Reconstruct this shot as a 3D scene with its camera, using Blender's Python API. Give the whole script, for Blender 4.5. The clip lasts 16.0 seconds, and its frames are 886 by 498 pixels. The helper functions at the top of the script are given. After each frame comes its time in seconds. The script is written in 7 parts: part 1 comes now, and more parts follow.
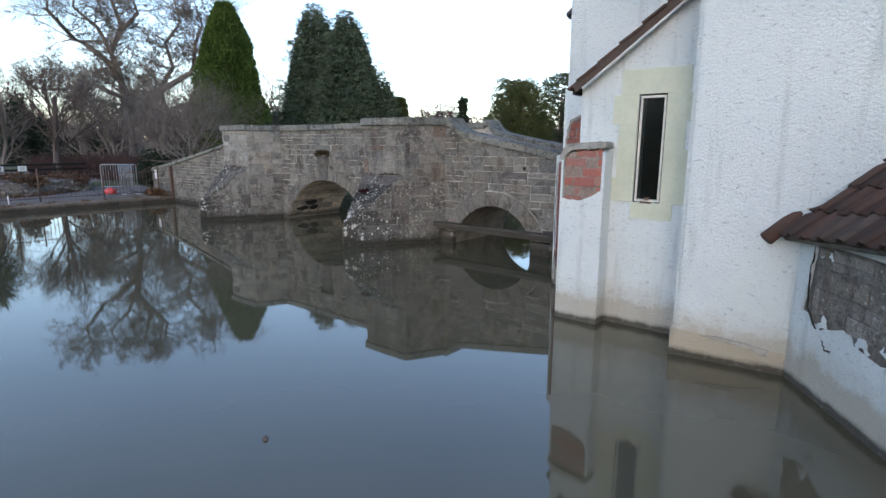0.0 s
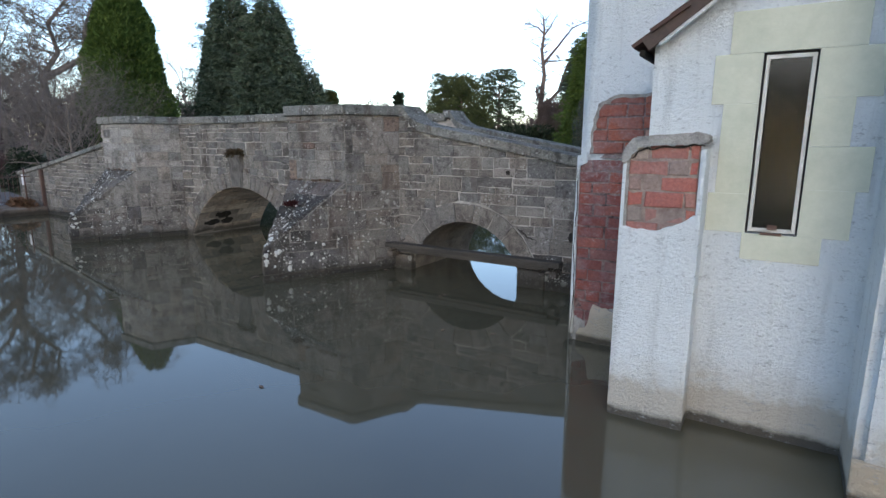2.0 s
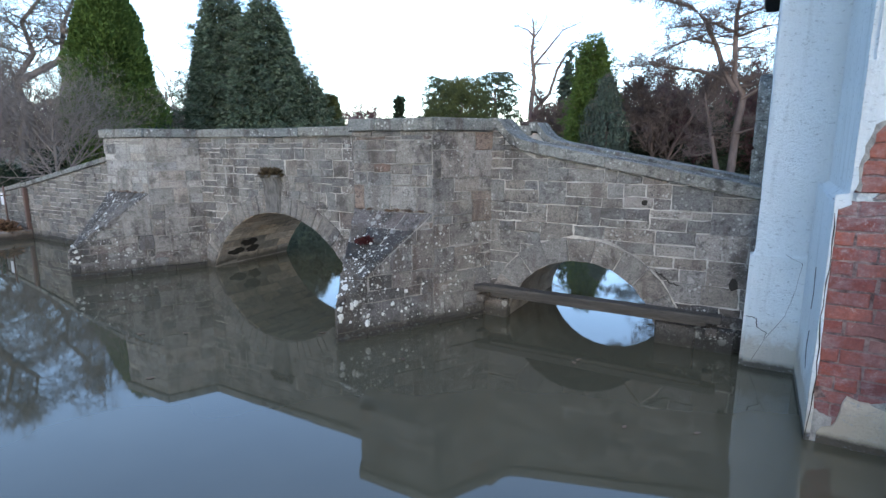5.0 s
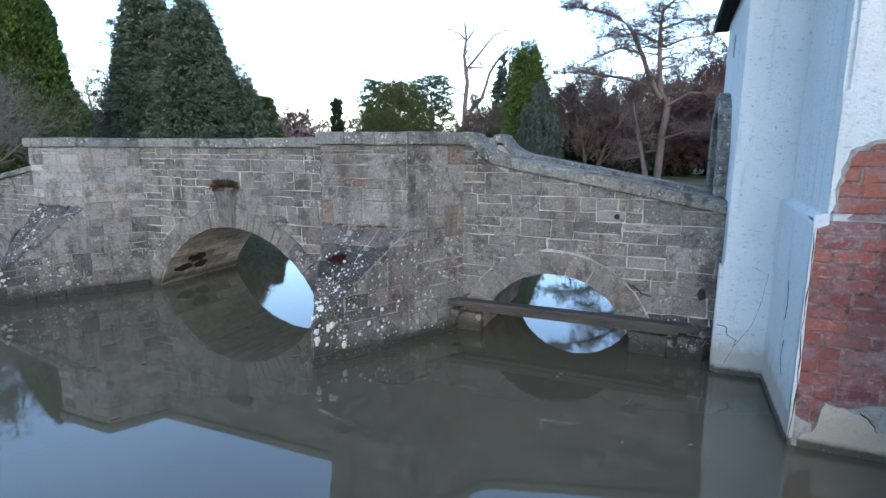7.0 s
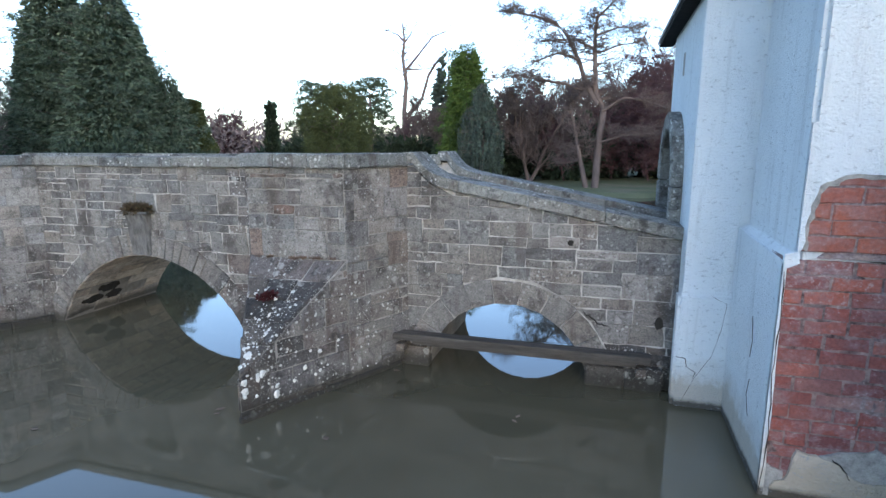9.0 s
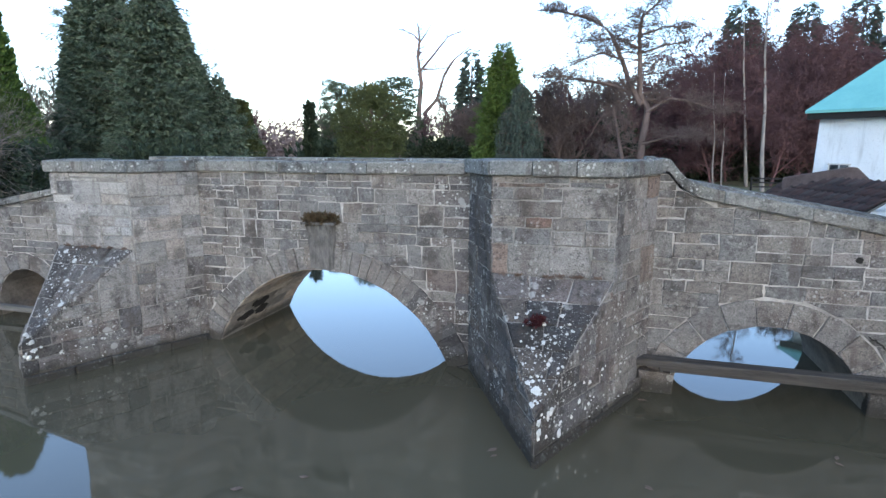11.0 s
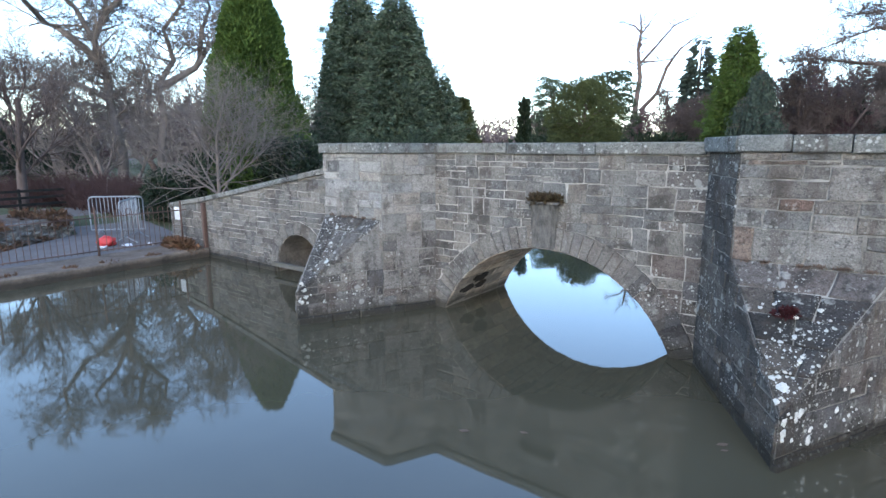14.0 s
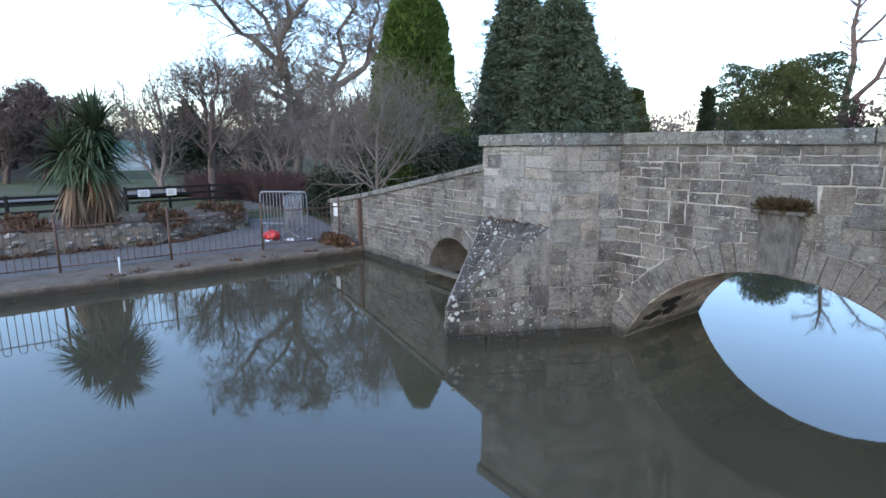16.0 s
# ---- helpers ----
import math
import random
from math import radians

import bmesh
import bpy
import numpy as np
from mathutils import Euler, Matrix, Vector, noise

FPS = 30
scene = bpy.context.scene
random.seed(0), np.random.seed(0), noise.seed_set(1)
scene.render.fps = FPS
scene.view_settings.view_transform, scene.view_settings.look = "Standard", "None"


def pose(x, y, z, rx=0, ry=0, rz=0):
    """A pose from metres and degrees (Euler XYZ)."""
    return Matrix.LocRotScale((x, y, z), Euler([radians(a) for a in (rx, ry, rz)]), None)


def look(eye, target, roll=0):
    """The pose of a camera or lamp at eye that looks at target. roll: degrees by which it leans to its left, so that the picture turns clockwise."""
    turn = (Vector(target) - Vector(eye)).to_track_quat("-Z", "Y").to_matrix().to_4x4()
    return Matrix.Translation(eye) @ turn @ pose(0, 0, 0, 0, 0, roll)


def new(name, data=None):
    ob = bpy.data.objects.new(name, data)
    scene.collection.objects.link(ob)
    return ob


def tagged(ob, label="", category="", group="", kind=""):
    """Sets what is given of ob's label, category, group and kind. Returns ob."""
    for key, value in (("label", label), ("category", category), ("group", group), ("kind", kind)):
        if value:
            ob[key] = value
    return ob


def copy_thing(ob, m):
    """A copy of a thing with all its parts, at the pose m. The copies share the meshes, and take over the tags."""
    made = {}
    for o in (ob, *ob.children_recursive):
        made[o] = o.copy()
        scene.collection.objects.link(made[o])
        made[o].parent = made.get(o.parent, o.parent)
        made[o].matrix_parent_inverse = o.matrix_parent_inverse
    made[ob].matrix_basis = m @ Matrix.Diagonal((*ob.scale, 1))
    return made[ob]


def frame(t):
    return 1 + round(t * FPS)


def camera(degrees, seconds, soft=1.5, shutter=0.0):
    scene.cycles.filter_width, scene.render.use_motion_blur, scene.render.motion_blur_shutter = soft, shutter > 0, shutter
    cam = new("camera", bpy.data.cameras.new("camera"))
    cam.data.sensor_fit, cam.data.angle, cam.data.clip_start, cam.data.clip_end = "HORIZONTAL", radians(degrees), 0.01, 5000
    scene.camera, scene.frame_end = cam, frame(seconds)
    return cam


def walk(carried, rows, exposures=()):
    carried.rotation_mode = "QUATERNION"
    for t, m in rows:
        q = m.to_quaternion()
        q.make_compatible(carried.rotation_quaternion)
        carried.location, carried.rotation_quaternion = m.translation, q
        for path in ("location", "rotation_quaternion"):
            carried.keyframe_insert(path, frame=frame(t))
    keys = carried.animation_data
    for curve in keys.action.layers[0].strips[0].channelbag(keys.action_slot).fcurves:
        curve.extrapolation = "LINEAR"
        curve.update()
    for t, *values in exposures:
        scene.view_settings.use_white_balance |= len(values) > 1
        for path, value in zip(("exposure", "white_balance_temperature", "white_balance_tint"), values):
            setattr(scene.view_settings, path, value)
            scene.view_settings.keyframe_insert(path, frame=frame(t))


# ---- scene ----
cam = camera(78.6, 16.0)
METRES, EYE, TILT, LEAN, TURN = 12.0, 1.965, 0.0, 0.0, 39.4
ROWS = [
    (0.0, 0.0, 0.0, 0.0, 0.05, -10.94, -0.24),
    (0.5, -0.0132, 0.0614, -0.0001, -3.74, -10.97, -0.23),
    (1.0, -0.0233, 0.1186, -0.0016, -6.11, -11.04, -0.18),
    (1.5, -0.027, 0.1701, -0.0025, -6.88, -11.05, -0.22),
    (2.0, -0.0294, 0.2157, -0.003, -7.22, -11.03, -0.22),
    (2.5, -0.0302, 0.2553, 0.0023, -7.45, -11.03, -0.21),
    (3.0, -0.0316, 0.2887, 0.0043, -7.66, -11.02, -0.15),
    (3.5, -0.0426, 0.3157, 0.0054, -7.8, -10.97, -0.12),
    (4.0, -0.0758, 0.3349, 0.0128, -7.83, -10.92, -0.03),
    (6.5, -0.1881, 0.3832, 0.0187, -14.83, -10.68, -0.14),
    (7.0, -0.1799, 0.3842, 0.0284, -16.71, -10.66, -0.11),
    (7.5, -0.1656, 0.3847, 0.0364, -19.24, -10.64, -0.06),
    (8.0, -0.1474, 0.3872, 0.0406, -21.43, -10.62, -0.07),
    (10.5, -0.2899, 0.5444, 0.0538, -23.36, -10.62, 0.03),
    (11.0, -0.351, 0.5657, 0.0526, -23.48, -10.61, -0.07),
    (11.5, -0.3803, 0.5648, 0.0481, -23.61, -10.59, -0.15),
    (12.0, -0.3855, 0.5565, 0.0431, -22.73, -10.57, -0.18),
    (12.5, -0.3784, 0.5517, 0.035, -18.48, -10.63, -0.13),
    (13.0, -0.3716, 0.5488, 0.0327, -12.09, -10.64, -0.09),
    (13.5, -0.3735, 0.5491, 0.0335, -6.87, -10.63, -0.01),
    (14.0, -0.3756, 0.5537, 0.0344, -2.16, -10.65, 0.05),
    (14.5, -0.3769, 0.5665, 0.0342, 2.48, -10.72, 0.15),
    (15.0, -0.3804, 0.5885, 0.0333, 6.48, -10.73, 0.25),
    (15.5, -0.3876, 0.6199, 0.031, 10.54, -10.72, 0.3),
    (16.0, -0.3982, 0.6572, 0.0274, 13.99, -10.72, 0.34),
]
walk(cam, [(t, pose(0, 0, EYE, TILT, LEAN, TURN) @ pose(METRES * x, METRES * y, METRES * z, 90 + pitch, roll, yaw)) for t, x, y, z, yaw, pitch, roll in ROWS],
     exposures=[(0.0, 1.1, 6800, 13), (2.5, 1.03, 6550, 13), (4.0, 1.42, 6350, 12), (7.5, 1.65, 6200, 11), (11.0, 1.74, 6300, 12), (13.5, 1.82, 6200, 11), (16.0, 1.56, 6350, 12)])

# ---- sky and light ----
world = bpy.data.worlds.new("world")
scene.world = world
world.use_nodes = True
wn = world.node_tree
sky = wn.nodes.new("ShaderNodeTexSky")
sky.sky_type = "NISHITA"
sky.sun_disc = False
SUN_EL, SUN_AZ = 20.0, 160.0
sky.sun_elevation, sky.sun_rotation = radians(SUN_EL), radians(SUN_AZ)
sky.air_density, sky.dust_density, sky.ozone_density = 1.0, 0.7, 2.0
wn.links.new(sky.outputs[0], wn.nodes["Background"].inputs[0])
wn.nodes["Background"].inputs[1].default_value = 0.2
sun = new("sun", bpy.data.lights.new("sun", "SUN"))
sun.data.energy, sun.data.angle, sun.data.color = 0.12, radians(50), (1.0, 0.93, 0.86)
az, el = radians(SUN_AZ), radians(SUN_EL)
sun.matrix_world = look((math.sin(az) * math.cos(el) * 40, math.cos(az) * math.cos(el) * 40, math.sin(el) * 40), (0, 0, 0))


# ---- materials ----
def mat(name, base, rough=0.85):
    m = bpy.data.materials.new(name)
    m.use_nodes = True
    n = m.node_tree
    b = n.nodes["Principled BSDF"]
    b.inputs["Base Color"].default_value = (*base, 1)
    b.inputs["Roughness"].default_value = rough
    if rough > 0.8:
        b.inputs["Specular IOR Level"].default_value = 0.15
    return m, n, b


def node(n, kind, **vals):
    x = n.nodes.new(kind)
    for k, v in vals.items():
        x.inputs[k.replace("_", " ")].default_value = v
    return x


def noise_tex(n, scale, detail=5.0, rough=0.6, coord=None, stretch=None):
    x = node(n, "ShaderNodeTexNoise", Scale=scale, Detail=detail, Roughness=rough)
    src = coord if coord else world_pos(n)
    if stretch:
        mp = n.nodes.new("ShaderNodeMapping")
        mp.inputs["Scale"].default_value = stretch
        n.links.new(src, mp.inputs["Vector"])
        src = mp.outputs[0]
    n.links.new(src, x.inputs["Vector"])
    return x


def world_pos(n):
    return n.nodes.new("ShaderNodeNewGeometry").outputs["Position"]


def ramp(n, src, *stops):
    r = n.nodes.new("ShaderNodeValToRGB")
    e = r.color_ramp.elements
    while len(e) < len(stops):
        e.new(0.5)
    for k, (p, c) in zip(e, stops):
        k.position = p
        k.color = (*c, 1) if isinstance(c, tuple) else (c, c, c, 1)
    n.links.new(src, r.inputs[0])
    return r.outputs[0]


def mix(n, fac, a, b, how="MIX"):
    x = n.nodes.new("ShaderNodeMix")
    x.data_type, x.blend_type = "RGBA", how
    for v, s in ((fac, x.inputs[0]), (a, x.inputs[6]), (b, x.inputs[7])):
        if isinstance(v, (int, float)):
            s.default_value = v if s.type == "VALUE" else (v, v, v, 1)
        elif isinstance(v, tuple):
            s.default_value = (*v, 1)
        else:
            n.links.new(v, s)
    return x.outputs[2]


def bump(n, b, src, strength=0.4, dist=0.02):
    x = n.nodes.new("ShaderNodeBump")
    x.inputs["Strength"].default_value, x.inputs["Distance"].default_value = strength, dist
    n.links.new(src, x.inputs["Height"])
    n.links.new(x.outputs[0], b.inputs["Normal"])


def stone_mat(name, low, high, warm, lichen=0.0, dirt=0.5, pale=0.4, big_spots=0.0):
    """Weathered sandstone: each piece of its own tone, grain, dark weathering, pale washes, lichen, a wet foot."""
    m, n, b = mat(name, high, 0.92)
    info = n.nodes.new("ShaderNodeObjectInfo")
    mid = tuple((a + c) / 2 for a, c in zip(high, low))
    cool = (0.93 * mid[0], 0.98 * mid[1], 1.04 * mid[2])
    tone = ramp(n, info.outputs["Random"], (0.0, low), (0.16, cool), (0.32, high), (0.48, mid), (0.62, warm), (0.74, tuple(1.12 * a for a in high)), (0.86, cool), (1.0, tuple(0.88 * a for a in warm)))
    grain = noise_tex(n, 70, 7, 0.75)
    mottle = noise_tex(n, 11, 7, 0.72)
    blotch = noise_tex(n, 2.6, 7, 0.7)
    broad = noise_tex(n, 0.8, 5, 0.6)
    streak = noise_tex(n, 3.2, 6, 0.65, stretch=(1.8, 1.8, 0.4))
    bedding = noise_tex(n, 6.0, 7, 0.7, stretch=(0.8, 0.8, 3.2))
    c = mix(n, 0.36, tone, ramp(n, grain.outputs[0], (0.41, 0.16), (0.59, 0.84)), "OVERLAY")
    c = mix(n, 0.25, c, ramp(n, bedding.outputs[0], (0.38, 0.2), (0.62, 0.8)), "OVERLAY")
    fleck = noise_tex(n, 30, 6, 0.7, stretch=(0.9, 0.9, 1.15))
    c = mix(n, ramp(n, fleck.outputs[0], (0.6, 0.0), (0.65, 0.28)), c, tuple(1.4 * a for a in high))
    c = mix(n, ramp(n, mottle.outputs[0], (0.56, 0.0), (0.62, 0.6)), c, tuple(0.42 * a for a in low))
    speck = noise_tex(n, 42, 5, 0.7)
    c = mix(n, ramp(n, speck.outputs[0], (0.57, 0.0), (0.62, 0.6)), c, tuple(0.35 * a for a in low))
    c = mix(n, ramp(n, broad.outputs[0], (0.5, 0.0), (0.68, pale)), c, mix(n, 0.5, (0.3, 0.285, 0.25), ramp(n, grain.outputs[0], (0.41, 0.2), (0.59, 0.8)), "OVERLAY"))
    c = mix(n, ramp(n, blotch.outputs[0], (0.52, 0.0), (0.62, dirt)), c, (0.042, 0.038, 0.034))
    c = mix(n, ramp(n, streak.outputs[0], (0.54, 0.0), (0.64, 0.7 * dirt)), c, (0.07, 0.055, 0.045))
    if lichen:
        warp = mix(n, 0.05, world_pos(n), noise_tex(n, 14, 3, 0.6).outputs["Color"])
        total = None
        for scale, cut, edge, amount in ((9.0, 0.72, 0.3, big_spots), (21.0, 0.5, 0.24, 1.0), (55.0, 0.3, 0.2, 0.8)):
            if not amount:
                continue
            vor = node(n, "ShaderNodeTexVoronoi", Scale=scale)
            n.links.new(warp, vor.inputs["Vector"])
            sep = n.nodes.new("ShaderNodeSeparateColor")
            n.links.new(vor.outputs["Color"], sep.inputs[0])
            some = ramp(n, sep.outputs[0], (cut, 0.0), (cut + 0.04, amount))
            spot = mix(n, 1.0, ramp(n, vor.outputs["Distance"], (edge, 1.0), (edge + 0.1, 0.0)), some, "MULTIPLY")
            total = mix(n, 1.0, total, spot, "LIGHTEN") if total else spot
        patch = noise_tex(n, 2.1, 5, 0.7)
        where = ramp(n, patch.outputs[0], (0.44, 0.0), (0.54, lichen))
        c = mix(n, mix(n, 1.0, total, where, "MULTIPLY"), c, (0.46, 0.46, 0.42))
    c = wet_foot(n, c, (0.03, 0.028, 0.022), 0.16)
    n.links.new(c, b.inputs["Base Color"])
    bump(n, b, mix(n, 0.4, mix(n, 0.5, grain.outputs[0], mottle.outputs[0]), bedding.outputs[0]), 1.0, 0.035)
    return m


def wet_foot(n, c, dark, height, reach=0.16):
    """The tide line that the water has left, uneven."""
    sep = n.nodes.new("ShaderNodeSeparateXYZ")
    n.links.new(world_pos(n), sep.inputs[0])
    wob = noise_tex(n, 4.5, 5, 0.7)
    ad = n.nodes.new("ShaderNodeMath")
    ad.operation = "MULTIPLY_ADD"
    ad.inputs[1].default_value = -reach
    n.links.new(wob.outputs[0], ad.inputs[0])
    n.links.new(sep.outputs[2], ad.inputs[2])
    return mix(n, ramp(n, ad.outputs[0], (0.0, 0.85), (0.5 * height, 0.3), (height, 0.0)), c, dark)


STONE = stone_mat("sandstone", (0.1, 0.094, 0.085), (0.202, 0.188, 0.168), (0.176, 0.154, 0.131), lichen=0.35, dirt=0.66)
STONE_PALE = stone_mat("lime_washed_sandstone", (0.2, 0.187, 0.168), (0.34, 0.316, 0.283), (0.28, 0.244, 0.208), lichen=0.25, dirt=0.5, pale=0.85)
STONE_BROWN = stone_mat("iron_stained_sandstone", (0.075, 0.056, 0.046), (0.17, 0.13, 0.105), (0.17, 0.115, 0.09), lichen=0.4, dirt=0.8, pale=0.3)
STONE_PIER = stone_mat("pier_sandstone", (0.108, 0.1, 0.092), (0.222, 0.203, 0.183), (0.19, 0.163, 0.139), lichen=0.5, dirt=0.7, pale=0.45, big_spots=0.5)
STONE_ALGAE = stone_mat("algae_stained_sandstone", (0.072, 0.066, 0.061), (0.155, 0.14, 0.127), (0.145, 0.118, 0.102), lichen=0.85, dirt=0.8, pale=0.35, big_spots=0.6)
STONE_RING = stone_mat("arch_ring_sandstone", (0.148, 0.135, 0.12), (0.182, 0.167, 0.148), (0.183, 0.158, 0.135), lichen=0.3, dirt=0.6)
STONE_DARK = stone_mat("cutwater_slab_stone", (0.032, 0.03, 0.028), (0.08, 0.073, 0.066), (0.09, 0.078, 0.066), lichen=1.0, dirt=0.9, pale=0.2, big_spots=1.0)
# Near-black lichened stone; by the small arch it also paints shade.
STONE_BLACK = stone_mat("stained_and_shaded_stone", (0.045, 0.042, 0.04), (0.1, 0.092, 0.084), (0.12, 0.102, 0.085), lichen=0.8, dirt=0.75, pale=0.2, big_spots=0.7)
COPING = stone_mat("coping_stone", (0.142, 0.14, 0.124), (0.192, 0.188, 0.166), (0.182, 0.172, 0.15), lichen=0.8, dirt=0.85, pale=0.4)


def simple(name, lo, hi, scale, rough=0.9, bs=0.4, bd=0.02, detail=6.0, stretch=None, foot=0.0):
    m, n, b = mat(name, hi, rough)
    x = noise_tex(n, scale, detail, 0.65, stretch=stretch)
    y = noise_tex(n, scale * 9, 4, 0.7, stretch=stretch)
    c = ramp(n, mix(n, 0.35, x.outputs[0], y.outputs[0]), (0.3, lo), (0.7, hi))
    if foot:
        c = wet_foot(n, c, (0.035, 0.03, 0.024), foot)
    n.links.new(c, b.inputs["Base Color"])
    bump(n, b, mix(n, 0.5, x.outputs[0], y.outputs[0]), bs, bd)
    return m


MORTAR = simple("lime_mortar", (0.13, 0.12, 0.106), (0.54, 0.505, 0.45), 2.2, foot=0.3)
MORTAR_PIER = simple("stained_lime_mortar", (0.06, 0.056, 0.05), (0.38, 0.355, 0.315), 2.2, foot=0.5)
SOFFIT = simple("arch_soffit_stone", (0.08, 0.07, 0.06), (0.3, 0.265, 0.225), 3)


def harl_mat(name, base):
    """Roughcast, whitewashed: pebbly relief, grey streaks, a damp tan band above the water."""
    m, n, b = mat(name, base, 0.9)
    peb = noise_tex(n, 42, 5, 0.7)
    big = noise_tex(n, 1.3, 5, 0.6)
    run = noise_tex(n, 2.0, 6, 0.65, stretch=(3.0, 3.0, 0.3))
    c = mix(n, ramp(n, big.outputs[0], (0.45, 0.0), (0.75, 0.35)), base, (0.6, 0.66, 0.68))
    c = mix(n, ramp(n, run.outputs[0], (0.55, 0.0), (0.76, 0.5)), c, (0.36, 0.39, 0.38))
    sep = n.nodes.new("ShaderNodeSeparateXYZ")
    n.links.new(world_pos(n), sep.inputs[0])
    wob = noise_tex(n, 3.5, 5, 0.7)
    ad = n.nodes.new("ShaderNodeMath")
    ad.operation = "MULTIPLY_ADD"
    ad.inputs[1].default_value = -0.5
    n.links.new(wob.outputs[0], ad.inputs[0])
    n.links.new(sep.outputs[2], ad.inputs[2])
    c = mix(n, ramp(n, ad.outputs[0], (0.0, 0.7), (0.08, 0.3), (0.28, 0.0)), c, (0.44, 0.385, 0.29))
    c = wet_foot(n, c, (0.03, 0.026, 0.02), 0.05, 0.1)
    chip = noise_tex(n, 17, 4, 0.7)
    c = mix(n, ramp(n, chip.outputs[0], (0.64, 0.0), (0.74, 0.25)), c, (0.4, 0.41, 0.4))
    pit = noise_tex(n, 30, 4, 0.75, stretch=(0.6, 0.6, 1.3))
    c = mix(n, ramp(n, pit.outputs[0], (0.34, 0.6), (0.41, 0.0)), c, (0.36, 0.39, 0.4))
    n.links.new(c, b.inputs["Base Color"])
    bump(n, b, mix(n, 0.35, ramp(n, peb.outputs[0], (0.38, 0.0), (0.62, 1.0)), chip.outputs[0]), 0.9, 0.02)
    return m


HARL = harl_mat("white_roughcast", (0.79, 0.84, 0.85))
RENDER = simple("grey_render", (0.2, 0.19, 0.17), (0.42, 0.4, 0.36), 6)
PLASTER_TAN = harl_mat("damp_roughcast", (0.64, 0.56, 0.45))
GREEN_STONE = simple("pale_green_painted_stone", (0.4, 0.42, 0.335), (0.54, 0.555, 0.455), 2.2, bs=0.3)


def brick_mat(name, tones, film, wine):
    """Worn brick: each of its own tone, with more or less old lime over it."""
    m, n, b = mat(name, tones[0], 0.9)
    info = n.nodes.new("ShaderNodeObjectInfo")
    tone = ramp(n, info.outputs["Random"], *[(i / (len(tones) - 1), c) for i, c in enumerate(tones)])
    g = noise_tex(n, 45, 5, 0.7)
    c = mix(n, 0.5, tone, ramp(n, g.outputs[0], (0.3, 0.25), (0.7, 0.78)), "OVERLAY")
    c, h = mortar_smear(n, c, film, wine)
    n.links.new(c, b.inputs["Base Color"])
    bump(n, b, mix(n, 0.5, g.outputs[0], h), 0.9, 0.014)
    return m


def mortar_smear(n, c, film=0.75, wine=0.7):
    """Old mortar and salts left in films over the brickwork, in bands along the courses."""
    s = noise_tex(n, 4.6, 9, 0.76, stretch=(0.85, 0.85, 1.25))
    z = noise_tex(n, 1.2, 4, 0.6, stretch=(0.6, 0.6, 1.8))
    f = noise_tex(n, 26, 6, 0.75)
    w = noise_tex(n, 2.0, 6, 0.7)
    c = mix(n, ramp(n, w.outputs[0], (0.42, 0.0), (0.6, wine)), c, (0.1, 0.046, 0.052))
    cover = mix(n, 1.0, ramp(n, s.outputs[0], (0.44, 0.0), (0.56, film)), ramp(n, z.outputs[0], (0.38, 0.15), (0.56, 1.0)), "MULTIPLY")
    c = mix(n, cover, c, ramp(n, f.outputs[0], (0.35, (0.15, 0.105, 0.108)), (0.65, (0.33, 0.275, 0.275))))
    c = mix(n, mix(n, 1.0, ramp(n, f.outputs[0], (0.56, 0.0), (0.63, film)), ramp(n, w.outputs[0], (0.42, 0.8), (0.58, 0.0)), "MULTIPLY"), c, (0.36, 0.31, 0.3))
    return c, s.outputs[0]


BRICK = brick_mat("lime_smeared_red_brick", ((0.2, 0.066, 0.056), (0.27, 0.082, 0.06), (0.16, 0.06, 0.056), (0.3, 0.1, 0.07), (0.22, 0.075, 0.06), (0.26, 0.15, 0.13)), 0.8, 0.4)
BRICK_TOP = brick_mat("orange_red_brick", ((0.28, 0.09, 0.058), (0.33, 0.11, 0.07), (0.25, 0.085, 0.06), (0.3, 0.12, 0.085), (0.34, 0.22, 0.17)), 0.35, 0.25)
BRICK_LIMED = brick_mat("lime_covered_brick", ((0.31, 0.062, 0.047), (0.27, 0.235, 0.2), (0.34, 0.076, 0.054), (0.22, 0.19, 0.165), (0.33, 0.08, 0.055), (0.3, 0.255, 0.215), (0.2, 0.12, 0.1)), 0.3, 0.1)


def brick_mortar_mat(name, lo, hi, film):
    m, n, b = mat(name, hi, 0.95)
    x = noise_tex(n, 12, 6, 0.7)
    c, h = mortar_smear(n, ramp(n, x.outputs[0], (0.35, lo), (0.68, hi)), film, 0.3)
    n.links.new(c, b.inputs["Base Color"])
    bump(n, b, x.outputs[0], 0.7, 0.02)
    return m


BRICK_MORTAR = brick_mortar_mat("brick_mortar", (0.045, 0.03, 0.027), (0.33, 0.25, 0.22), 0.8)
LIME_MORTAR = brick_mortar_mat("beige_lime_mortar", (0.16, 0.125, 0.1), (0.36, 0.31, 0.26), 0.5)
CRUMB = simple("crumbling_backing_coat", (0.14, 0.138, 0.13), (0.52, 0.5, 0.46), 11, bs=1.0, bd=0.03)


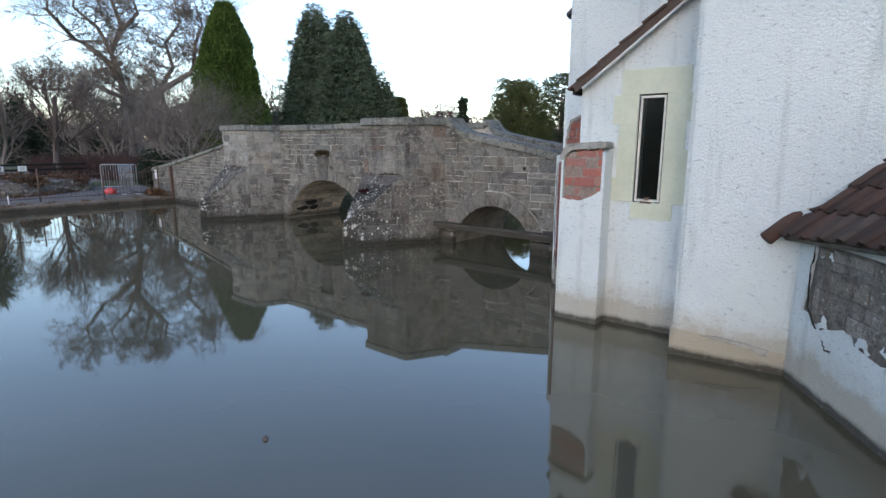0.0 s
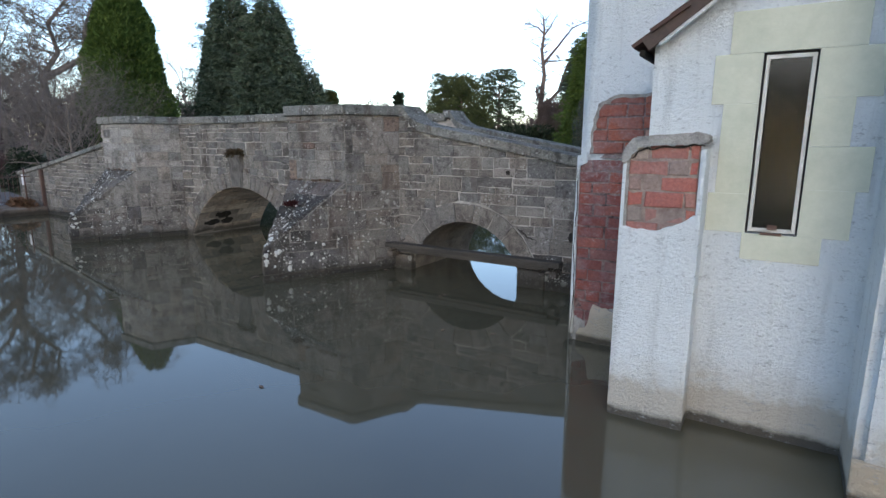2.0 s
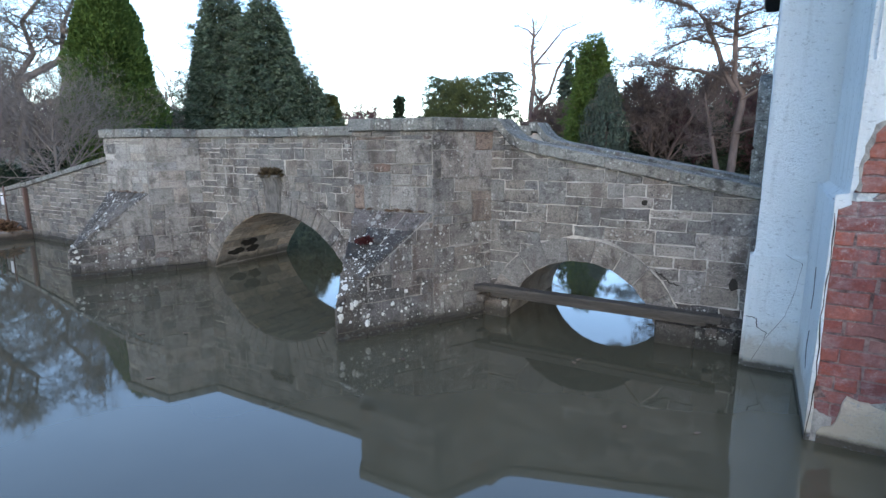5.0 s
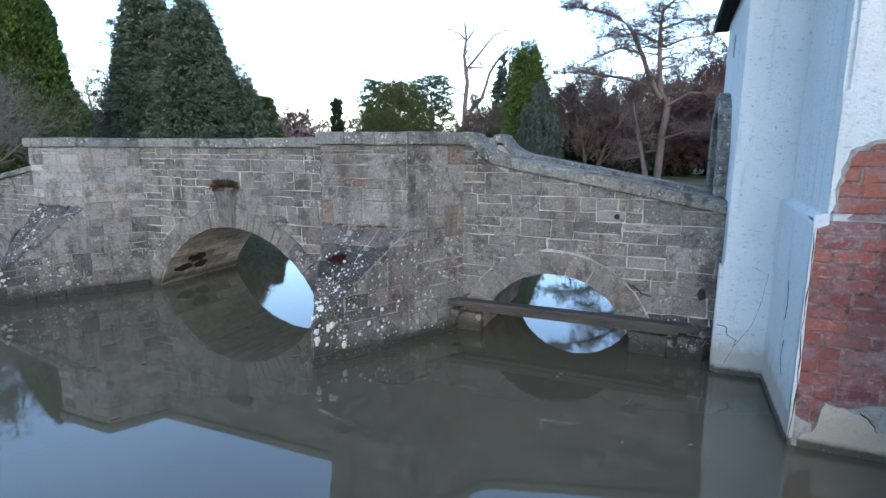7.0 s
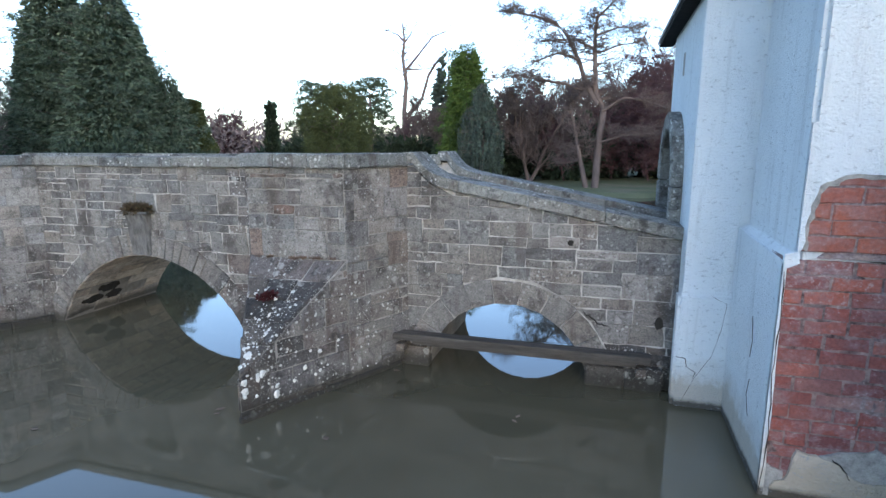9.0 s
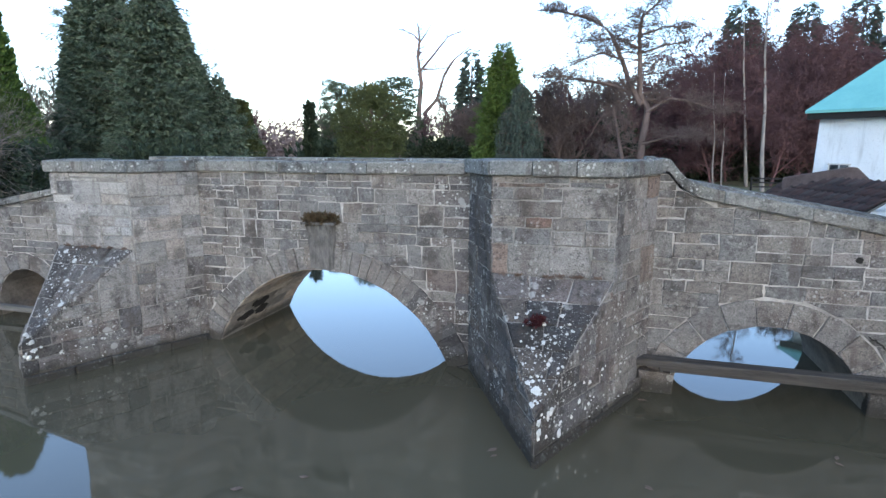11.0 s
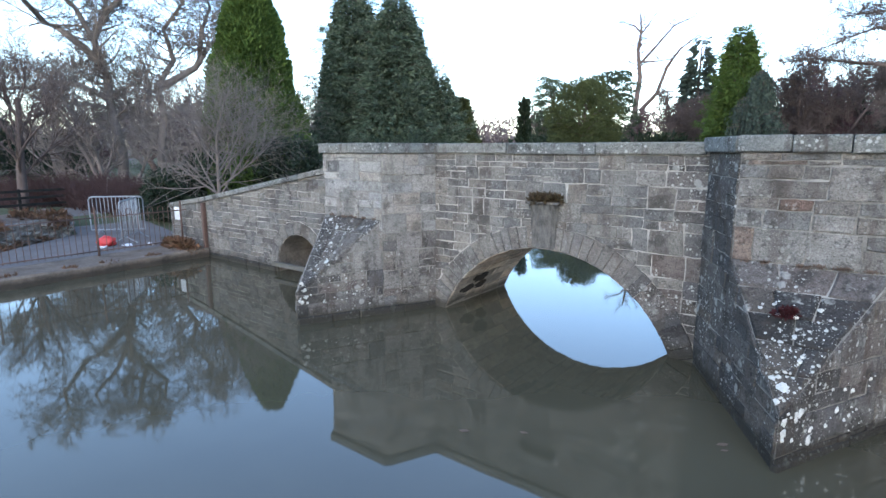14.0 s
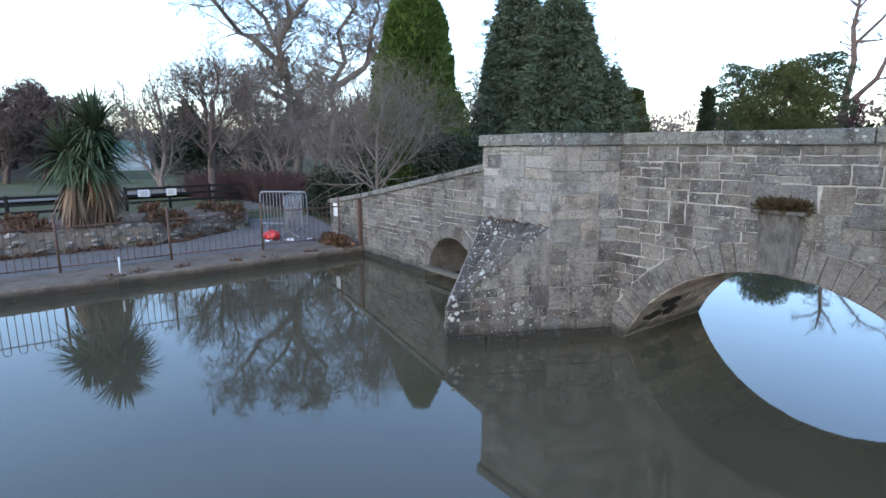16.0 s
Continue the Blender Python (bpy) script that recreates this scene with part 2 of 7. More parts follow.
def tile_mat():
    m, n, b = mat("clay_pantile", (0.14, 0.06, 0.045), 0.85)
    info = n.nodes.new("ShaderNodeObjectInfo")
    tone = ramp(n, info.outputs["Random"], (0.0, (0.055, 0.038, 0.033)), (0.5, (0.09, 0.05, 0.04)), (1.0, (0.085, 0.066, 0.057)))
    g = noise_tex(n, 9, 6, 0.7)
    c = mix(n, ramp(n, g.outputs[0], (0.45, 0.0), (0.7, 0.75)), tone, (0.05, 0.045, 0.04))
    n.links.new(c, b.inputs["Base Color"])
    bump(n, b, g.outputs[0], 0.5, 0.015)
    return m


TILE = tile_mat()
OLD_WOOD = simple("weathered_timber", (0.07, 0.065, 0.055), (0.17, 0.16, 0.14), 5, stretch=(0.3, 3, 3))
DARK_WOOD = simple("black_stained_timber", (0.012, 0.012, 0.012), (0.03, 0.028, 0.026), 6)
FRAME_PAINT = simple("peeling_cream_paint", (0.35, 0.34, 0.3), (0.66, 0.65, 0.6), 14, 0.6)
RUST = simple("rusty_iron", (0.07, 0.04, 0.03), (0.14, 0.08, 0.06), 20, 0.75)
GALV = simple("galvanised_steel", (0.2, 0.21, 0.22), (0.32, 0.33, 0.34), 15, 0.45, 0.1)
TARMAC = simple("tarmac_path", (0.13, 0.115, 0.107), (0.23, 0.206, 0.192), 3, 0.9)
CONCRETE = simple("concrete_kerb", (0.105, 0.08, 0.062), (0.3, 0.24, 0.19), 3, bs=0.9, bd=0.05, foot=0.14)
ROCK = stone_mat("rockery_stone", (0.16, 0.138, 0.115), (0.38, 0.34, 0.29), (0.25, 0.2, 0.16), dirt=0.45)
EARTH = simple("damp_earth", (0.09, 0.064, 0.05), (0.2, 0.145, 0.11), 3)
TURQ = simple("turquoise_sheet_roof", (0.1, 0.32, 0.3), (0.16, 0.42, 0.38), 2, 0.5, 0.1)
RED_PLASTIC = simple("red_plastic", (0.5, 0.03, 0.03), (0.65, 0.05, 0.045), 6, 0.4, 0.1)
WHITE_SIGN = simple("white_sign_board", (0.6, 0.6, 0.6), (0.75, 0.75, 0.75), 8, 0.5, 0.05)
BARK = simple("bark", (0.07, 0.052, 0.047), (0.15, 0.115, 0.102), 8, stretch=(1, 1, 0.3))
BARK_MID = simple("grey_brown_bark", (0.12, 0.098, 0.086), (0.25, 0.21, 0.185), 6, stretch=(1, 1, 0.3))
BARK_GREY = simple("pale_bark", (0.13, 0.12, 0.11), (0.27, 0.25, 0.23), 6, stretch=(1, 1, 0.3))
HEDGE_TWIG = simple("dark_hedge_twigs", (0.045, 0.027, 0.026), (0.09, 0.055, 0.05), 4)
BARK_RED = simple("reddish_twig_bark", (0.06, 0.034, 0.035), (0.12, 0.068, 0.07), 4)


def leaf_mat(name, *cols):
    m, n, b = mat(name, cols[0], 0.75)
    g = n.nodes.new("ShaderNodeNewGeometry")
    stops = [(i / max(1, len(cols) - 1), c) for i, c in enumerate(cols)]
    c = ramp(n, g.outputs["Random Per Island"], *stops)
    big = noise_tex(n, 0.8, 4, 0.6)
    c = mix(n, 0.6, c, ramp(n, big.outputs[0], (0.3, 0.3), (0.7, 0.72)), "OVERLAY")
    n.links.new(c, b.inputs["Base Color"])
    b.inputs["Specular IOR Level"].default_value = 0.2
    return m


SPRUCE = leaf_mat("blue_green_needles", (0.026, 0.044, 0.026), (0.056, 0.082, 0.05), (0.13, 0.16, 0.11), (0.045, 0.068, 0.042))
WEEPING = leaf_mat("grey_green_weeping_foliage", (0.022, 0.034, 0.026), (0.055, 0.072, 0.056), (0.036, 0.052, 0.038))
CYPRESS = leaf_mat("green_cypress_foliage", (0.03, 0.06, 0.012), (0.08, 0.12, 0.025), (0.05, 0.09, 0.02))
PINE = leaf_mat("pine_needles", (0.025, 0.042, 0.025), (0.065, 0.085, 0.045), (0.04, 0.058, 0.03))
OLIVE = leaf_mat("yellow_green_foliage", (0.036, 0.05, 0.018), (0.082, 0.092, 0.032), (0.052, 0.064, 0.024))
SHRUB = leaf_mat("dark_shrub_leaves", (0.012, 0.022, 0.012), (0.035, 0.05, 0.028), (0.02, 0.03, 0.018))
# Brown twigs lightened towards pink: the haze of distance is in the colour.
BROWN_BUSH = leaf_mat("hazed_brown_twigs", (0.13, 0.1, 0.097), (0.22, 0.172, 0.165), (0.17, 0.13, 0.125))
PALM_GREEN = leaf_mat("cordyline_leaf", (0.03, 0.05, 0.026), (0.1, 0.125, 0.07), (0.055, 0.08, 0.036))
PALM_DRY = leaf_mat("dead_cordyline_leaf", (0.13, 0.085, 0.055), (0.22, 0.15, 0.095), (0.09, 0.065, 0.045), (0.2, 0.1, 0.05))
DEAD_LEAF = leaf_mat("dead_fern_leaves", (0.075, 0.042, 0.025), (0.16, 0.085, 0.05), (0.1, 0.062, 0.032))
RED_MOSS = leaf_mat("dark_red_stonecrop", (0.035, 0.01, 0.01), (0.07, 0.016, 0.018), (0.05, 0.012, 0.012))
DARK_MOSS = leaf_mat("withered_dark_moss", (0.025, 0.019, 0.012), (0.075, 0.052, 0.03), (0.04, 0.034, 0.016))


def grass_mat():
    m, n, b = mat("ground_grass", (0.08, 0.1, 0.04), 0.95)
    x = noise_tex(n, 0.35, 6, 0.6)
    y = noise_tex(n, 14, 5, 0.7)
    c = ramp(n, x.outputs[0], (0.3, (0.075, 0.082, 0.045)), (0.5, (0.11, 0.115, 0.062)), (0.68, (0.15, 0.13, 0.09)))
    c = mix(n, 0.5, c, ramp(n, y.outputs[0], (0.3, 0.3), (0.7, 0.72)), "OVERLAY")
    n.links.new(c, b.inputs["Base Color"])
    bump(n, b, y.outputs[0], 0.8, 0.06)
    return m


GRASS = grass_mat()


def water_mat():
    m, n, b = mat("pond_water", (0.07, 0.063, 0.042), 0.03)
    b.inputs["IOR"].default_value = 1.69
    x = noise_tex(n, 0.5, 3, 0.5)
    c = ramp(n, x.outputs[0], (0.35, (0.064, 0.057, 0.036)), (0.65, (0.082, 0.073, 0.046)))
    n.links.new(c, b.inputs["Base Color"])
    r = noise_tex(n, 1.6, 2, 0.4)
    bump(n, b, r.outputs[0], 0.012, 0.02)
    return m


WATER = water_mat()
m, n, b = mat("window_glass", (0.02, 0.022, 0.024), 0.06)
b.inputs["Base Color"].default_value = (0.34, 0.36, 0.37, 1)
b.inputs["Transmission Weight"].default_value = 1.0
b.inputs["Specular IOR Level"].default_value = 0.25
b.inputs["Roughness"].default_value = 0.14
GLASS = m
# Plaster coloured near-black, so the dimness of the room is in the colour.
DARK_ROOM = simple("dim_plaster", (0.05, 0.05, 0.05), (0.09, 0.09, 0.09), 4)
LICHEN_WHITE = simple("white_lichen", (0.32, 0.32, 0.29), (0.66, 0.66, 0.62), 30)
# Near-black that paints the shade inside gaps, hollows and cracks.
GAP_SHADE = simple("dark_gap_shade", (0.015, 0.013, 0.011), (0.04, 0.036, 0.03), 8)


# ---- building tools ----
def empty(name, loc=(0, 0, 0)):
    ob = new(name)
    ob.location = loc
    ob.empty_display_size = 0.1
    return ob


def mesh_of(name, verts, faces, material, smooth=False):
    me = bpy.data.meshes.new(name)
    me.from_pydata([tuple(v) for v in verts], [], faces)
    me.materials.append(material)
    me.validate()
    if smooth:
        me.polygons.foreach_set("use_smooth", [True] * len(me.polygons))
    return me


def world_of(ob):
    m = ob.matrix_parent_inverse @ Matrix.LocRotScale(ob.location, ob.rotation_euler, ob.scale)
    return world_of(ob.parent) @ m if ob.parent else m


def put(name, me, parent=None, label="", loc=(0, 0, 0)):
    """Links a mesh in world places, under its thing or part."""
    ob = new(name, me)
    if parent:
        ob.parent = parent
        ob.matrix_parent_inverse = world_of(parent).inverted()
    ob.location = loc
    if label:
        tagged(ob, label)
    return ob


def part(name, bm, material, parent=None, label="", smooth=False):
    me = bpy.data.meshes.new(name)
    bmesh.ops.recalc_face_normals(bm, faces=bm.faces)
    bm.to_mesh(me)
    bm.free()
    me.materials.append(material)
    if smooth:
        me.polygons.foreach_set("use_smooth", [True] * len(me.polygons))
    return put(name, me, parent, label)


def add_box(bm, x0, x1, y0, y1, z0, z1, m=None):
    vs = [bm.verts.new((x, y, z)) for x in (x0, x1) for y in (y0, y1) for z in (z0, z1)]
    if m is not None:
        for v in vs:
            v.co = m @ v.co
    fs = [bm.faces.new([vs[i] for i in q]) for q in ((0, 1, 3, 2), (4, 6, 7, 5), (0, 4, 5, 1), (2, 3, 7, 6), (0, 2, 6, 4), (1, 5, 7, 3))]
    return vs, fs


def bevel_all(bm, w, seg=2):
    bmesh.ops.bevel(bm, geom=list(bm.edges), offset=w, segments=seg, affect="EDGES", profile=0.6)


def box(name, x0, x1, y0, y1, z0, z1, material, parent=None, label="", bev=0.0, m=None, smooth=False):
    bm = bmesh.new()
    add_box(bm, x0, x1, y0, y1, z0, z1, m)
    if bev:
        bevel_all(bm, bev)
    return part(name, bm, material, parent, label, smooth)


def hull(name, pts, material, parent=None, label="", bev=0.0):
    bm = bmesh.new()
    for p in pts:
        bm.verts.new(p)
    r = bmesh.ops.convex_hull(bm, input=list(bm.verts))
    loose = [g for g in r["geom_interior"] if isinstance(g, bmesh.types.BMVert)]
    if loose:
        bmesh.ops.delete(bm, geom=loose, context="VERTS")
    bmesh.ops.dissolve_limit(bm, angle_limit=0.01, verts=bm.verts, edges=bm.edges)
    if bev:
        bevel_all(bm, bev)
    return part(name, bm, material, parent, label)


def prism(name, outline, origin, u, v, depth, material, parent=None, label="", bev=0.0):
    """A flat outline in the plane origin + a*u + b*v, made depth thick against u x v."""
    o, u, v = Vector(origin), Vector(u).normalized(), Vector(v).normalized()
    w = u.cross(v)
    bm = bmesh.new()
    f = [bm.verts.new(o + u * a + v * b) for a, b in outline]
    k = [bm.verts.new(o + u * a + v * b - w * depth) for a, b in outline]
    n = len(f)
    bm.faces.new(f)
    bm.faces.new(k[::-1])
    for i in range(n):
        j = (i + 1) % n
        bm.faces.new((f[j], f[i], k[i], k[j]))
    if bev:
        bmesh.ops.bevel(bm, geom=list(bm.edges), offset=bev, segments=2, affect="EDGES")
    return part(name, bm, material, parent, label)


def clip(poly, a, b, c):
    """The part of a convex polygon where a*x + b*y >= c."""
    out = []
    for i, p in enumerate(poly):
        q = poly[(i + 1) % len(poly)]
        dp, dq = a * p[0] + b * p[1] - c, a * q[0] + b * q[1] - c
        if dp >= 0:
            out.append(p)
        if (dp >= 0) != (dq >= 0):
            t = dp / (dp - dq)
            out.append((p[0] + t * (q[0] - p[0]), p[1] + t * (q[1] - p[1])))
    return out


def area(poly):
    return 0.5 * sum(p[0] * q[1] - q[0] * p[1] for p, q in zip(poly, poly[1:] + poly[:1]))


def inset(poly, d):
    out = poly
    for i, p in enumerate(poly):
        q = poly[(i + 1) % len(poly)]
        dx, dy = q[0] - p[0], q[1] - p[1]
        L = math.hypot(dx, dy)
        if L < 1e-5:
            continue
        nx, ny = -dy / L, dx / L
        out = clip(out, nx, ny, nx * p[0] + ny * p[1] + d)
        if len(out) < 3:
            return []
    return out


def tidy(poly, d=0.012):
    out = []
    for p in poly:
        if not out or math.hypot(p[0] - out[-1][0], p[1] - out[-1][1]) > d:
            out.append(p)
    while len(out) > 1 and math.hypot(out[0][0] - out[-1][0], out[0][1] - out[-1][1]) < d:
        out.pop()
    return out


RS = random.Random(7)


def piece(name, poly, origin, u, v, material, parent, proud=0.01, joint=0.007, cham=0.007, back=0.03, wob=0.0, rough=0.0):
    """One stone or brick of the outline poly, its face proud of the plane by that much."""
    poly = inset(tidy(poly), joint)
    poly = tidy(poly) if poly else poly
    if len(poly) < 3 or area(poly) < 0.0004:
        return None
    if rough:
        fine = []
        for p, q in zip(poly, poly[1:] + poly[:1]):
            L = math.hypot(q[0] - p[0], q[1] - p[1])
            fine.append((p[0] + RS.uniform(-rough, rough), p[1] + RS.uniform(-rough, rough)))
            if L > 0.1 and len(poly) < 6:
                t = RS.uniform(0.35, 0.65)
                fine.append((p[0] + (q[0] - p[0]) * t + RS.uniform(-rough, rough), p[1] + (q[1] - p[1]) * t + RS.uniform(-rough, rough)))
        poly = fine
        cx, cy = sum(p[0] for p in poly) / len(poly), sum(p[1] for p in poly) / len(poly)
    if wob:
        poly = [(p[0] + RS.uniform(-wob, wob), p[1] + RS.uniform(-wob, wob)) for p in poly]
    front = [] if rough else inset(poly, cham)
    if rough:
        for p in poly:
            L = math.hypot(p[0] - cx, p[1] - cy)
            k = max(0.5, 1 - cham * 1.3 / L)
            front.append((cx + (p[0] - cx) * k, cy + (p[1] - cy) * k))
    if len(front) != len(poly):
        cx, cy = sum(p[0] for p in poly) / len(poly), sum(p[1] for p in poly) / len(poly)
        front = [(cx + (p[0] - cx) * 0.86, cy + (p[1] - cy) * 0.86) for p in poly]
    o, u, v = Vector(origin), Vector(u), Vector(v)
    w = u.cross(v)
    n = len(poly)
    tilt = [proud + RS.uniform(-0.003, 0.003) for _ in range(n)]
    vs = [o + u * p[0] + v * p[1] + w * t for p, t in zip(front, tilt)]
    vs += [o + u * p[0] + v * p[1] + w * (proud - cham) for p in poly]
    vs += [o + u * p[0] + v * p[1] - w * back for p in poly]
    c = sum(vs[:n], Vector()) / n
    vs = [x - c for x in vs]
    faces = [tuple(range(n))]
    for i in range(n):
        j = (i + 1) % n
        faces.append((i, n + i, n + j, j))
        faces.append((n + i, 2 * n + i, 2 * n + j, n + j))
    return put(name, mesh_of(name, vs, faces, material), None if parent is None else parent, loc=c)


def rubble_quads(u0, u1, v0, v1, band=(0.2, 0.29), run=(0.35, 0.9), lens=(0.2, 0.5), tall=0.42, tall_run=(0.22, 0.5)):
    """Squared rubble brought to courses: tall stones beside pairs of thin ones."""
    out = []
    z = v0
    while z < v1 - 0.02:
        h = min(RS.uniform(*band), v1 - z)
        if v1 - z - h < 0.1:
            h = v1 - z if v1 - z < 0.3 else (v1 - z) / 2
        x = u0 - RS.uniform(0, 0.25)
        while x < u1:
            if RS.random() < tall:
                L = RS.uniform(*tall_run)
                s = RS.uniform(-0.02, 0.02)
                out.append([(x, z), (x + L, z), (x + L + s, z + h), (x, z + h)])
                x += L
            else:
                L = RS.uniform(*run)
                k = z + h * RS.uniform(0.38, 0.62)
                for a, b in ((z, k), (k, z + h)):
                    p = x
                    while p < x + L - 0.01:
                        q = p + RS.uniform(*lens)
                        if x + L - q < 0.14:
                            q = x + L
                        s = RS.uniform(-0.012, 0.012) if q < x + L else 0
                        out.append([(p, a), (q, a), (q + s, b), (p, b)])
                        p = q
                x += L
        z += h
    return out


def masonry(parent, name, origin, u, v, region, material, circles=(), proud=(0.003, 0.02), joint=0.0058, tops=(), **kw):
    """Fills a convex region of a plane with squared rubble, cut round circles (x, z, radius)."""
    us, vs = [p[0] for p in region], [p[1] for p in region]
    if area(region) < 0:
        region = region[::-1]
    for q in rubble_quads(min(us), max(us), min(vs), max(vs), **kw):
        for i, p in enumerate(region):
            r = region[(i + 1) % len(region)]
            nx, ny = p[1] - r[1], r[0] - p[0]
            q = clip(q, nx, ny, nx * p[0] + ny * p[1])
            if len(q) < 3:
                break
        if len(q) < 3 or area(q) < 0.0008:
            continue
        mx = sum(p[0] for p in q) / len(q)
        for p, r in zip(tops, tops[1:]):
            if p[0] <= mx <= r[0]:
                q = clip(q, r[1] - p[1], p[0] - r[0], (r[1] - p[1]) * p[0] + (p[0] - r[0]) * p[1])
        if len(q) < 3 or area(q) < 0.0008:
            continue
        for cx, cz, R in circles:
            mx, mz = sum(p[0] for p in q) / len(q) - cx, sum(p[1] for p in q) / len(q) - cz
            d = math.hypot(mx, mz)
            mx, mz = mx / d, mz / d
            q = clip(q, mx, mz, mx * cx + mz * cz + R)
            if len(q) < 3:
                break
        if len(q) >= 3:
            use = material(sum(p[0] for p in q) / len(q), sum(p[1] for p in q) / len(q)) if callable(material) else material
            piece(name, q, origin, u, v, use, parent, RS.uniform(*proud), joint * RS.uniform(0.5, 1.2), rough=0.008)


def ring(parent, name, origin, u, v, cx, cz, R, T, n, a0, a1, material, proud=(0.014, 0.032), tight=999):
    """Arch stones between the radii R and R + T."""
    for i in range(n):
        a, b = a0 + (a1 - a0) * i / n, a0 + (a1 - a0) * (i + 1) / n
        t = T * RS.uniform(0.93, 1.06)
        q = [(cx + r * math.cos(k), cz + r * math.sin(k)) for r, k in ((R, a), (R + t, a), (R + t, (a + b) / 2), (R + t, b), (R, b))]
        if area(q) < 0:
            q = q[::-1]
        piece(name, q, origin, u, v, material(i) if callable(material) else material, parent, RS.uniform(*proud), 0.0045 if i < tight else 0.0015, rough=0.006)


# ---- water and ground ----
def pond_depth(x, y):
    """Above 0: land."""
    if y < 9.5:
        left = -19.15
        return 1 if x < left or x > 30 or y < -45 else -1
    k = (y - 9.5) / 24.0
    left = -19.15 + 3.2 * k + 0.8 * math.sin(y * 0.5)
    back = 33.0 + 1.2 * math.sin(x * 0.35)
    return 1 if x < left or y > back or x > 14 else -1


def ground_height(x, y):
    if pond_depth(x, y) < 0:
        return -0.7
    d = math.hypot(x + 10, y - 5)
    h = 0.1 if x > -25 and y < 12 else 0.19
    if x > -25 and y < 12:
        return h
    if x < -21.7 and y < 8.2 or x < -24:
        h = 0.3
    n = noise.noise((x * 0.06, y * 0.06, 3.0))
    return h + 0.12 * n * min(1, d / 30) + max(0, d - 60) * 0.004


def build_ground():
    xs = [-1500, -700, -350, -200, -130, -90, -70, -56, -48] + [-42 + i for i in range(18)] + [-24 + 0.5 * i for i in range(9)] + [-19.5, -19.2, -19.1, -18.5] + [-18 + i for i in range(33)] + [16, 20, 26, 29.9, 30.1, 40, 60, 90, 140, 220, 400, 800, 1500]
    ys = [-1500, -700, -350, -200, -120, -70, -45.2, -44.8, -30, -20, -12] + [-8 + i for i in range(17)] + [9.4, 9.6] + [10 + i for i in range(30)] + [42, 46, 52, 60, 70, 90, 120, 170, 250, 400, 800, 1500]
    vs = [(x, y, ground_height(x, y)) for y in ys for x in xs]
    w = len(xs)
    fs = [(j * w + i, j * w + i + 1, (j + 1) * w + i + 1, (j + 1) * w + i) for j in range(len(ys) - 1) for i in range(w - 1)]
    g = put("ground", mesh_of("ground", vs, fs, GRASS, True))
    tagged(g, "winter grass and earth round the pond", "ground", kind="structure")
    w = put("water", mesh_of("water", [(-60, -60, 0), (60, -60, 0), (60, 60, 0), (-60, 60, 0)], [(0, 1, 2, 3)], WATER))
    tagged(w, "still murky brown pond water mirroring the sky", "water", kind="structure")


build_ground()

# ---- the bridge ----
FACE, REAR = 8.55, 10.28
UX, UZ, UY = (1, 0, 0), (0, 0, 1), (0, 1, 0)
A1 = (-10.82, -0.66, 1.745)
A2 = (-5.80, -0.10, 0.915)
A3 = (-15.86, 0.14, 0.64)
RING1, RING2, RING3 = 0.3, 0.29, 0.24
# parapet tops (under the coping), from left to right
TOP_L = [(-20.6, 0.99), (-19.0, 1.22), (-14.62, 2.0)]
TOP_M = 2.29
TOP_R = [(-6.98, 2.34), (-6.87, 2.33), (-6.75, 2.18), (-6.58, 2.095), (-6.35, 2.05), (-4.0, 1.615)]


def arc(c, n=20, z=-0.6):
    cx, cz, R = c
    a = math.asin(max(-1.0, min(1.0, (z - cz) / R)))
    return [(cx + R * math.cos(k), cz + R * math.sin(k)) for k in (math.pi - a - (math.pi - 2 * a) * i / n for i in range(n + 1))]


bridge = tagged(empty("stone_bridge", (-10.8, 9.5, 0)), "three-arched grey sandstone footbridge with cutwater piers over the pond", "bridge")


def faced(ob, material, direction):
    """Gives the faces that look that way a material of their own."""
    ob.data.materials.append(material)
    d = Vector(direction)
    for p in ob.data.polygons:
        if p.normal.dot(d) > 0.9:
            p.material_index = 1
    return ob


body = [(-20.6, -0.6)] + arc(A3) + arc(A1) + arc(A2) + [(-4.0, -0.6), (-4.0, 0.8), (-6.9, 1.45), (-14.6, 1.4), (-19.0, 0.4), (-20.6, 0.2)]
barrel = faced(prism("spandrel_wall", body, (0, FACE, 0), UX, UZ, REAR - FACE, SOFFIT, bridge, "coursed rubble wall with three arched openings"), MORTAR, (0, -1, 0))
near = [(-20.6, 0.2), (-19.0, 0.4), (-14.6, 1.4), (-6.9, 1.45), (-4.0, 0.8)] + TOP_R[::-1] + [(-14.62, TOP_M)] + TOP_L[::-1]
prism("parapet", near, (0, FACE, 0), UX, UZ, 0.4, MORTAR, bridge)
prism("parapet", near, (0, REAR - 0.38, 0), UX, UZ, 0.38, MORTAR, bridge)

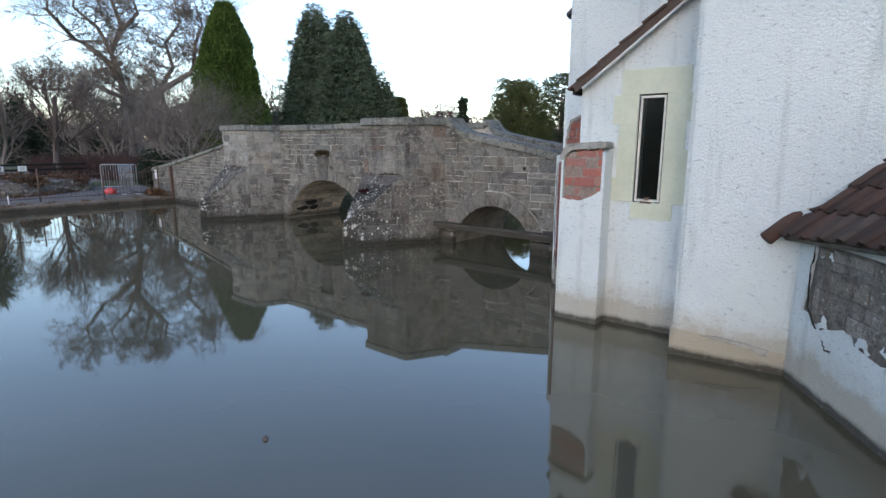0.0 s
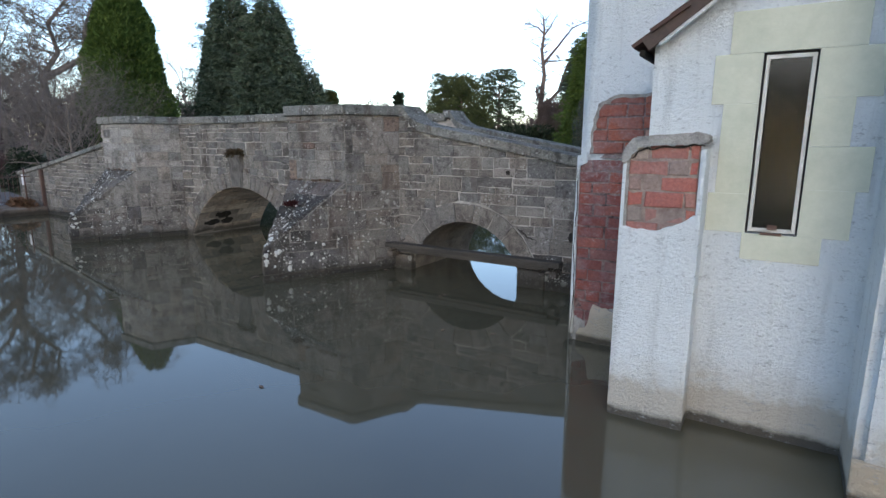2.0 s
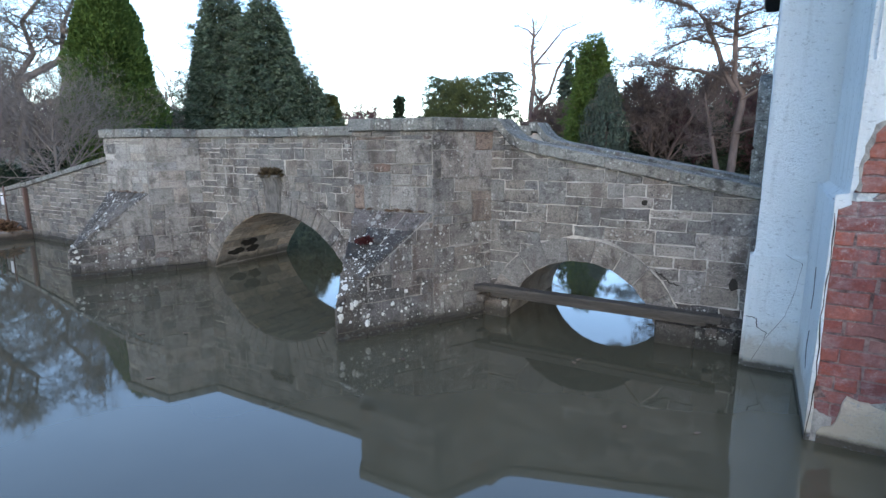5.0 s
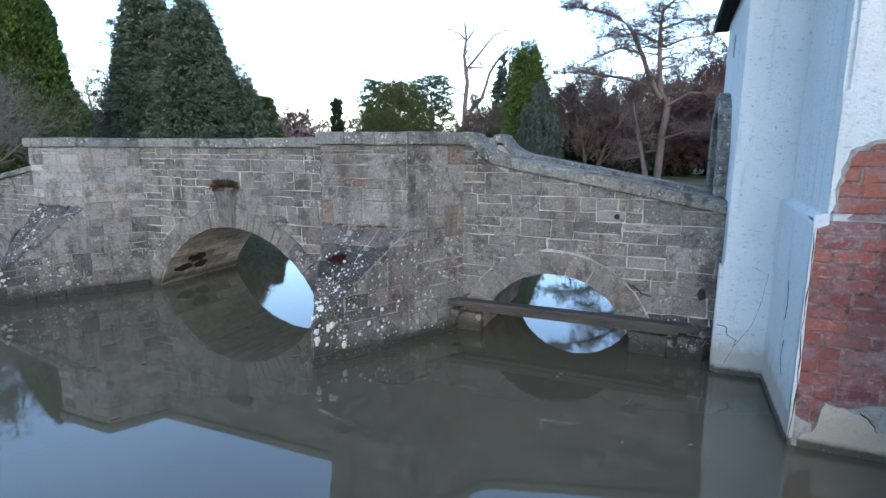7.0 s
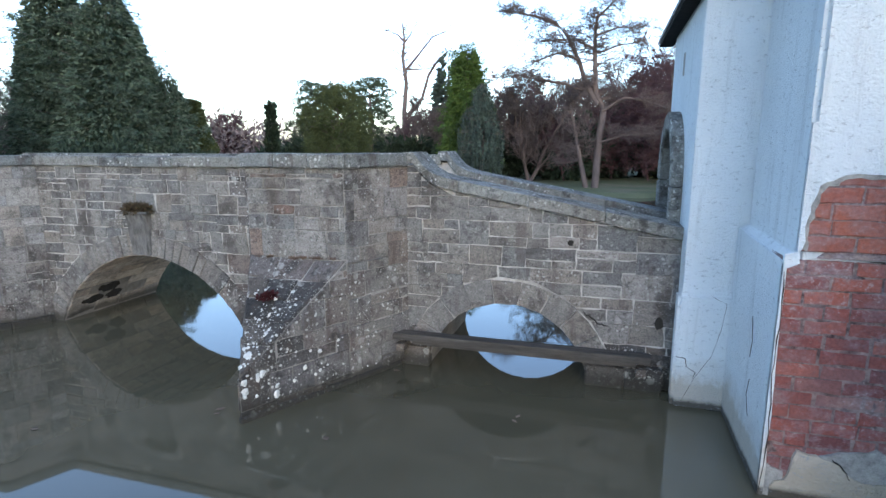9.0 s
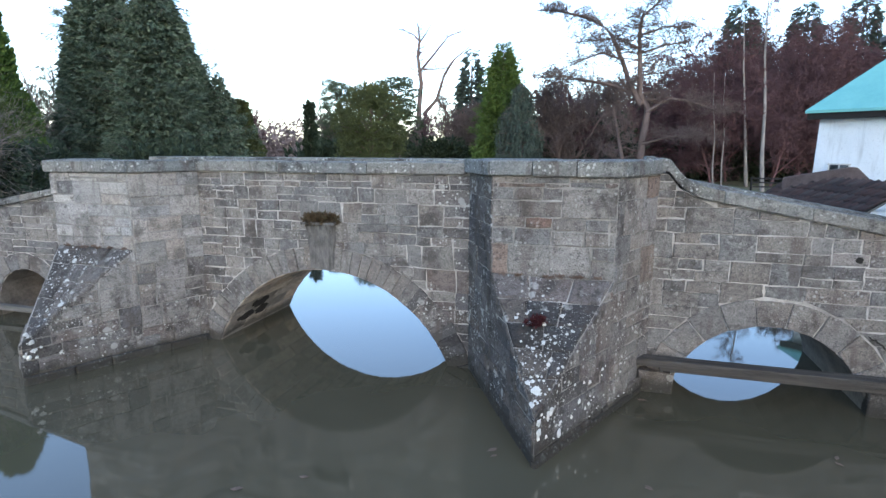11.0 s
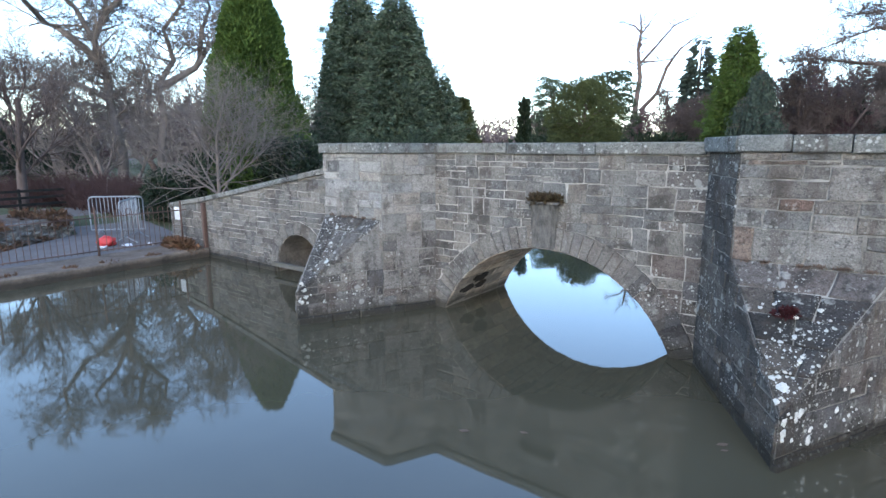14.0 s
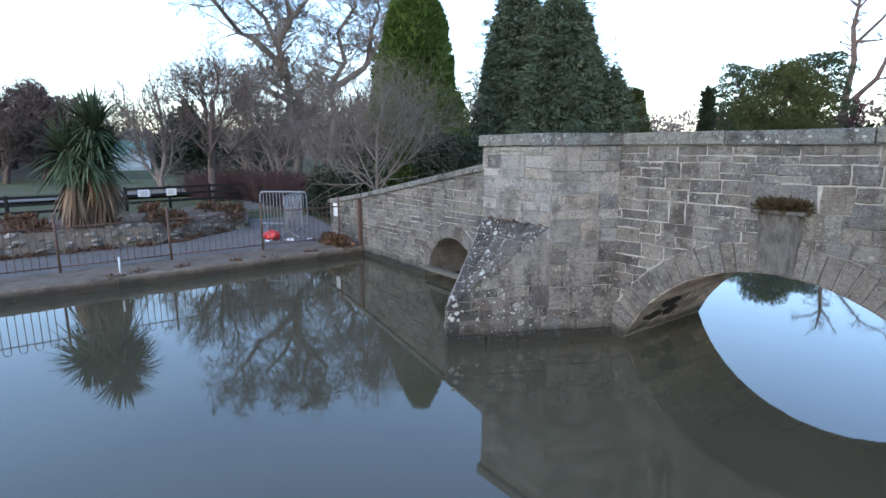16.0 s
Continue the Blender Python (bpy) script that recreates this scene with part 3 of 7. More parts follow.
O = (0, FACE, 0)
CIRC = [(A1[0], A1[1], A1[2] + RING1 - 0.006), (A2[0], A2[1], A2[2] + RING2 - 0.006), (A3[0], A3[1], A3[2] + RING3 - 0.006)]
masonry(barrel, "stone", O, UX, UZ, [(-12.66, -0.25), (-8.93, -0.25), (-8.93, TOP_M), (-12.66, TOP_M)], lambda x, z: STONE_BLACK if z < 0.75 - 1.1 * (-8.93 - x) or z < 0.25 else STONE_ALGAE if x > -9.3 else STONE, CIRC, band=(0.17, 0.29), lens=(0.17, 0.45), tall=0.4, tall_run=(0.18, 0.45))
# Near-black stones at the small arch's feet paint the shade under the beam.
masonry(barrel, "stone", O, UX, UZ, [(-6.99, -0.25), (-4.0, -0.25), (-4.0, 2.33), (-6.99, 2.33)], lambda x, z: STONE_BLACK if z < 0.5 and (x < -6.6 or x > -4.75) else STONE_PIER if x > -5.3 and RS.random() < 0.6 else STONE, CIRC, tops=TOP_R)
masonry(barrel, "stone", O, UX, UZ, [(-19.0, -0.2), (-14.6, -0.2), (-14.6, 2.0), (-19.0, 1.22)], STONE, CIRC, band=(0.17, 0.25), lens=(0.2, 0.45), tall=0.4, tall_run=(0.2, 0.45))
masonry(barrel, "stone", O, UX, UZ, [(-20.6, 0.1), (-19.0, 0.1), (-19.0, 1.22), (-20.6, 0.99)], STONE, CIRC, band=(0.17, 0.25), lens=(0.2, 0.45), tall=0.4, tall_run=(0.2, 0.45))


def pi_ang(c, z):
    return math.asin((z - c[1]) / c[2])


a = pi_ang(A1, -0.15)
ring(barrel, "voussoir", O, UX, UZ, *A1, RING1, 38, math.pi - a, a, lambda i: STONE_BLACK if i > 32 else STONE_ALGAE if i > 28 else STONE_RING, tight=26)
a = pi_ang(A2, -0.1)
ring(barrel, "voussoir", O, UX, UZ, *A2, RING2, 11, math.pi - a, a, STONE_RING)
a = pi_ang(A3, -0.1)
ring(barrel, "voussoir", O, UX, UZ, *A3, RING3, 13, math.pi - a, a, STONE_RING)


def weathered(pale, brown, usual=STONE_PIER):
    """Picks the stone by how it has weathered: washes of lime, iron stains."""
    def pick(u, z):
        r = RS.random()
        if r < brown(u) if callable(brown) else r < brown:
            return STONE_BROWN
        return STONE_PALE if z > 1.2 and r > 1 - pale else usual
    return pick


def near_tip(usual, n, plain=STONE_PIER):
    """Stones at a cutwater's tip are as dark and lichened as its slab."""
    def pick(u, z):
        r = RS.random()
        reach = u / n + 0.12 * max(0.0, z - 0.5)
        if r > (reach - 0.1) / 0.22:
            return STONE_DARK
        if r > (reach - 0.22) / (0.6 if z < 0.6 else 0.35):
            return STONE_ALGAE
        return plain if z < 1.2 and r < 0.8 else usual(u, z)
    return pick


def pier(xl, xr, tip, yf, z_slab, z_tip, top, black=False):
    """A pointed cutwater whose upper part is cut flat, with a sloping slab between."""
    J, K, T = Vector((xl, FACE, 0)), Vector((xr, FACE, 0)), Vector((tip[0], tip[1], 0))
    f = (FACE - yf) / (FACE - tip[1])
    L, R = J.lerp(T, f), K.lerp(T, f)
    up = lambda p, z: Vector((p.x, p.y, z))
    mid = Vector(((xl + xr) / 2, FACE + 0.3, 0))
    low = hull("cutwater_pier", [up(p, -0.6) for p in (J, K, T)] + [up(p, z_slab) for p in (J, K, L, R)] + [up(T, z_tip)], MORTAR_PIER, bridge, "pointed pier with a lichened sloping slab")
    hull("pier_core", [up(p, z) for p in (J, K, L, R) for z in (z_slab - 0.05, top)], MORTAR_PIER, low)
    for A, B, Bf in ((J, T, L), (T, K, R)):
        u = (B - A).normalized()
        n = (B - A).length
        s = (Bf - A).length
        flip = A is T
        if not flip:
            regs = [[(0, -0.2), (s, -0.2), (s, top), (0, top)], [(s, -0.2), (n, -0.2), (n, z_tip), (s, z_slab)]]
        else:
            regs = [[(s, -0.2), (n, -0.2), (n, top), (s, top)], [(0, -0.2), (s, -0.2), (s, z_slab), (0, z_tip)]]
        for r in regs:
            # With black set, the left flank is near-black stone throughout.
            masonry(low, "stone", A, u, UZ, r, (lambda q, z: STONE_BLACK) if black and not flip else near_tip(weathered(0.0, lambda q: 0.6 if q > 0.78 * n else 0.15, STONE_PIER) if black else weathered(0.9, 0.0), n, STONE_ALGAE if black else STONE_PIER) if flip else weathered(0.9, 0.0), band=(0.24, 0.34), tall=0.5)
    w = (R - L).length
    masonry(low, "stone", L, UX, UZ, [(0, z_slab), (w, z_slab), (w, top), (0, top)], weathered(0.0, 0.1, STONE) if black else weathered(0.9, 0.0), band=(0.26, 0.33), tall=0.4)
    # sloping slab in four courses
    P, Q, S = up(L, z_slab), up(R, z_slab), up(T, z_tip)
    m = (P + Q) / 2
    v = (S - m)
    n = v.length
    v.normalize()
    cuts = [0, 0.2, 0.38, 0.56, 0.74, 1.0]
    for c0, c1 in zip(cuts, cuts[1:]):
        a0, a1 = P.lerp(S, c0), P.lerp(S, c1)
        b0, b1 = Q.lerp(S, c0), Q.lerp(S, c1)
        nb = 3 if c1 < 0.4 else 2 if c1 < 0.8 else 1
        ks = [0] + sorted(RS.uniform(0.25, 0.75) for _ in range(nb - 1)) + [1]
        if nb == 3:
            ks = [0, RS.uniform(0.28, 0.4), RS.uniform(0.58, 0.72), 1]
        for k0, k1 in zip(ks, ks[1:]):
            pts = (a1.lerp(b1, k0), a1.lerp(b1, k1), b0.lerp(a0, 1 - k1), b0.lerp(a0, 1 - k0))
            poly = [((p - m).dot(Vector(UX)), -(p - m).dot(v)) for p in pts]
            piece("slab_stone", poly, m, Vector(UX), -v, STONE_ALGAE if black and c0 == 0 else STONE_BLACK if k1 == 1 and c1 < 0.6 and not (black and c0 > 0.3) else STONE_DARK, low, RS.uniform(0.012, 0.034), 0.003, 0.016, 0.04, rough=0.009)
    return low, L, R


STONE_SOFFIT = stone_mat("soffit_sandstone", (0.34, 0.275, 0.22), (0.5, 0.415, 0.33), (0.5, 0.39, 0.29), dirt=0.25)
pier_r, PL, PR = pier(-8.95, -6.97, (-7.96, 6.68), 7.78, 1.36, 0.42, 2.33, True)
pier_l, QL, QR = pier(-14.6, -12.6, (-13.55, 6.69), 7.8, 1.36, 0.46, 2.29)


# a foot course stands a little proud at the water, on the piers' camera sides and by the arches
def foot_course(parent, a, b, z1, out=0.045):
    a, b = Vector((*a, 0)), Vector((*b, 0))
    d = (b - a).normalized()
    p = 0.0
    while p < (b - a).length - 0.05:
        q = min(p + RS.uniform(0.35, 0.75), (b - a).length)
        piece("foot_stone", [(p, -0.2), (q, -0.2), (q, z1 + RS.uniform(-0.012, 0.012)), (p, z1 + RS.uniform(-0.012, 0.012))], a, d, UZ, STONE_BLACK, parent, out, 0.004, 0.014, 0.02, rough=0.006)
        p = q


foot_course(pier_l, (-13.55, 6.69), (-12.62, 8.5), 0.1)
foot_course(pier_r, (-7.965, 6.66), (-7.0, 8.5), 0.06, 0.03)
foot_course(barrel, (-4.92, FACE), (-4.1, FACE), 0.24, 0.1)
foot_course(barrel, (-7.0, FACE), (-6.68, FACE), 0.24, 0.1)
foot_course(barrel, (-18.9, FACE), (-16.55, FACE), 0.1, 0.05)


# coping: straight lengths, cranked over the piers
def cope(pts, z0, h, y_in=0.46, out=0.06):
    """Coping stones over a plan line, its outer face to the camera's side."""
    for (p, q, n) in pts:
        p, q = Vector((*p, 0)), Vector((*q, 0))
        d = (q - p).normalized()
        nrm = Vector((d.y, -d.x, 0))
        L = (q - p).length
        for i in range(n):
            a, b = p + d * (L * i / n + 0.003), p + d * (L * (i + 1) / n - 0.003)
            dz = RS.uniform(-0.006, 0.006)
            bm = bmesh.new()
            add_box(bm, 0, (b - a).length, -out, y_in, z0 + dz, z0 + h + dz, Matrix(((d.x, -nrm.x, 0, a.x), (d.y, -nrm.y, 0, a.y), (0, 0, 1, 0), (0, 0, 0, 1))))
            bevel_all(bm, 0.018, 2)
            part("coping_stone", bm, COPING, bridge)


CH = 0.135
cope([((-12.6, FACE), (-8.98, FACE), 3)], TOP_M + 0.004, CH)
cope([((-14.62, FACE), (QL.x, QL.y), 1), ((QL.x - 0.05, QL.y), (QR.x + 0.03, QR.y), 2), ((QR.x, QR.y), (-12.62, FACE), 1)], TOP_M + 0.007, CH + 0.005)
cope([((-8.97, FACE), (PL.x, PL.y), 1), ((PL.x - 0.03, PL.y), (PR.x + 0.03, PR.y), 3), ((PR.x, PR.y), (-6.98, FACE), 1)], TOP_M + 0.043, CH + 0.01)
cope([((-14.62, REAR - 0.38), (-6.95, REAR - 0.38), 7)], TOP_M + 0.02, CH)


def slope_cope(line, h, y0, y1, split):
    """Coping that follows a sloping or swept top."""
    for a, b in split:
        seg = line[a:b + 1]
        top = [(x, z + h) for x, z in seg]
        o = prism("coping_stone", seg + top[::-1], (0, y0, 0), UX, UZ, y1 - y0, COPING, bridge)
        md = o.modifiers.new("bevel", "BEVEL")
        md.width, md.segments, md.limit_method = 0.015, 2, "ANGLE"


def sub(line, n):
    out = []
    for p, q in zip(line, line[1:]):
        out += [(p[0] + (q[0] - p[0]) * i / n, p[1] + (q[1] - p[1]) * i / n) for i in range(n)]
    return out + [line[-1]]


sweep = [(-7.0, 2.36), (-6.88, 2.36), (-6.83, 2.30), (-6.78, 2.235), (-6.71, 2.17), (-6.61, 2.118), (-6.5, 2.085), (-6.35, 2.055)]
rest = sub([(-6.35, 2.055), (-4.0, 1.618)], 3)
for y0, y1 in ((FACE - 0.06, FACE + 0.46), (REAR - 0.44, REAR + 0.06)):
    slope_cope(sweep + rest[1:], 0.13, y0, y1, [(0, 7), (7, 8), (8, 9), (9, 10)])
    left = sub(TOP_L[1:], 4)
    slope_cope(left, 0.1, y0, y1, [(0, 1), (1, 2), (2, 3), (3, 4)])
    slope_cope(TOP_L[:2], 0.1, y0, y1, [(0, 1)])


# the underside of the large arch, stone by stone, some fallen out at the foot
AN = pi_ang(A1, 0.02)
NS = 22
for i in range(NS):
    k0, k1 = math.pi - AN - (math.pi - 2 * AN) * i / NS, math.pi - AN - (math.pi - 2 * AN) * (i + 1) / NS
    p = Vector((A1[0] + A1[2] * math.cos(k0), FACE, A1[1] + A1[2] * math.sin(k0)))
    q = Vector((A1[0] + A1[2] * math.cos(k1), FACE, A1[1] + A1[2] * math.sin(k1)))
    v = (q - p).normalized()
    y = 0.0
    while y < REAR - FACE - 0.02:
        L = min(RS.uniform(0.25, 0.6), REAR - FACE - y)
        if REAR - FACE - y - L < 0.12:
            L = REAR - FACE - y
        gone = i in (1, 2) and 0.15 < y < 1.0 and RS.random() < 0.6
        if not gone:
            piece("soffit_stone", [(y, 0), (y + L, 0), (y + L, (q - p).length), (y, (q - p).length)], p, Vector(UY), v, STONE_SOFFIT, barrel, RS.uniform(0.002, 0.014), 0.004, rough=0.004)
        y += L
# Dark patches laid over the soffit paint the shade of the gaps.
for y0, y1, k in ((0.2, 0.55, 1), (0.62, 0.9, 1), (0.35, 0.8, 2)):
    a0 = math.pi - AN - (math.pi - 2 * AN) * k / NS
    a1 = math.pi - AN - (math.pi - 2 * AN) * (k + 0.8) / NS
    R = A1[2] - 0.02
    p, q = (Vector((A1[0] + R * math.cos(a), FACE, A1[1] + R * math.sin(a))) for a in (a0, a1))
    v = (q - p).normalized()
    h = (q - p).length
    rim = [((y0 + y1) / 2 + (y1 - y0) / 2 * math.cos(t) * RS.uniform(0.75, 1.25), h / 2 + h * 0.55 * math.sin(t) * RS.uniform(0.5, 1.3)) for t in (6.283 * i / 14 for i in range(14))]
    prism("missing_stone_recess", rim, p, UY, v, 0.012, GAP_SHADE, barrel, "dark patch painting the shade where a stone has fallen out")


# ---- the white buildings at the water ----
def block(name, pts, z0, z1, material, parent=None, label="", batter=0.0, bev=0.035):
    """A walled block on a plan outline, its edges worn round."""
    bm = bmesh.new()
    c = sum((Vector((*p, 0)) for p in pts), Vector()) / len(pts)
    lo = [bm.verts.new((p[0], p[1], z0)) for p in pts]
    hi = [bm.verts.new((p[0] + (c.x - p[0]) * batter, p[1] + (c.y - p[1]) * batter, z1)) for p in pts]
    n = len(pts)
    bm.faces.new(lo[::-1])
    bm.faces.new(hi)
    for i in range(n):
        j = (i + 1) % n
        bm.faces.new((lo[i], lo[j], hi[j], hi[i]))
    if bev:
        bmesh.ops.bevel(bm, geom=list(bm.edges), offset=bev, segments=3, affect="EDGES")
    return part(name, bm, material, parent, label)


def ragged(a, b, n, amp, rng):
    """Points from a to b along a broken edge."""
    out = []
    for i in range(n + 1):
        t = i / n
        k = 0 if i in (0, n) else rng.uniform(-amp, amp)
        dx, dy = b[0] - a[0], b[1] - a[1]
        L = math.hypot(dx, dy) or 1
        out.append((a[0] + dx * t - dy / L * k, a[1] + dy * t + dx / L * k))
    return out


def bricks(parent, origin, u, v, w, z0, z1, course=0.093, length=0.3, material=BRICK):
    z, row = z0, 0
    while z < z1 - 0.03:
        x = -(length / 2 if row % 2 else 0) - RS.uniform(0, 0.02)
        h = course * RS.uniform(0.97, 1.03)
        while x < w:
            L = length * RS.uniform(0.94, 1.05) * (0.5 if RS.random() < 0.22 else 1)
            a, b = max(x, 0), min(x + L, w)
            if b - a > 0.04:
                piece("brick", [(a, z), (b, z), (b, min(z + h, z1)), (a, min(z + h, z1))], origin, u, v, material, parent, RS.uniform(0.001, 0.011), 0.0055, 0.008, 0.03, rough=0.007)
            x += L
        z += h
        row += 1


RB = random.Random(31)

# gate tower at the bridge end
gate = tagged(empty("gate_tower", (-3.3, 9.6, 0)), "white roughcast gate tower with arched stone doorway at the bridge", "building")
TX = -4.03
door = [(9.0 + 0.625 - 0.625 * math.cos(k), 2.13 + 0.64 * math.sin(k)) for k in (math.pi * i / 14 for i in range(15))]
out = [(-10.5, -0.5), (-10.25, -0.5)] + [(-y, z) for y, z in door[::-1]] + [(-9.0, -0.5), (-8.25, -0.5), (-8.25, 3.95), (-10.5, 3.95)]
prism("gate_wall", out, (TX, 0, 0), (0, -1, 0), UZ, 0.4, HARL, gate, bev=0.02)
box("front_wall", TX + 0.4, -2.4, 8.25, 8.5, -0.5, 3.95, HARL, gate, bev=0.01)
box("corner_wall", TX - 0.001, TX + 0.45, 8.246, 8.3, -0.5, 3.95, HARL, gate, bev=0.02)
box("rear_wall", TX + 0.4, -2.4, 10.3, 10.5, -0.5, 3.95, HARL, gate)
box("inner_wall", -2.5, -2.3, 8.5, 10.3, -0.5, 3.95, HARL, gate)
box("passage_floor", TX + 0.02, -2.5, 8.5, 10.7, 0.7, 0.84, CONCRETE, gate)
block("plinth", [(-4.07, 8.2), (-3.5, 8.2), (-3.5, 8.4), (-4.07, 8.4)], -0.5, 1.16, HARL, gate, "stained white plinth with a crack", bev=0.035)
# dressed stone round the doorway
for i in range(9):
    k0, k1 = math.pi * i / 9, math.pi * (i + 1) / 9
    q = [(-(9.625 - r * math.cos(k)), 2.13 + r * 1.02 * math.sin(k)) for r, k in ((0.6, k0), (0.8, k0), (0.8, (k0 + k1) / 2), (0.8, k1), (0.6, k1))]
    if area(q) < 0:
        q = q[::-1]
    piece("arch_stone", q, (TX, 0, 0), (0, -1, 0), UZ, COPING, gate, 0.12, 0.003, 0.02, 0.3)
for y0, y1 in ((8.82, 9.02), (10.23, 10.43)):
    for i in range(4):
        z = 0.7 + i * 0.357
        piece("jamb_stone", [(-y1, z), (-y0, z), (-y0, z + 0.357), (-y1, z + 0.357)], (TX, 0, 0), (0, -1, 0), UZ, COPING, gate, 0.12, 0.003, 0.02, 0.3)
prism("vent", [(-9.52, 3.32), (-9.42, 3.32), (-9.42, 3.56), (-9.52, 3.56)], (TX - 0.006, 0, 0), (0, -1, 0), UZ, 0.02, RENDER, gate)
# tower roof: slates rising from the eaves
SLATE = simple("roof_slate", (0.05, 0.045, 0.042), (0.12, 0.105, 0.095), 7, 0.7)
hull("roof", [(-4.2, 8.1, 3.92), (-4.2, 11.1, 3.92), (-4.2, 8.1, 3.97), (-4.2, 11.1, 3.97), (-2.3, 8.0, 5.5), (-2.3, 11.2, 5.5), (-2.3, 8.0, 5.4), (-2.3, 11.2, 5.4)], SLATE, gate, "dark slate roof with overhanging eaves")
box("eaves_board", -4.18, -4.0, 8.12, 11.08, 3.89, 3.92, DARK_WOOD, gate)

# mill house: the tall block with its exposed brick buttress
mill = tagged(empty("mill_house", (0, 7.6, 0)), "tall white roughcast mill house with bare brick buttress, in water", "building")
block("wall", [(-3.52, 6.9), (3.5, 6.9), (3.5, 8.24), (-3.52, 8.24)], -0.5, 6.4, HARL, mill)
butt = block("buttress", [(-3.58, 6.885), (-2.62, 6.885), (-2.62, 8.22), (-3.58, 8.22)], -0.5, 1.78, BRICK_MORTAR, mill, "buttress of worn red brick with its render fallen off", bev=0.008)
hull("buttress_cap", [(-3.4, 6.872, 1.8), (-2.62, 6.872, 1.8), (-3.36, 6.872, 1.825), (-2.62, 6.872, 1.85), (-3.4, 6.9, 1.8), (-2.62, 6.9, 1.86), (-3.36, 6.9, 1.84), (-2.62, 6.9, 1.8)], BRICK_MORTAR, butt, "thin crumbling mortar weathering")
hull("side_weathering", [(-3.598, 6.89, 1.74), (-3.598, 8.22, 1.79), (-3.515, 6.9, 1.82), (-3.515, 8.22, 1.85), (-3.5, 6.9, 1.72), (-3.5, 8.22, 1.7)], HARL, butt)
bricks(butt, (-3.59, 6.885, 0), UX, UZ, 0.94, 0.1, 1.8, course=0.105, length=0.29)
box("brick_backing", -3.5, -2.72, 6.891, 6.91, 1.84, 2.4, BRICK_MORTAR, butt)
bricks(butt, (-3.5, 6.885, 0), UX, UZ, 0.8, 1.84, 2.42, course=0.112, length=0.32, material=BRICK_TOP)


def crack(parent, pts, origin, u, v, w=0.012, label="dark crack", proud=0.003):
    """A crack with broken lips, its width uneven; a dark strip on the face paints its inner shade."""
    pts = [q for p, r in zip(pts, pts[1:]) for q in ragged(p, r, 4, w * 0.8, RB)[:-1]] + [pts[-1]]
    a, b = [], []
    for i, p in enumerate(pts):
        q, r = pts[max(i - 1, 0)], pts[min(i + 1, len(pts) - 1)]
        dx, dy = r[0] - q[0], r[1] - q[1]
        L = math.hypot(dx, dy) or 1
        k = w * (0.15 if i in (0, len(pts) - 1) else RB.uniform(0.2, 0.6))
        a.append((p[0] - dy / L * k, p[1] + dx / L * k))
        b.append((p[0] + dy / L * k, p[1] - dx / L * k))
    o = Vector(origin) + Vector(u).cross(Vector(v)) * proud
    prism("crack", b + a[::-1], o, u, v, 0.01, GAP_SHADE, parent, label)


crack(gate, [(-3.78, 1.15), (-3.64, 1.08), (-3.67, 0.82), (-3.73, 0.56), (-3.87, 0.31), (-3.97, 0.06)], (0, 8.2, 0), UX, UZ, 0.0025)
crack(gate, [(-4.05, 0.52), (-3.96, 0.5), (-3.95, 0.42), (-3.86, 0.37), (-3.88, 0.3)], (0, 8.2, 0), UX, UZ, 0.007)
crack(butt, [(-3.598, 1.7), (-3.585, 1.3), (-3.6, 0.95), (-3.575, 0.5), (-3.6, 0.0)], (0, 6.856, 0), UX, UZ, 0.008)
crack(butt, [(-7.45, 1.2), (-7.38, 1.0), (-7.42, 0.86)], (-3.606, 0, 0), (0, -1, 0), UZ, 0.008)
crack(butt, [(-7.35, 0.7), (-7.4, 0.55), (-7.3, 0.4)], (-3.606, 0, 0), (0, -1, 0), UZ, 0.007)
crack(butt, [(-3.16, 0.36), (-3.1, 0.31), (-3.04, 0.22)], (0, 6.85, 0), UX, UZ, 0.012)
crack(butt, [(-3.1, 1.79), (-2.86, 1.78)], (0, 6.878, 0), UX, UZ, 0.007, "open joint", 0.006)
# render still standing round the brick
side = [(-8.22, -0.5), (-6.86, -0.5), (-6.86, 1.76), (-8.22, 1.82)]
prism("render_skin", side, (-3.605, 0, 0), (0, -1, 0), UZ, 0.025, HARL, butt, bev=0.006)
edge = ragged((-3.59, 1.72), (-3.575, 0.9), 7, 0.008, RB) + ragged((-3.575, 0.9), (-3.57, 0.0), 7, 0.01, RB)[1:]
prism("render_skin", [(-3.605, -0.4), (-3.605, 1.82), (-3.52, 1.84), (-3.51, 1.76)] + edge, (0, 6.855, 0), UX, UZ, 0.03, HARL, butt)
top = ragged((-3.53, 0.08), (-3.42, 0.2), 3, 0.02, RB) + ragged((-3.42, 0.2), (-3.38, 0.39), 3, 0.012, RB)[1:] + ragged((-3.38, 0.39), (-3.13, 0.33), 6, 0.012, RB)[1:] + ragged((-3.13, 0.33), (-3.0, 0.22), 4, 0.015, RB)[1:] + ragged((-3.0, 0.22), (-2.68, 0.2), 6, 0.02, RB)[1:]
scrap = ragged((-3.3, 0.36), (-3.0, 0.43), 5, 0.015, RB) + ragged((-3.0, 0.43), (-2.68, 0.46), 6, 0.03, RB)[1:]
prism("backing_coat", [(-2.68, 0.0)] + scrap[::-1] + [(-3.3, 0.0)], (0, 6.862, 0), UX, UZ, 0.03, CRUMB, butt, "grey crumbling backing coat")
prism("backing_coat", [(-3.6, -0.3), (-3.45, -0.3)] + ragged((-3.45, 0.2), (-3.58, 0.24), 5, 0.02, RB), (0, 6.864, 0), UX, UZ, 0.03, CRUMB, butt)
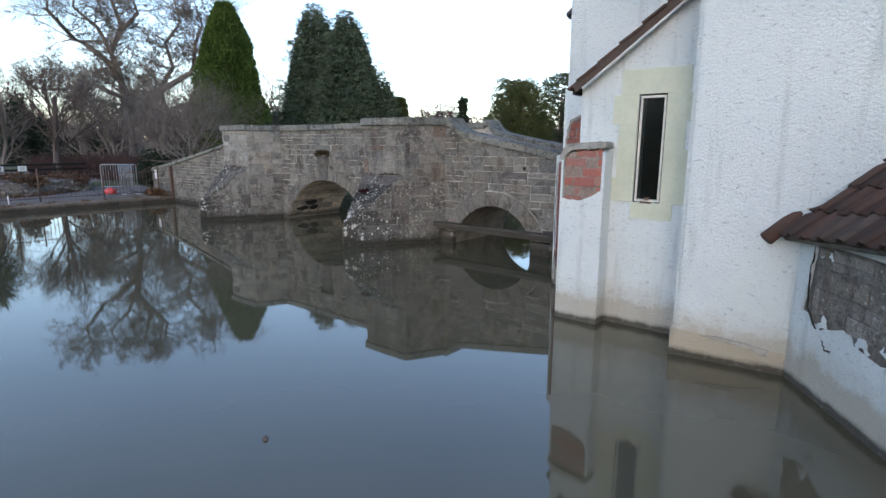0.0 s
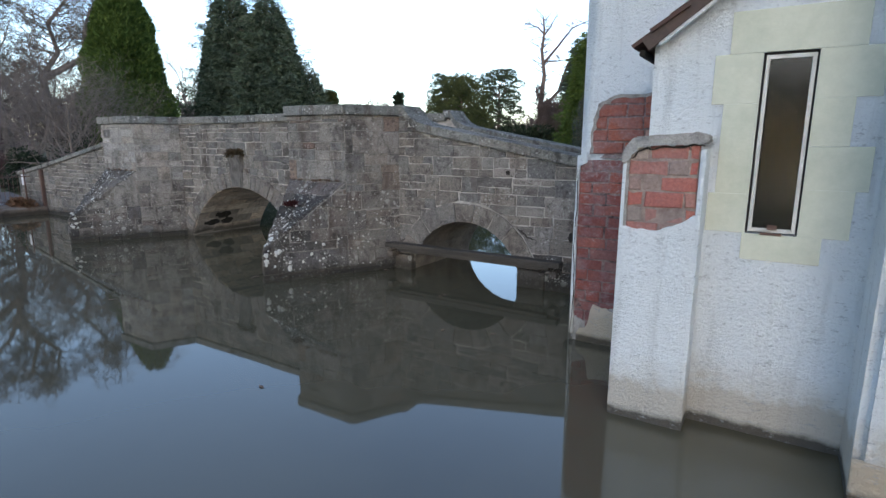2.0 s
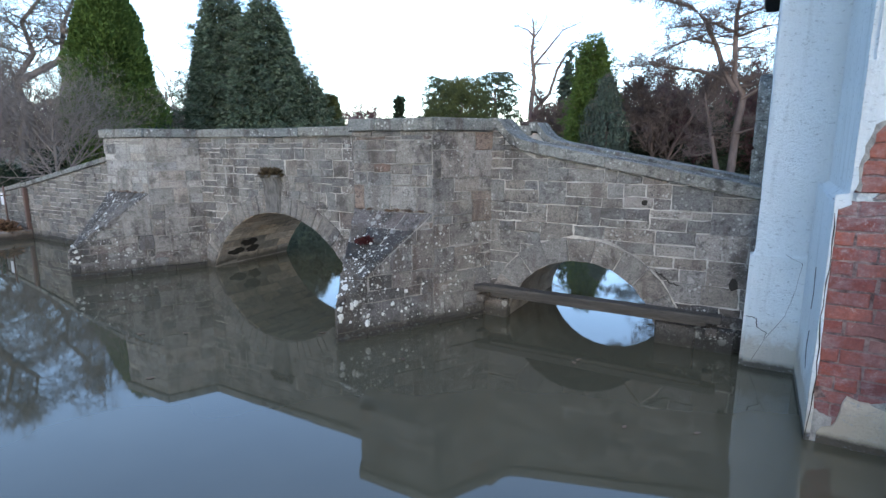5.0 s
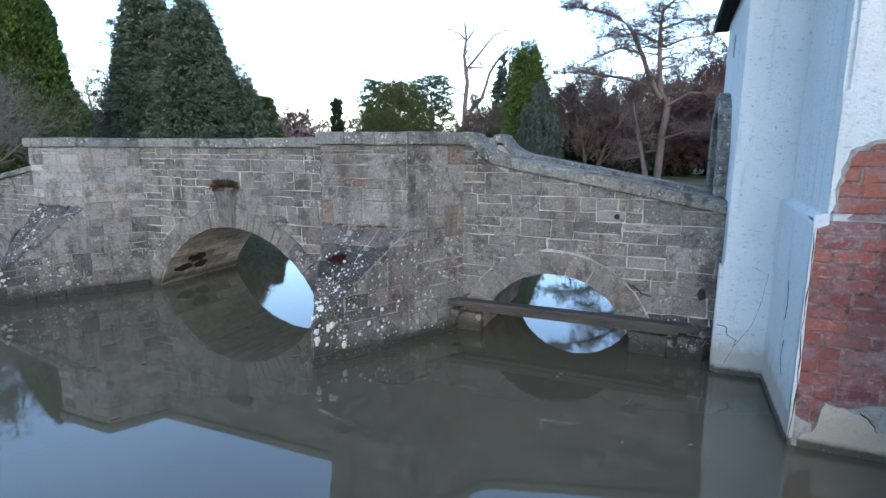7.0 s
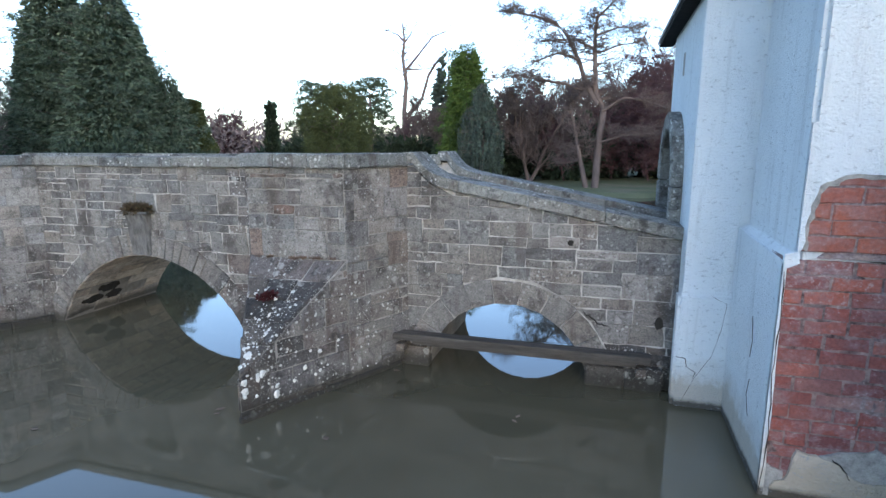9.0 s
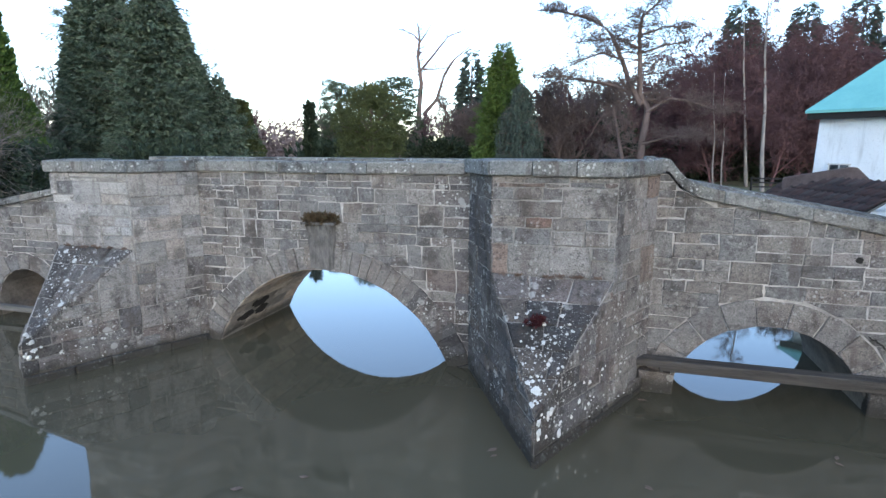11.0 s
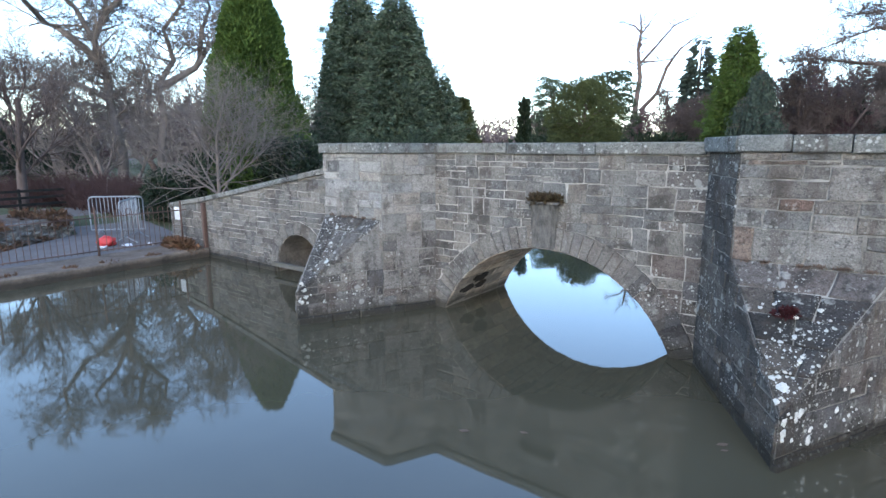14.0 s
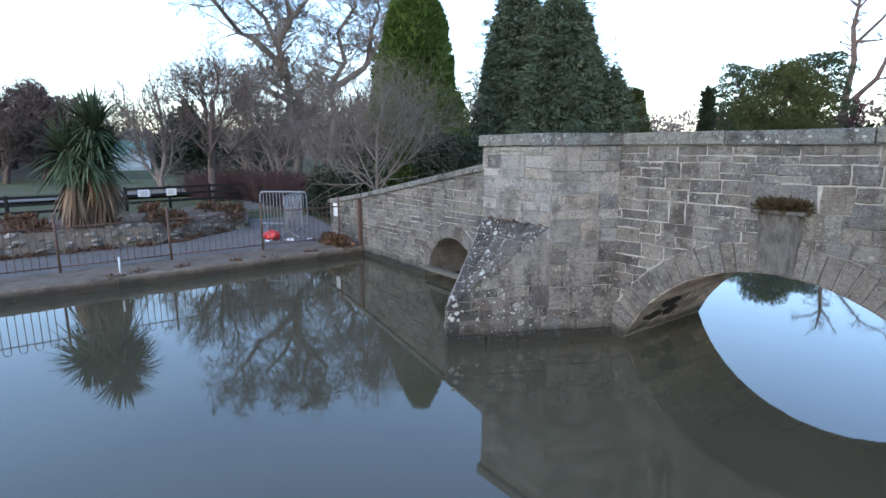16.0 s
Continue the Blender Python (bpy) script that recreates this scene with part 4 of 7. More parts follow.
prism("render_skin", [(-2.68, -0.4), ] + top[::-1] + [(-3.53, -0.4)], (0, 6.85, 0), UX, UZ, 0.035, PLASTER_TAN, butt, "stained remnant of render at the water")
lip = ragged((-3.5, 1.86), (-3.49, 2.06), 4, 0.012, RB) + ragged((-3.49, 2.06), (-3.44, 2.29), 5, 0.012, RB)[1:] + ragged((-3.44, 2.29), (-3.3, 2.36), 4, 0.008, RB)[1:] + ragged((-3.3, 2.36), (-2.72, 2.38), 9, 0.01, RB)[1:]
inner = [(p[0] + 0.022 + RB.uniform(-0.012, 0.012), p[1] - 0.022 + RB.uniform(-0.014, 0.008)) for p in lip]
prism("backing_coat", lip + inner[::-1], (0, 6.876, 0), UX, UZ, 0.02, CRUMB, butt, "grey broken edge of the render")
swoop = ragged((-2.69, 2.4), (-2.69, 2.15), 4, 0.008, RB) + ragged((-2.69, 2.15), (-2.75, 1.98), 4, 0.006, RB)[1:] + ragged((-2.75, 1.98), (-2.81, 1.9), 4, 0.006, RB)[1:] + ragged((-2.81, 1.9), (-2.95, 1.855), 5, 0.005, RB)[1:]
prism("render_skin", swoop + [(-2.55, 1.84), (-2.55, 2.4)], (0, 6.866, 0), UX, UZ, 0.03, HARL, butt)
prism("render_skin", [(-3.525, 1.82)] + lip + [(-2.7, 2.7), (-3.525, 2.7)], (0, 6.872, 0), UX, UZ, 0.02, HARL, butt)
prism("render_skin", [(-2.78, -0.4), (-2.60, -0.4), (-2.60, 1.7)] + ragged((-2.64, 1.75), (-2.70, 0.9), 5, 0.02, RB) + ragged((-2.70, 0.9), (-2.72, 0.1), 4, 0.02, RB)[1:], (0, 6.853, 0), UX, UZ, 0.02, HARL, butt)

# lean-to with the narrow window
lean = tagged(empty("lean_to", (-2.1, 6.2, 0)), "white roughcast lean-to with a narrow cream-framed window", "building")
WX0, WX1, WZ0, WZ1 = -2.105, -1.82, 1.37, 2.48
XL, XR, YW = -2.74, -1.4, 5.74


def roof_z(x):
    return 2.53 + 0.74 * (x + 2.89)


def holed_wall(name, outer, hole, y, depth, material, parent):
    """A four-cornered wall with a four-cornered opening."""
    vs = [(a, y, b) for a, b in outer + hole] + [(a, y + depth, b) for a, b in outer + hole]
    fs = []
    for i in range(4):
        j = (i + 1) % 4
        fs += [(i, j, 4 + j, 4 + i), (8 + j, 8 + i, 12 + i, 12 + j), (4 + i, 4 + j, 12 + j, 12 + i), (j, i, 8 + i, 8 + j)]
    return put(name, mesh_of(name, vs, fs, material), parent)


holed_wall("front_wall", [(XL, -0.5), (XR, -0.5), (XR, roof_z(XR) - 0.06), (XL, roof_z(XL) - 0.06)], [(WX0, WZ0), (WX1, WZ0), (WX1, WZ1), (WX0, WZ1)], YW, 0.22, HARL, lean)
box("side_wall", XL, XL + 0.2, YW + 0.22, 6.9, -0.5, roof_z(XL) - 0.06, HARL, lean, bev=0.01)
box("corner", XL - 0.004, XL + 0.06, YW - 0.004, YW + 0.3, 1.9, roof_z(XL) - 0.08, HARL, lean, bev=0.025)
box("inner_floor", XL + 0.2, XR, YW + 0.22, 6.9, 0.3, 0.4, DARK_ROOM, lean)
box("inner_wall", XL + 0.2, XR, 6.86, 6.895, 0.4, 3.2, DARK_ROOM, lean)
# pale green dressings
for x0, x1, z0, z1 in ((-2.29, -1.6, WZ1, 2.73), (-2.37, WX0, 2.18, WZ1), (-2.30, WX0, 1.62, 2.18), (-2.34, WX0, WZ0, 1.62), (WX1, -1.50, 2.2, WZ1), (WX1, -1.62, 1.92, 2.2), (WX1, -1.5, 1.66, 1.92), (WX1, -1.56, WZ0, 1.66), (-2.12, -1.69, 1.2, WZ0)):
    box("dressing_stone", x0 + 0.0005, x1 - 0.0005, YW - 0.006, YW + 0.1, z0 + 0.0005, z1 - 0.0005, GREEN_STONE, lean, "pale green painted window dressing", bev=0.0015)
win = put("window", mesh_of("window", [(WX0, 5.8, WZ0), (WX1, 5.8, WZ0), (WX1, 5.81, WZ0), (WX0, 5.81, WZ0)], [(0, 1, 2, 3)], RUST), lean, "narrow single-light window with peeling frame")
for a in ((WX0 + 0.014, WX0 + 0.036, WZ0 + 0.012, WZ1 - 0.016), (WX1 - 0.034, WX1 - 0.012, WZ0 + 0.012, WZ1 - 0.016), (WX0 + 0.036, WX1 - 0.034, WZ0 + 0.012, WZ0 + 0.036), (WX0 + 0.036, WX1 - 0.034, WZ1 - 0.042, WZ1 - 0.016)):
    box("frame_bar", a[0], a[1], 5.75, 5.79, a[2], a[3], FRAME_PAINT, win, "cream paint peeling off the bar", bev=0.004)
# Solid dark bars stand in for the shade in the gap round the casement.
for a in ((WX0, WX0 + 0.012, WZ0, WZ1), (WX1 - 0.01, WX1, WZ0, WZ1), (WX0 + 0.012, WX1 - 0.01, WZ1 - 0.014, WZ1)):
    box("rebate", a[0], a[1], 5.757, 5.8, a[2], a[3], DARK_WOOD, win, "dark bar painting the shade in the gap round the casement")
box("pane", WX0 + 0.03, WX1 - 0.03, 5.768, 5.774, WZ0 + 0.03, WZ1 - 0.036, GLASS, win)
box("latch", -1.985, -1.93, 5.735, 5.757, WZ0 + 0.03, WZ0 + 0.06, RUST, win, bev=0.004)
box("stay", -2.02, -1.9, 5.725, 5.738, WZ0 - 0.004, WZ0 + 0.012, RUST, win)
# roof of plain tiles, its verge to the water
ra = math.atan(0.74)
dirx = Vector((math.cos(ra), 0, math.sin(ra)))
up = Vector((-math.sin(ra), 0, math.cos(ra)))
e0 = Vector((-2.95, 5.6, roof_z(-2.95) - 0.03))
m4 = Matrix(((dirx.x, 0, up.x, e0.x), (0, 1, 0, 5.6), (dirx.z, 0, up.z, e0.z), (0, 0, 0, 1)))
box("roof_deck", 0.22, 2.0, 0.05, 1.3, -0.02, 0.02, OLD_WOOD, lean, m=m4)
box("verge_mortar", 0.27, 2.0, 0.03, 0.06, -0.075, -0.055, HARL, lean, "white mortar fillet under the tiles", m=m4)
box("verge_board", 0.2, 2.0, 0.02, 0.06, -0.055, 0.03, TILE, lean, "brown verge board", m=m4)
for i in range(14):
    for j in range(6):
        o = 0.15 + 0.14 * i
        mt = m4 @ Matrix.Translation((o, 0.2 * j + (0.0 if i % 2 else 0.03) + RS.uniform(-0.012, 0.012), 0.02)) @ Matrix.Rotation(radians(4 + RS.uniform(-1, 1)), 4, "Y")
        bm = bmesh.new()
        add_box(bm, -0.02, 0.24, 0, 0.195, 0, 0.024, mt)
        part("roof_tile", bm, TILE, lean)
box("gutter_board", -2.83, -2.79, 5.68, 6.85, roof_z(-2.83) - 0.07, roof_z(-2.83) - 0.03, DARK_WOOD, lean, bev=0.01)

# small buttress at the lean-to's corner
sbut = tagged(empty("corner_buttress", (-2.6, 5.64, 0)), "white rendered corner buttress with bare bricks under its rounded cap", "buttress")
block("core", [(-2.825, 5.56), (-2.375, 5.56), (-2.375, 5.85), (-2.825, 5.85)], -0.5, 1.9, LIME_MORTAR, sbut, bev=0.01)
bricks(sbut, (-2.82, 5.56, 0), UX, UZ, 0.44, 1.31, 1.94, course=0.104, length=0.25, material=BRICK_LIMED)
crack(sbut, [(-2.8, 1.84), (-2.74, 1.89), (-2.6, 1.915), (-2.36, 1.92)], (0, 5.548, 0), UX, UZ, 0.014, "open joint under the cap")
low_edge = ragged((-2.85, 1.38), (-2.6, 1.36), 5, 0.012, RB) + ragged((-2.6, 1.36), (-2.36, 1.49), 6, 0.015, RB)[1:]
prism("render_skin", [(-2.36, -0.5)] + low_edge[::-1] + [(-2.85, -0.5)], (0, 5.525, 0), UX, UZ, 0.05, HARL, sbut, bev=0.008)
box("render_skin", -2.852, -2.828, 5.535, 5.9, -0.5, 1.84, HARL, sbut, bev=0.01)
prism("backing_coat", ragged((-2.835, 1.36), (-2.835, 1.84), 7, 0.004, RB) + ragged((-2.812, 1.84), (-2.812, 1.36), 9, 0.007, RB), (0, 5.545, 0), UX, UZ, 0.02, CRUMB, sbut)
box("render_skin", -2.38, -2.345, 5.53, 5.9, -0.5, 1.9, HARL, sbut, bev=0.012)
capz = ragged((-2.862, 1.8), (-2.85, 1.9), 3, 0.004, RB) + ragged((-2.85, 1.9), (-2.78, 1.98), 4, 0.005, RB)[1:] + ragged((-2.78, 1.98), (-2.365, 2.0), 9, 0.006, RB)[1:] + [(-2.335, 1.97)] + ragged((-2.345, 1.93), (-2.7, 1.925), 9, 0.008, RB) + ragged((-2.7, 1.925), (-2.79, 1.88), 4, 0.006, RB)[1:] + ragged((-2.79, 1.88), (-2.825, 1.8), 4, 0.006, RB)[1:]
prism("cap", capz, (0, 5.52, 0), UX, UZ, 0.36, CRUMB, sbut, "rounded grey render cap", bev=0.012)

# chimney breast
chim = tagged(empty("chimney_breast", (-1.0, 6.0, 0)), "broad white roughcast chimney breast rising from the water", "chimney")
block("shaft", [(-1.45, 5.2), (2.6, 5.626), (2.6, 6.88), (-1.45, 6.88)], -0.5, 5.6, HARL, chim, bev=0.05)
base_line = ragged((-1.452, 0.27), (-0.52, 0.19), 9, 0.012, RB)
d = Vector((0.95, 0.1, 0)).normalized()
prism("base_render", [(0.0, -0.5), (0.94, -0.5), (0.94, 0.2)] + [(p[0] + 1.45, p[1]) for p in base_line[::-1]], (-1.452, 5.185, 0), d, UZ, 0.03, PLASTER_TAN, chim, "tan stained render at the foot", bev=0.006)
prism("crack", [(0.25, 0.235), (0.4, 0.215), (0.62, 0.195), (0.8, 0.15), (0.82, 0.2), (0.6, 0.235), (0.4, 0.25)], (-1.452, 5.175, 0), d, UZ, 0.02, RENDER, chim, "brown broken edge")

# low outhouse with a tiled roof
outh = tagged(empty("outhouse", (0.8, 5.0, 0)), "low white outhouse with crumbling render and a clay tile roof", "building")
E0, E1 = Vector((-0.56, 5.36, 0)), Vector((1.0, 2.95, 0))
ed = (E1 - E0).normalized()
en = Vector((-ed.y, ed.x, 0))
EL = (E1 - E0).length
block("wall", [tuple(E0.xy), tuple(E1.xy), tuple((E1 + en * 2).xy), tuple((E0 + en * 1.6).xy)], -0.5, 1.24, HARL, outh, bev=0.02)
pat = ragged((0.37, 1.22), (0.34, 1.0), 4, 0.012, RB) + ragged((0.34, 1.0), (0.27, 0.66), 5, 0.02, RB)[1:] + ragged((0.27, 0.66), (0.52, 0.57), 5, 0.02, RB)[1:] + ragged((0.52, 0.57), (0.83, 0.7), 5, 0.02, RB)[1:] + ragged((0.83, 0.7), (0.93, 0.6), 3, 0.02, RB)[1:] + ragged((0.93, 0.6), (1.7, 0.6), 8, 0.04, RB)[1:] + [(1.7, 1.22)]
prism("bare_patch", pat, E0 - en * 0.004, ed, UZ, 0.02, simple("weathered_grey_masonry", (0.03, 0.026, 0.023), (0.25, 0.225, 0.2), 4.5, bs=1.0, bd=0.04, stretch=(2, 2, 0.45)), outh, "weathered grey masonry where render fell")
masonry(outh, "stone", E0 - en * 0.006, ed, UZ, [(0.38, 0.66), (1.65, 0.66), (1.65, 1.21), (0.38, 1.21)], STONE_PIER, proud=(0.002, 0.012), joint=0.006, band=(0.14, 0.24), lens=(0.14, 0.34), tall=0.5, tall_run=(0.16, 0.36))
lipo = ragged((0.37, 1.22), (0.34, 1.0), 4, 0.01, RB) + ragged((0.34, 1.0), (0.27, 0.66), 5, 0.012, RB)[1:]
prism("render_edge", [(p[0] - 0.05, p[1]) for p in lipo] + lipo[::-1], E0 - en * 0.025, ed, UZ, 0.03, HARL, outh)
for a, b, w, h in ((0.4, 1.14, 0.2, 0.05), (0.48, 0.6, 0.12, 0.1), (0.95, 0.62, 0.16, 0.1), (1.2, 0.66, 0.18, 0.12)):
    pts = ragged((a, b), (a + w, b - 0.02), 5, 0.03, RB) + ragged((a + w, b - 0.02), (a + 0.6 * w, b + h), 4, 0.03, RB)[1:] + ragged((a + 0.6 * w, b + h), (a, b), 4, 0.03, RB)[1:-1]
    prism("render_flake", pts, E0 - en * 0.014, ed, UZ, 0.02, HARL, outh)
rise = radians(43)
edr = (ed + Vector((0, 0, 0.09))).normalized()
rv = en * math.cos(rise) + Vector((0, 0, 1)) * math.sin(rise)
rw = edr.cross(rv)
r0 = E0 + ed * 0.03 - en * 0.17 + Vector((0, 0, 1.19))
mr = Matrix(((edr.x, rv.x, rw.x, r0.x), (edr.y, rv.y, rw.y, r0.y), (edr.z, rv.z, rw.z, r0.z), (0, 0, 0, 1)))
part("roof_deck", (lambda bm: (add_box(bm, 0.02, EL, 0.05, 1.5, -0.05, -0.01, mr), bm)[1])(bmesh.new()), OLD_WOOD, outh)


def pantile():
    """One S-shaped clay tile lying in its own plane."""
    vs, fs = [], []
    prof = [(0.0, 0.03), (0.03, 0.012), (0.08, 0.004), (0.12, 0.012), (0.15, 0.035), (0.185, 0.055), (0.215, 0.045), (0.235, 0.02)]
    for t in (0.0, 0.018):
        for y, lift in ((0.0, 0.03), (0.34, 0.0)):
            vs += [(x, y, z + lift + t) for x, z in prof]
    n = len(prof)
    for i in range(n - 1):
        fs += [(2 * n + i, 2 * n + i + 1, 3 * n + i + 1, 3 * n + i), (i + 1, i, n + i, n + i + 1), (i, i + 1, 2 * n + i + 1, 2 * n + i)]
    return mesh_of("pantile", vs, fs, TILE, True)


PAN = pantile()


def pantiles(parent, m, cols, rows, pitch=0.215, course=0.28, skew=0.0):
    for j in range(rows):
        for i in range(cols):
            o = new("pantile", PAN)
            o.parent = parent
            o.matrix_parent_inverse = world_of(parent).inverted()
            o.matrix_basis = m @ Matrix.Translation((pitch * i + skew * j + RS.uniform(-0.006, 0.006), course * j + RS.uniform(-0.012, 0.012), RS.uniform(0, 0.006)))


# tiles are cut off at the chimney breast, where a rolled verge runs up
pantiles(outh, mr @ Matrix.Translation((0.06, 0.03, -0.02)), 13, 5)
crack(outh, [(0.36, 1.2), (0.33, 0.98), (0.35, 0.7), (0.5, 0.57)], E0 - en * 0.026, ed, UZ, 0.01)
crack(outh, [(0.55, 0.5), (0.6, 0.44), (0.68, 0.46)], E0, ed, UZ, 0.016, "chipped render")
vb = bmesh.new()
bmesh.ops.create_cone(vb, cap_ends=True, segments=12, radius1=0.062, radius2=0.054, depth=0.5, matrix=mr @ Matrix.Translation((-0.01, 0.2, 0.05)) @ Matrix.Rotation(radians(-90), 4, "X"))
part("verge_tile", vb, TILE, outh, "rounded red-brown verge tile", True)
for j in range(3):
    vb = bmesh.new()
    bmesh.ops.create_cone(vb, cap_ends=True, segments=12, radius1=0.064, radius2=0.056, depth=0.42, matrix=mr @ Matrix.Translation((0.0, 0.6 + 0.38 * j, 0.055)) @ Matrix.Rotation(radians(-90), 4, "X"))
    part("verge_tile", vb, TILE, outh, "", True)

# beyond the bridge: tiled shed and the white house with a turquoise roof
shed = tagged(empty("tiled_shed", (-2.2, 17.2, 0)), "low stone shed with a red-brown pantile roof beyond the bridge", "shed")
S0, S1 = Vector((-3.3, 19.3, 0)), Vector((-2.25, 15.95, 0))
sd = (S1 - S0).normalized()
sn = Vector((-sd.y, sd.x, 0))
block("wall", [tuple((S0 + sn * 0.12).xy), tuple((S1 + sn * 0.12).xy), tuple((S1 + sn * 0.95).xy), tuple((S0 + sn * 0.95).xy)], -0.5, 1.26, HARL, shed, bev=0.02)
pr = radians(31)
pv = sn * math.cos(pr) + Vector((0, 0, 1)) * math.sin(pr)
pw = sd.cross(pv)
ps = S0 + Vector((0, 0, 1.24))
ms = Matrix(((sd.x, pv.x, pw.x, ps.x), (sd.y, pv.y, pw.y, ps.y), (sd.z, pv.z, pw.z, ps.z), (0, 0, 0, 1)))
pantiles(shed, ms, 17, 4)
part("roof_deck", (lambda bm: (add_box(bm, 0, 3.65, 0.02, 1.15, -0.06, -0.012, ms), bm)[1])(bmesh.new()), OLD_WOOD, shed)
RK = simple("reddish_rubble", (0.09, 0.06, 0.05), (0.2, 0.14, 0.115), 4, bs=0.9, bd=0.05)
hull("gable_wall", [(x + k * 0.1, y + k * 0.3, z) for k in (0, 1) for x, y, z in ((-2.85, 19.0, 0), (-2.85, 19.0, 1.82), (-1.72, 18.0, 2.14), (-1.6, 17.9, 2.14), (-1.3, 17.6, 1.74), (-1.3, 17.6, 0))], RK, shed, "reddish rubble wall head", bev=0.03)

hut = tagged(empty("white_house", (2, 23, 0)), "white weather-stained house with a turquoise hipped roof", "house")
T0 = Vector((-1.45, 21.35, 0))
td = Vector((0.8, -0.6, 0)).normalized()
tn = Vector((-td.y, td.x, 0))
q = lambda a, k, z: tuple(T0 + td * a + tn * k + Vector((0, 0, z)))
block("wall", [q(0, 0, 0)[:2], q(2.55, 0, 0)[:2], q(2.55, 6, 0)[:2], q(0, 6, 0)[:2]], 0, 3.62, HARL, hut, bev=0.03, batter=0.03)
hull("roof", [q(-0.25, -0.25, 3.6), q(2.85, -0.25, 3.6), q(2.85, 6.2, 3.6), q(-0.25, 6.2, 3.6), q(-0.25, -0.25, 3.68), q(2.85, -0.25, 3.68), q(2.85, 6.2, 3.68), q(-0.25, 6.2, 3.68), q(1.3, 2.4, 5.6), q(1.3, 3.8, 5.6)], TURQ, hut, "turquoise sheet roof")
hull("eaves_board", [q(-0.2, -0.2, z) for z in (3.42, 3.6)] + [q(2.8, -0.2, z) for z in (3.42, 3.6)] + [q(2.8, -0.1, z) for z in (3.42, 3.6)] + [q(-0.2, -0.1, z) for z in (3.42, 3.6)], DARK_WOOD, hut)
wn2 = hull("window", [q(a, k, z) for a in (0.45, 0.95) for k in (-0.02, 0.03) for z in (1.72, 2.12)], GLASS, hut, "small paned window")
for a in (0.44, 0.69, 0.94):
    hull("glazing_bar", [q(a + b, k, z) for b in (0, 0.03) for k in (-0.04, 0.0) for z in (1.7, 2.14)], FRAME_PAINT, wn2)
for z in (1.68, 1.9, 2.12):
    hull("glazing_bar", [q(a, k, z + b) for a in (0.42, 0.99) for k in (-0.045, 0.0) for b in (0, 0.035)], FRAME_PAINT, wn2)


# ---- trees ----
def tube(vs, fs, pts, rads, sides):
    base = len(vs)
    up = Vector((0.3, 0.2, 1))
    for i, (p, r) in enumerate(zip(pts, rads)):
        d = (pts[min(i + 1, len(pts) - 1)] - pts[max(i - 1, 0)])
        if d.length < 1e-6:
            d = Vector((0, 0, 1))
        d.normalize()
        s = d.orthogonal().normalized()
        t = d.cross(s)
        for k in range(sides):
            a = 2 * math.pi * k / sides
            vs.append(p + (s * math.cos(a) + t * math.sin(a)) * r)
    for i in range(len(pts) - 1):
        for k in range(sides):
            a, b = base + i * sides + k, base + i * sides + (k + 1) % sides
            fs.append((a, b, b + sides, a + sides))


def spike(vs, fs, p, q, r):
    """A twig: three sides running to a point."""
    d = (q - p).normalized()
    s = d.orthogonal().normalized() * r
    t = d.cross(s)
    b = len(vs)
    vs += [p + s, p - s * 0.5 + t * 0.87, p - s * 0.5 - t * 0.87, q]
    fs += [(b, b + 1, b + 3), (b + 1, b + 2, b + 3), (b + 2, b, b + 3)]


def grow(rng, vs, fs, p, d, length, r, level, spec):
    last = level >= spec["levels"]
    if last:
        d = (d + Vector((rng.gauss(0, 1), rng.gauss(0, 1), rng.gauss(0, 1))) * spec["wander"]).normalized()
        spike(vs, fs, p, p + d * length, r)
        for _ in range(spec["hair"]):
            q = p + d * length * rng.uniform(0.1, 1.0)
            e = (d * 0.8 + Vector((rng.gauss(0, 1), rng.gauss(0, 1), rng.gauss(0, 1) + spec["up"])) * 0.55).normalized()
            s = e.orthogonal().normalized()
            s.rotate(Matrix.Rotation(rng.uniform(0, 6.28), 3, e))
            b = len(vs)
            vs += [q + s * r * 0.8, q - s * r * 0.8, q + e * length * rng.uniform(0.4, 0.9)]
            fs.append((b, b + 1, b + 2))
        return
    n = 5 if level < 2 else 3 if level == 2 and spec["levels"] > 3 else 2
    pts, rads = [p.copy()], [r]
    for i in range(n):
        d = (d + Vector((rng.gauss(0, 1), rng.gauss(0, 1), rng.gauss(0, 1))) * (spec["wander"] if level else spec.get("stem", spec["wander"])) + Vector((0, 0, spec["lift"][min(level, len(spec["lift"]) - 1)]))).normalized()
        p = p + d * (length / n)
        pts.append(p.copy())
        rads.append(r * (1 - 0.72 * (i + 1) / n) if level else r * (1 - 0.55 * (i + 1) / n))
    tube(vs, fs, pts, rads, 7 if level == 0 else 5 if level == 1 else 3)
    kids = spec["kids"][min(level, len(spec["kids"]) - 1)]
    lo = spec["start"] if level == 0 else 0.15
    for k in range(kids):
        f = lo + (1 - lo) * (k + rng.random()) / kids
        i = min(int(f * n), n - 1)
        q = pts[i].lerp(pts[i + 1], f * n - i)
        rr = max(rads[i] * 0.6, 0.004)
        ax = (pts[i + 1] - pts[i]).normalized()
        side = ax.orthogonal().normalized()
        side.rotate(Matrix.Rotation(rng.uniform(0, 2 * math.pi), 3, ax))
        ang = radians(rng.uniform(*spec["angle"]))
        nd = ax * math.cos(ang) + side * math.sin(ang)
        ln = length * rng.uniform(*spec["ratio"]) * (1 - 0.45 * f if level == 0 else 1 - 0.3 * f)
        grow(rng, vs, fs, q, nd, ln, max(spec["twig"], min(rr, spec["thin"] * ln + 0.003)), level + 1, spec)


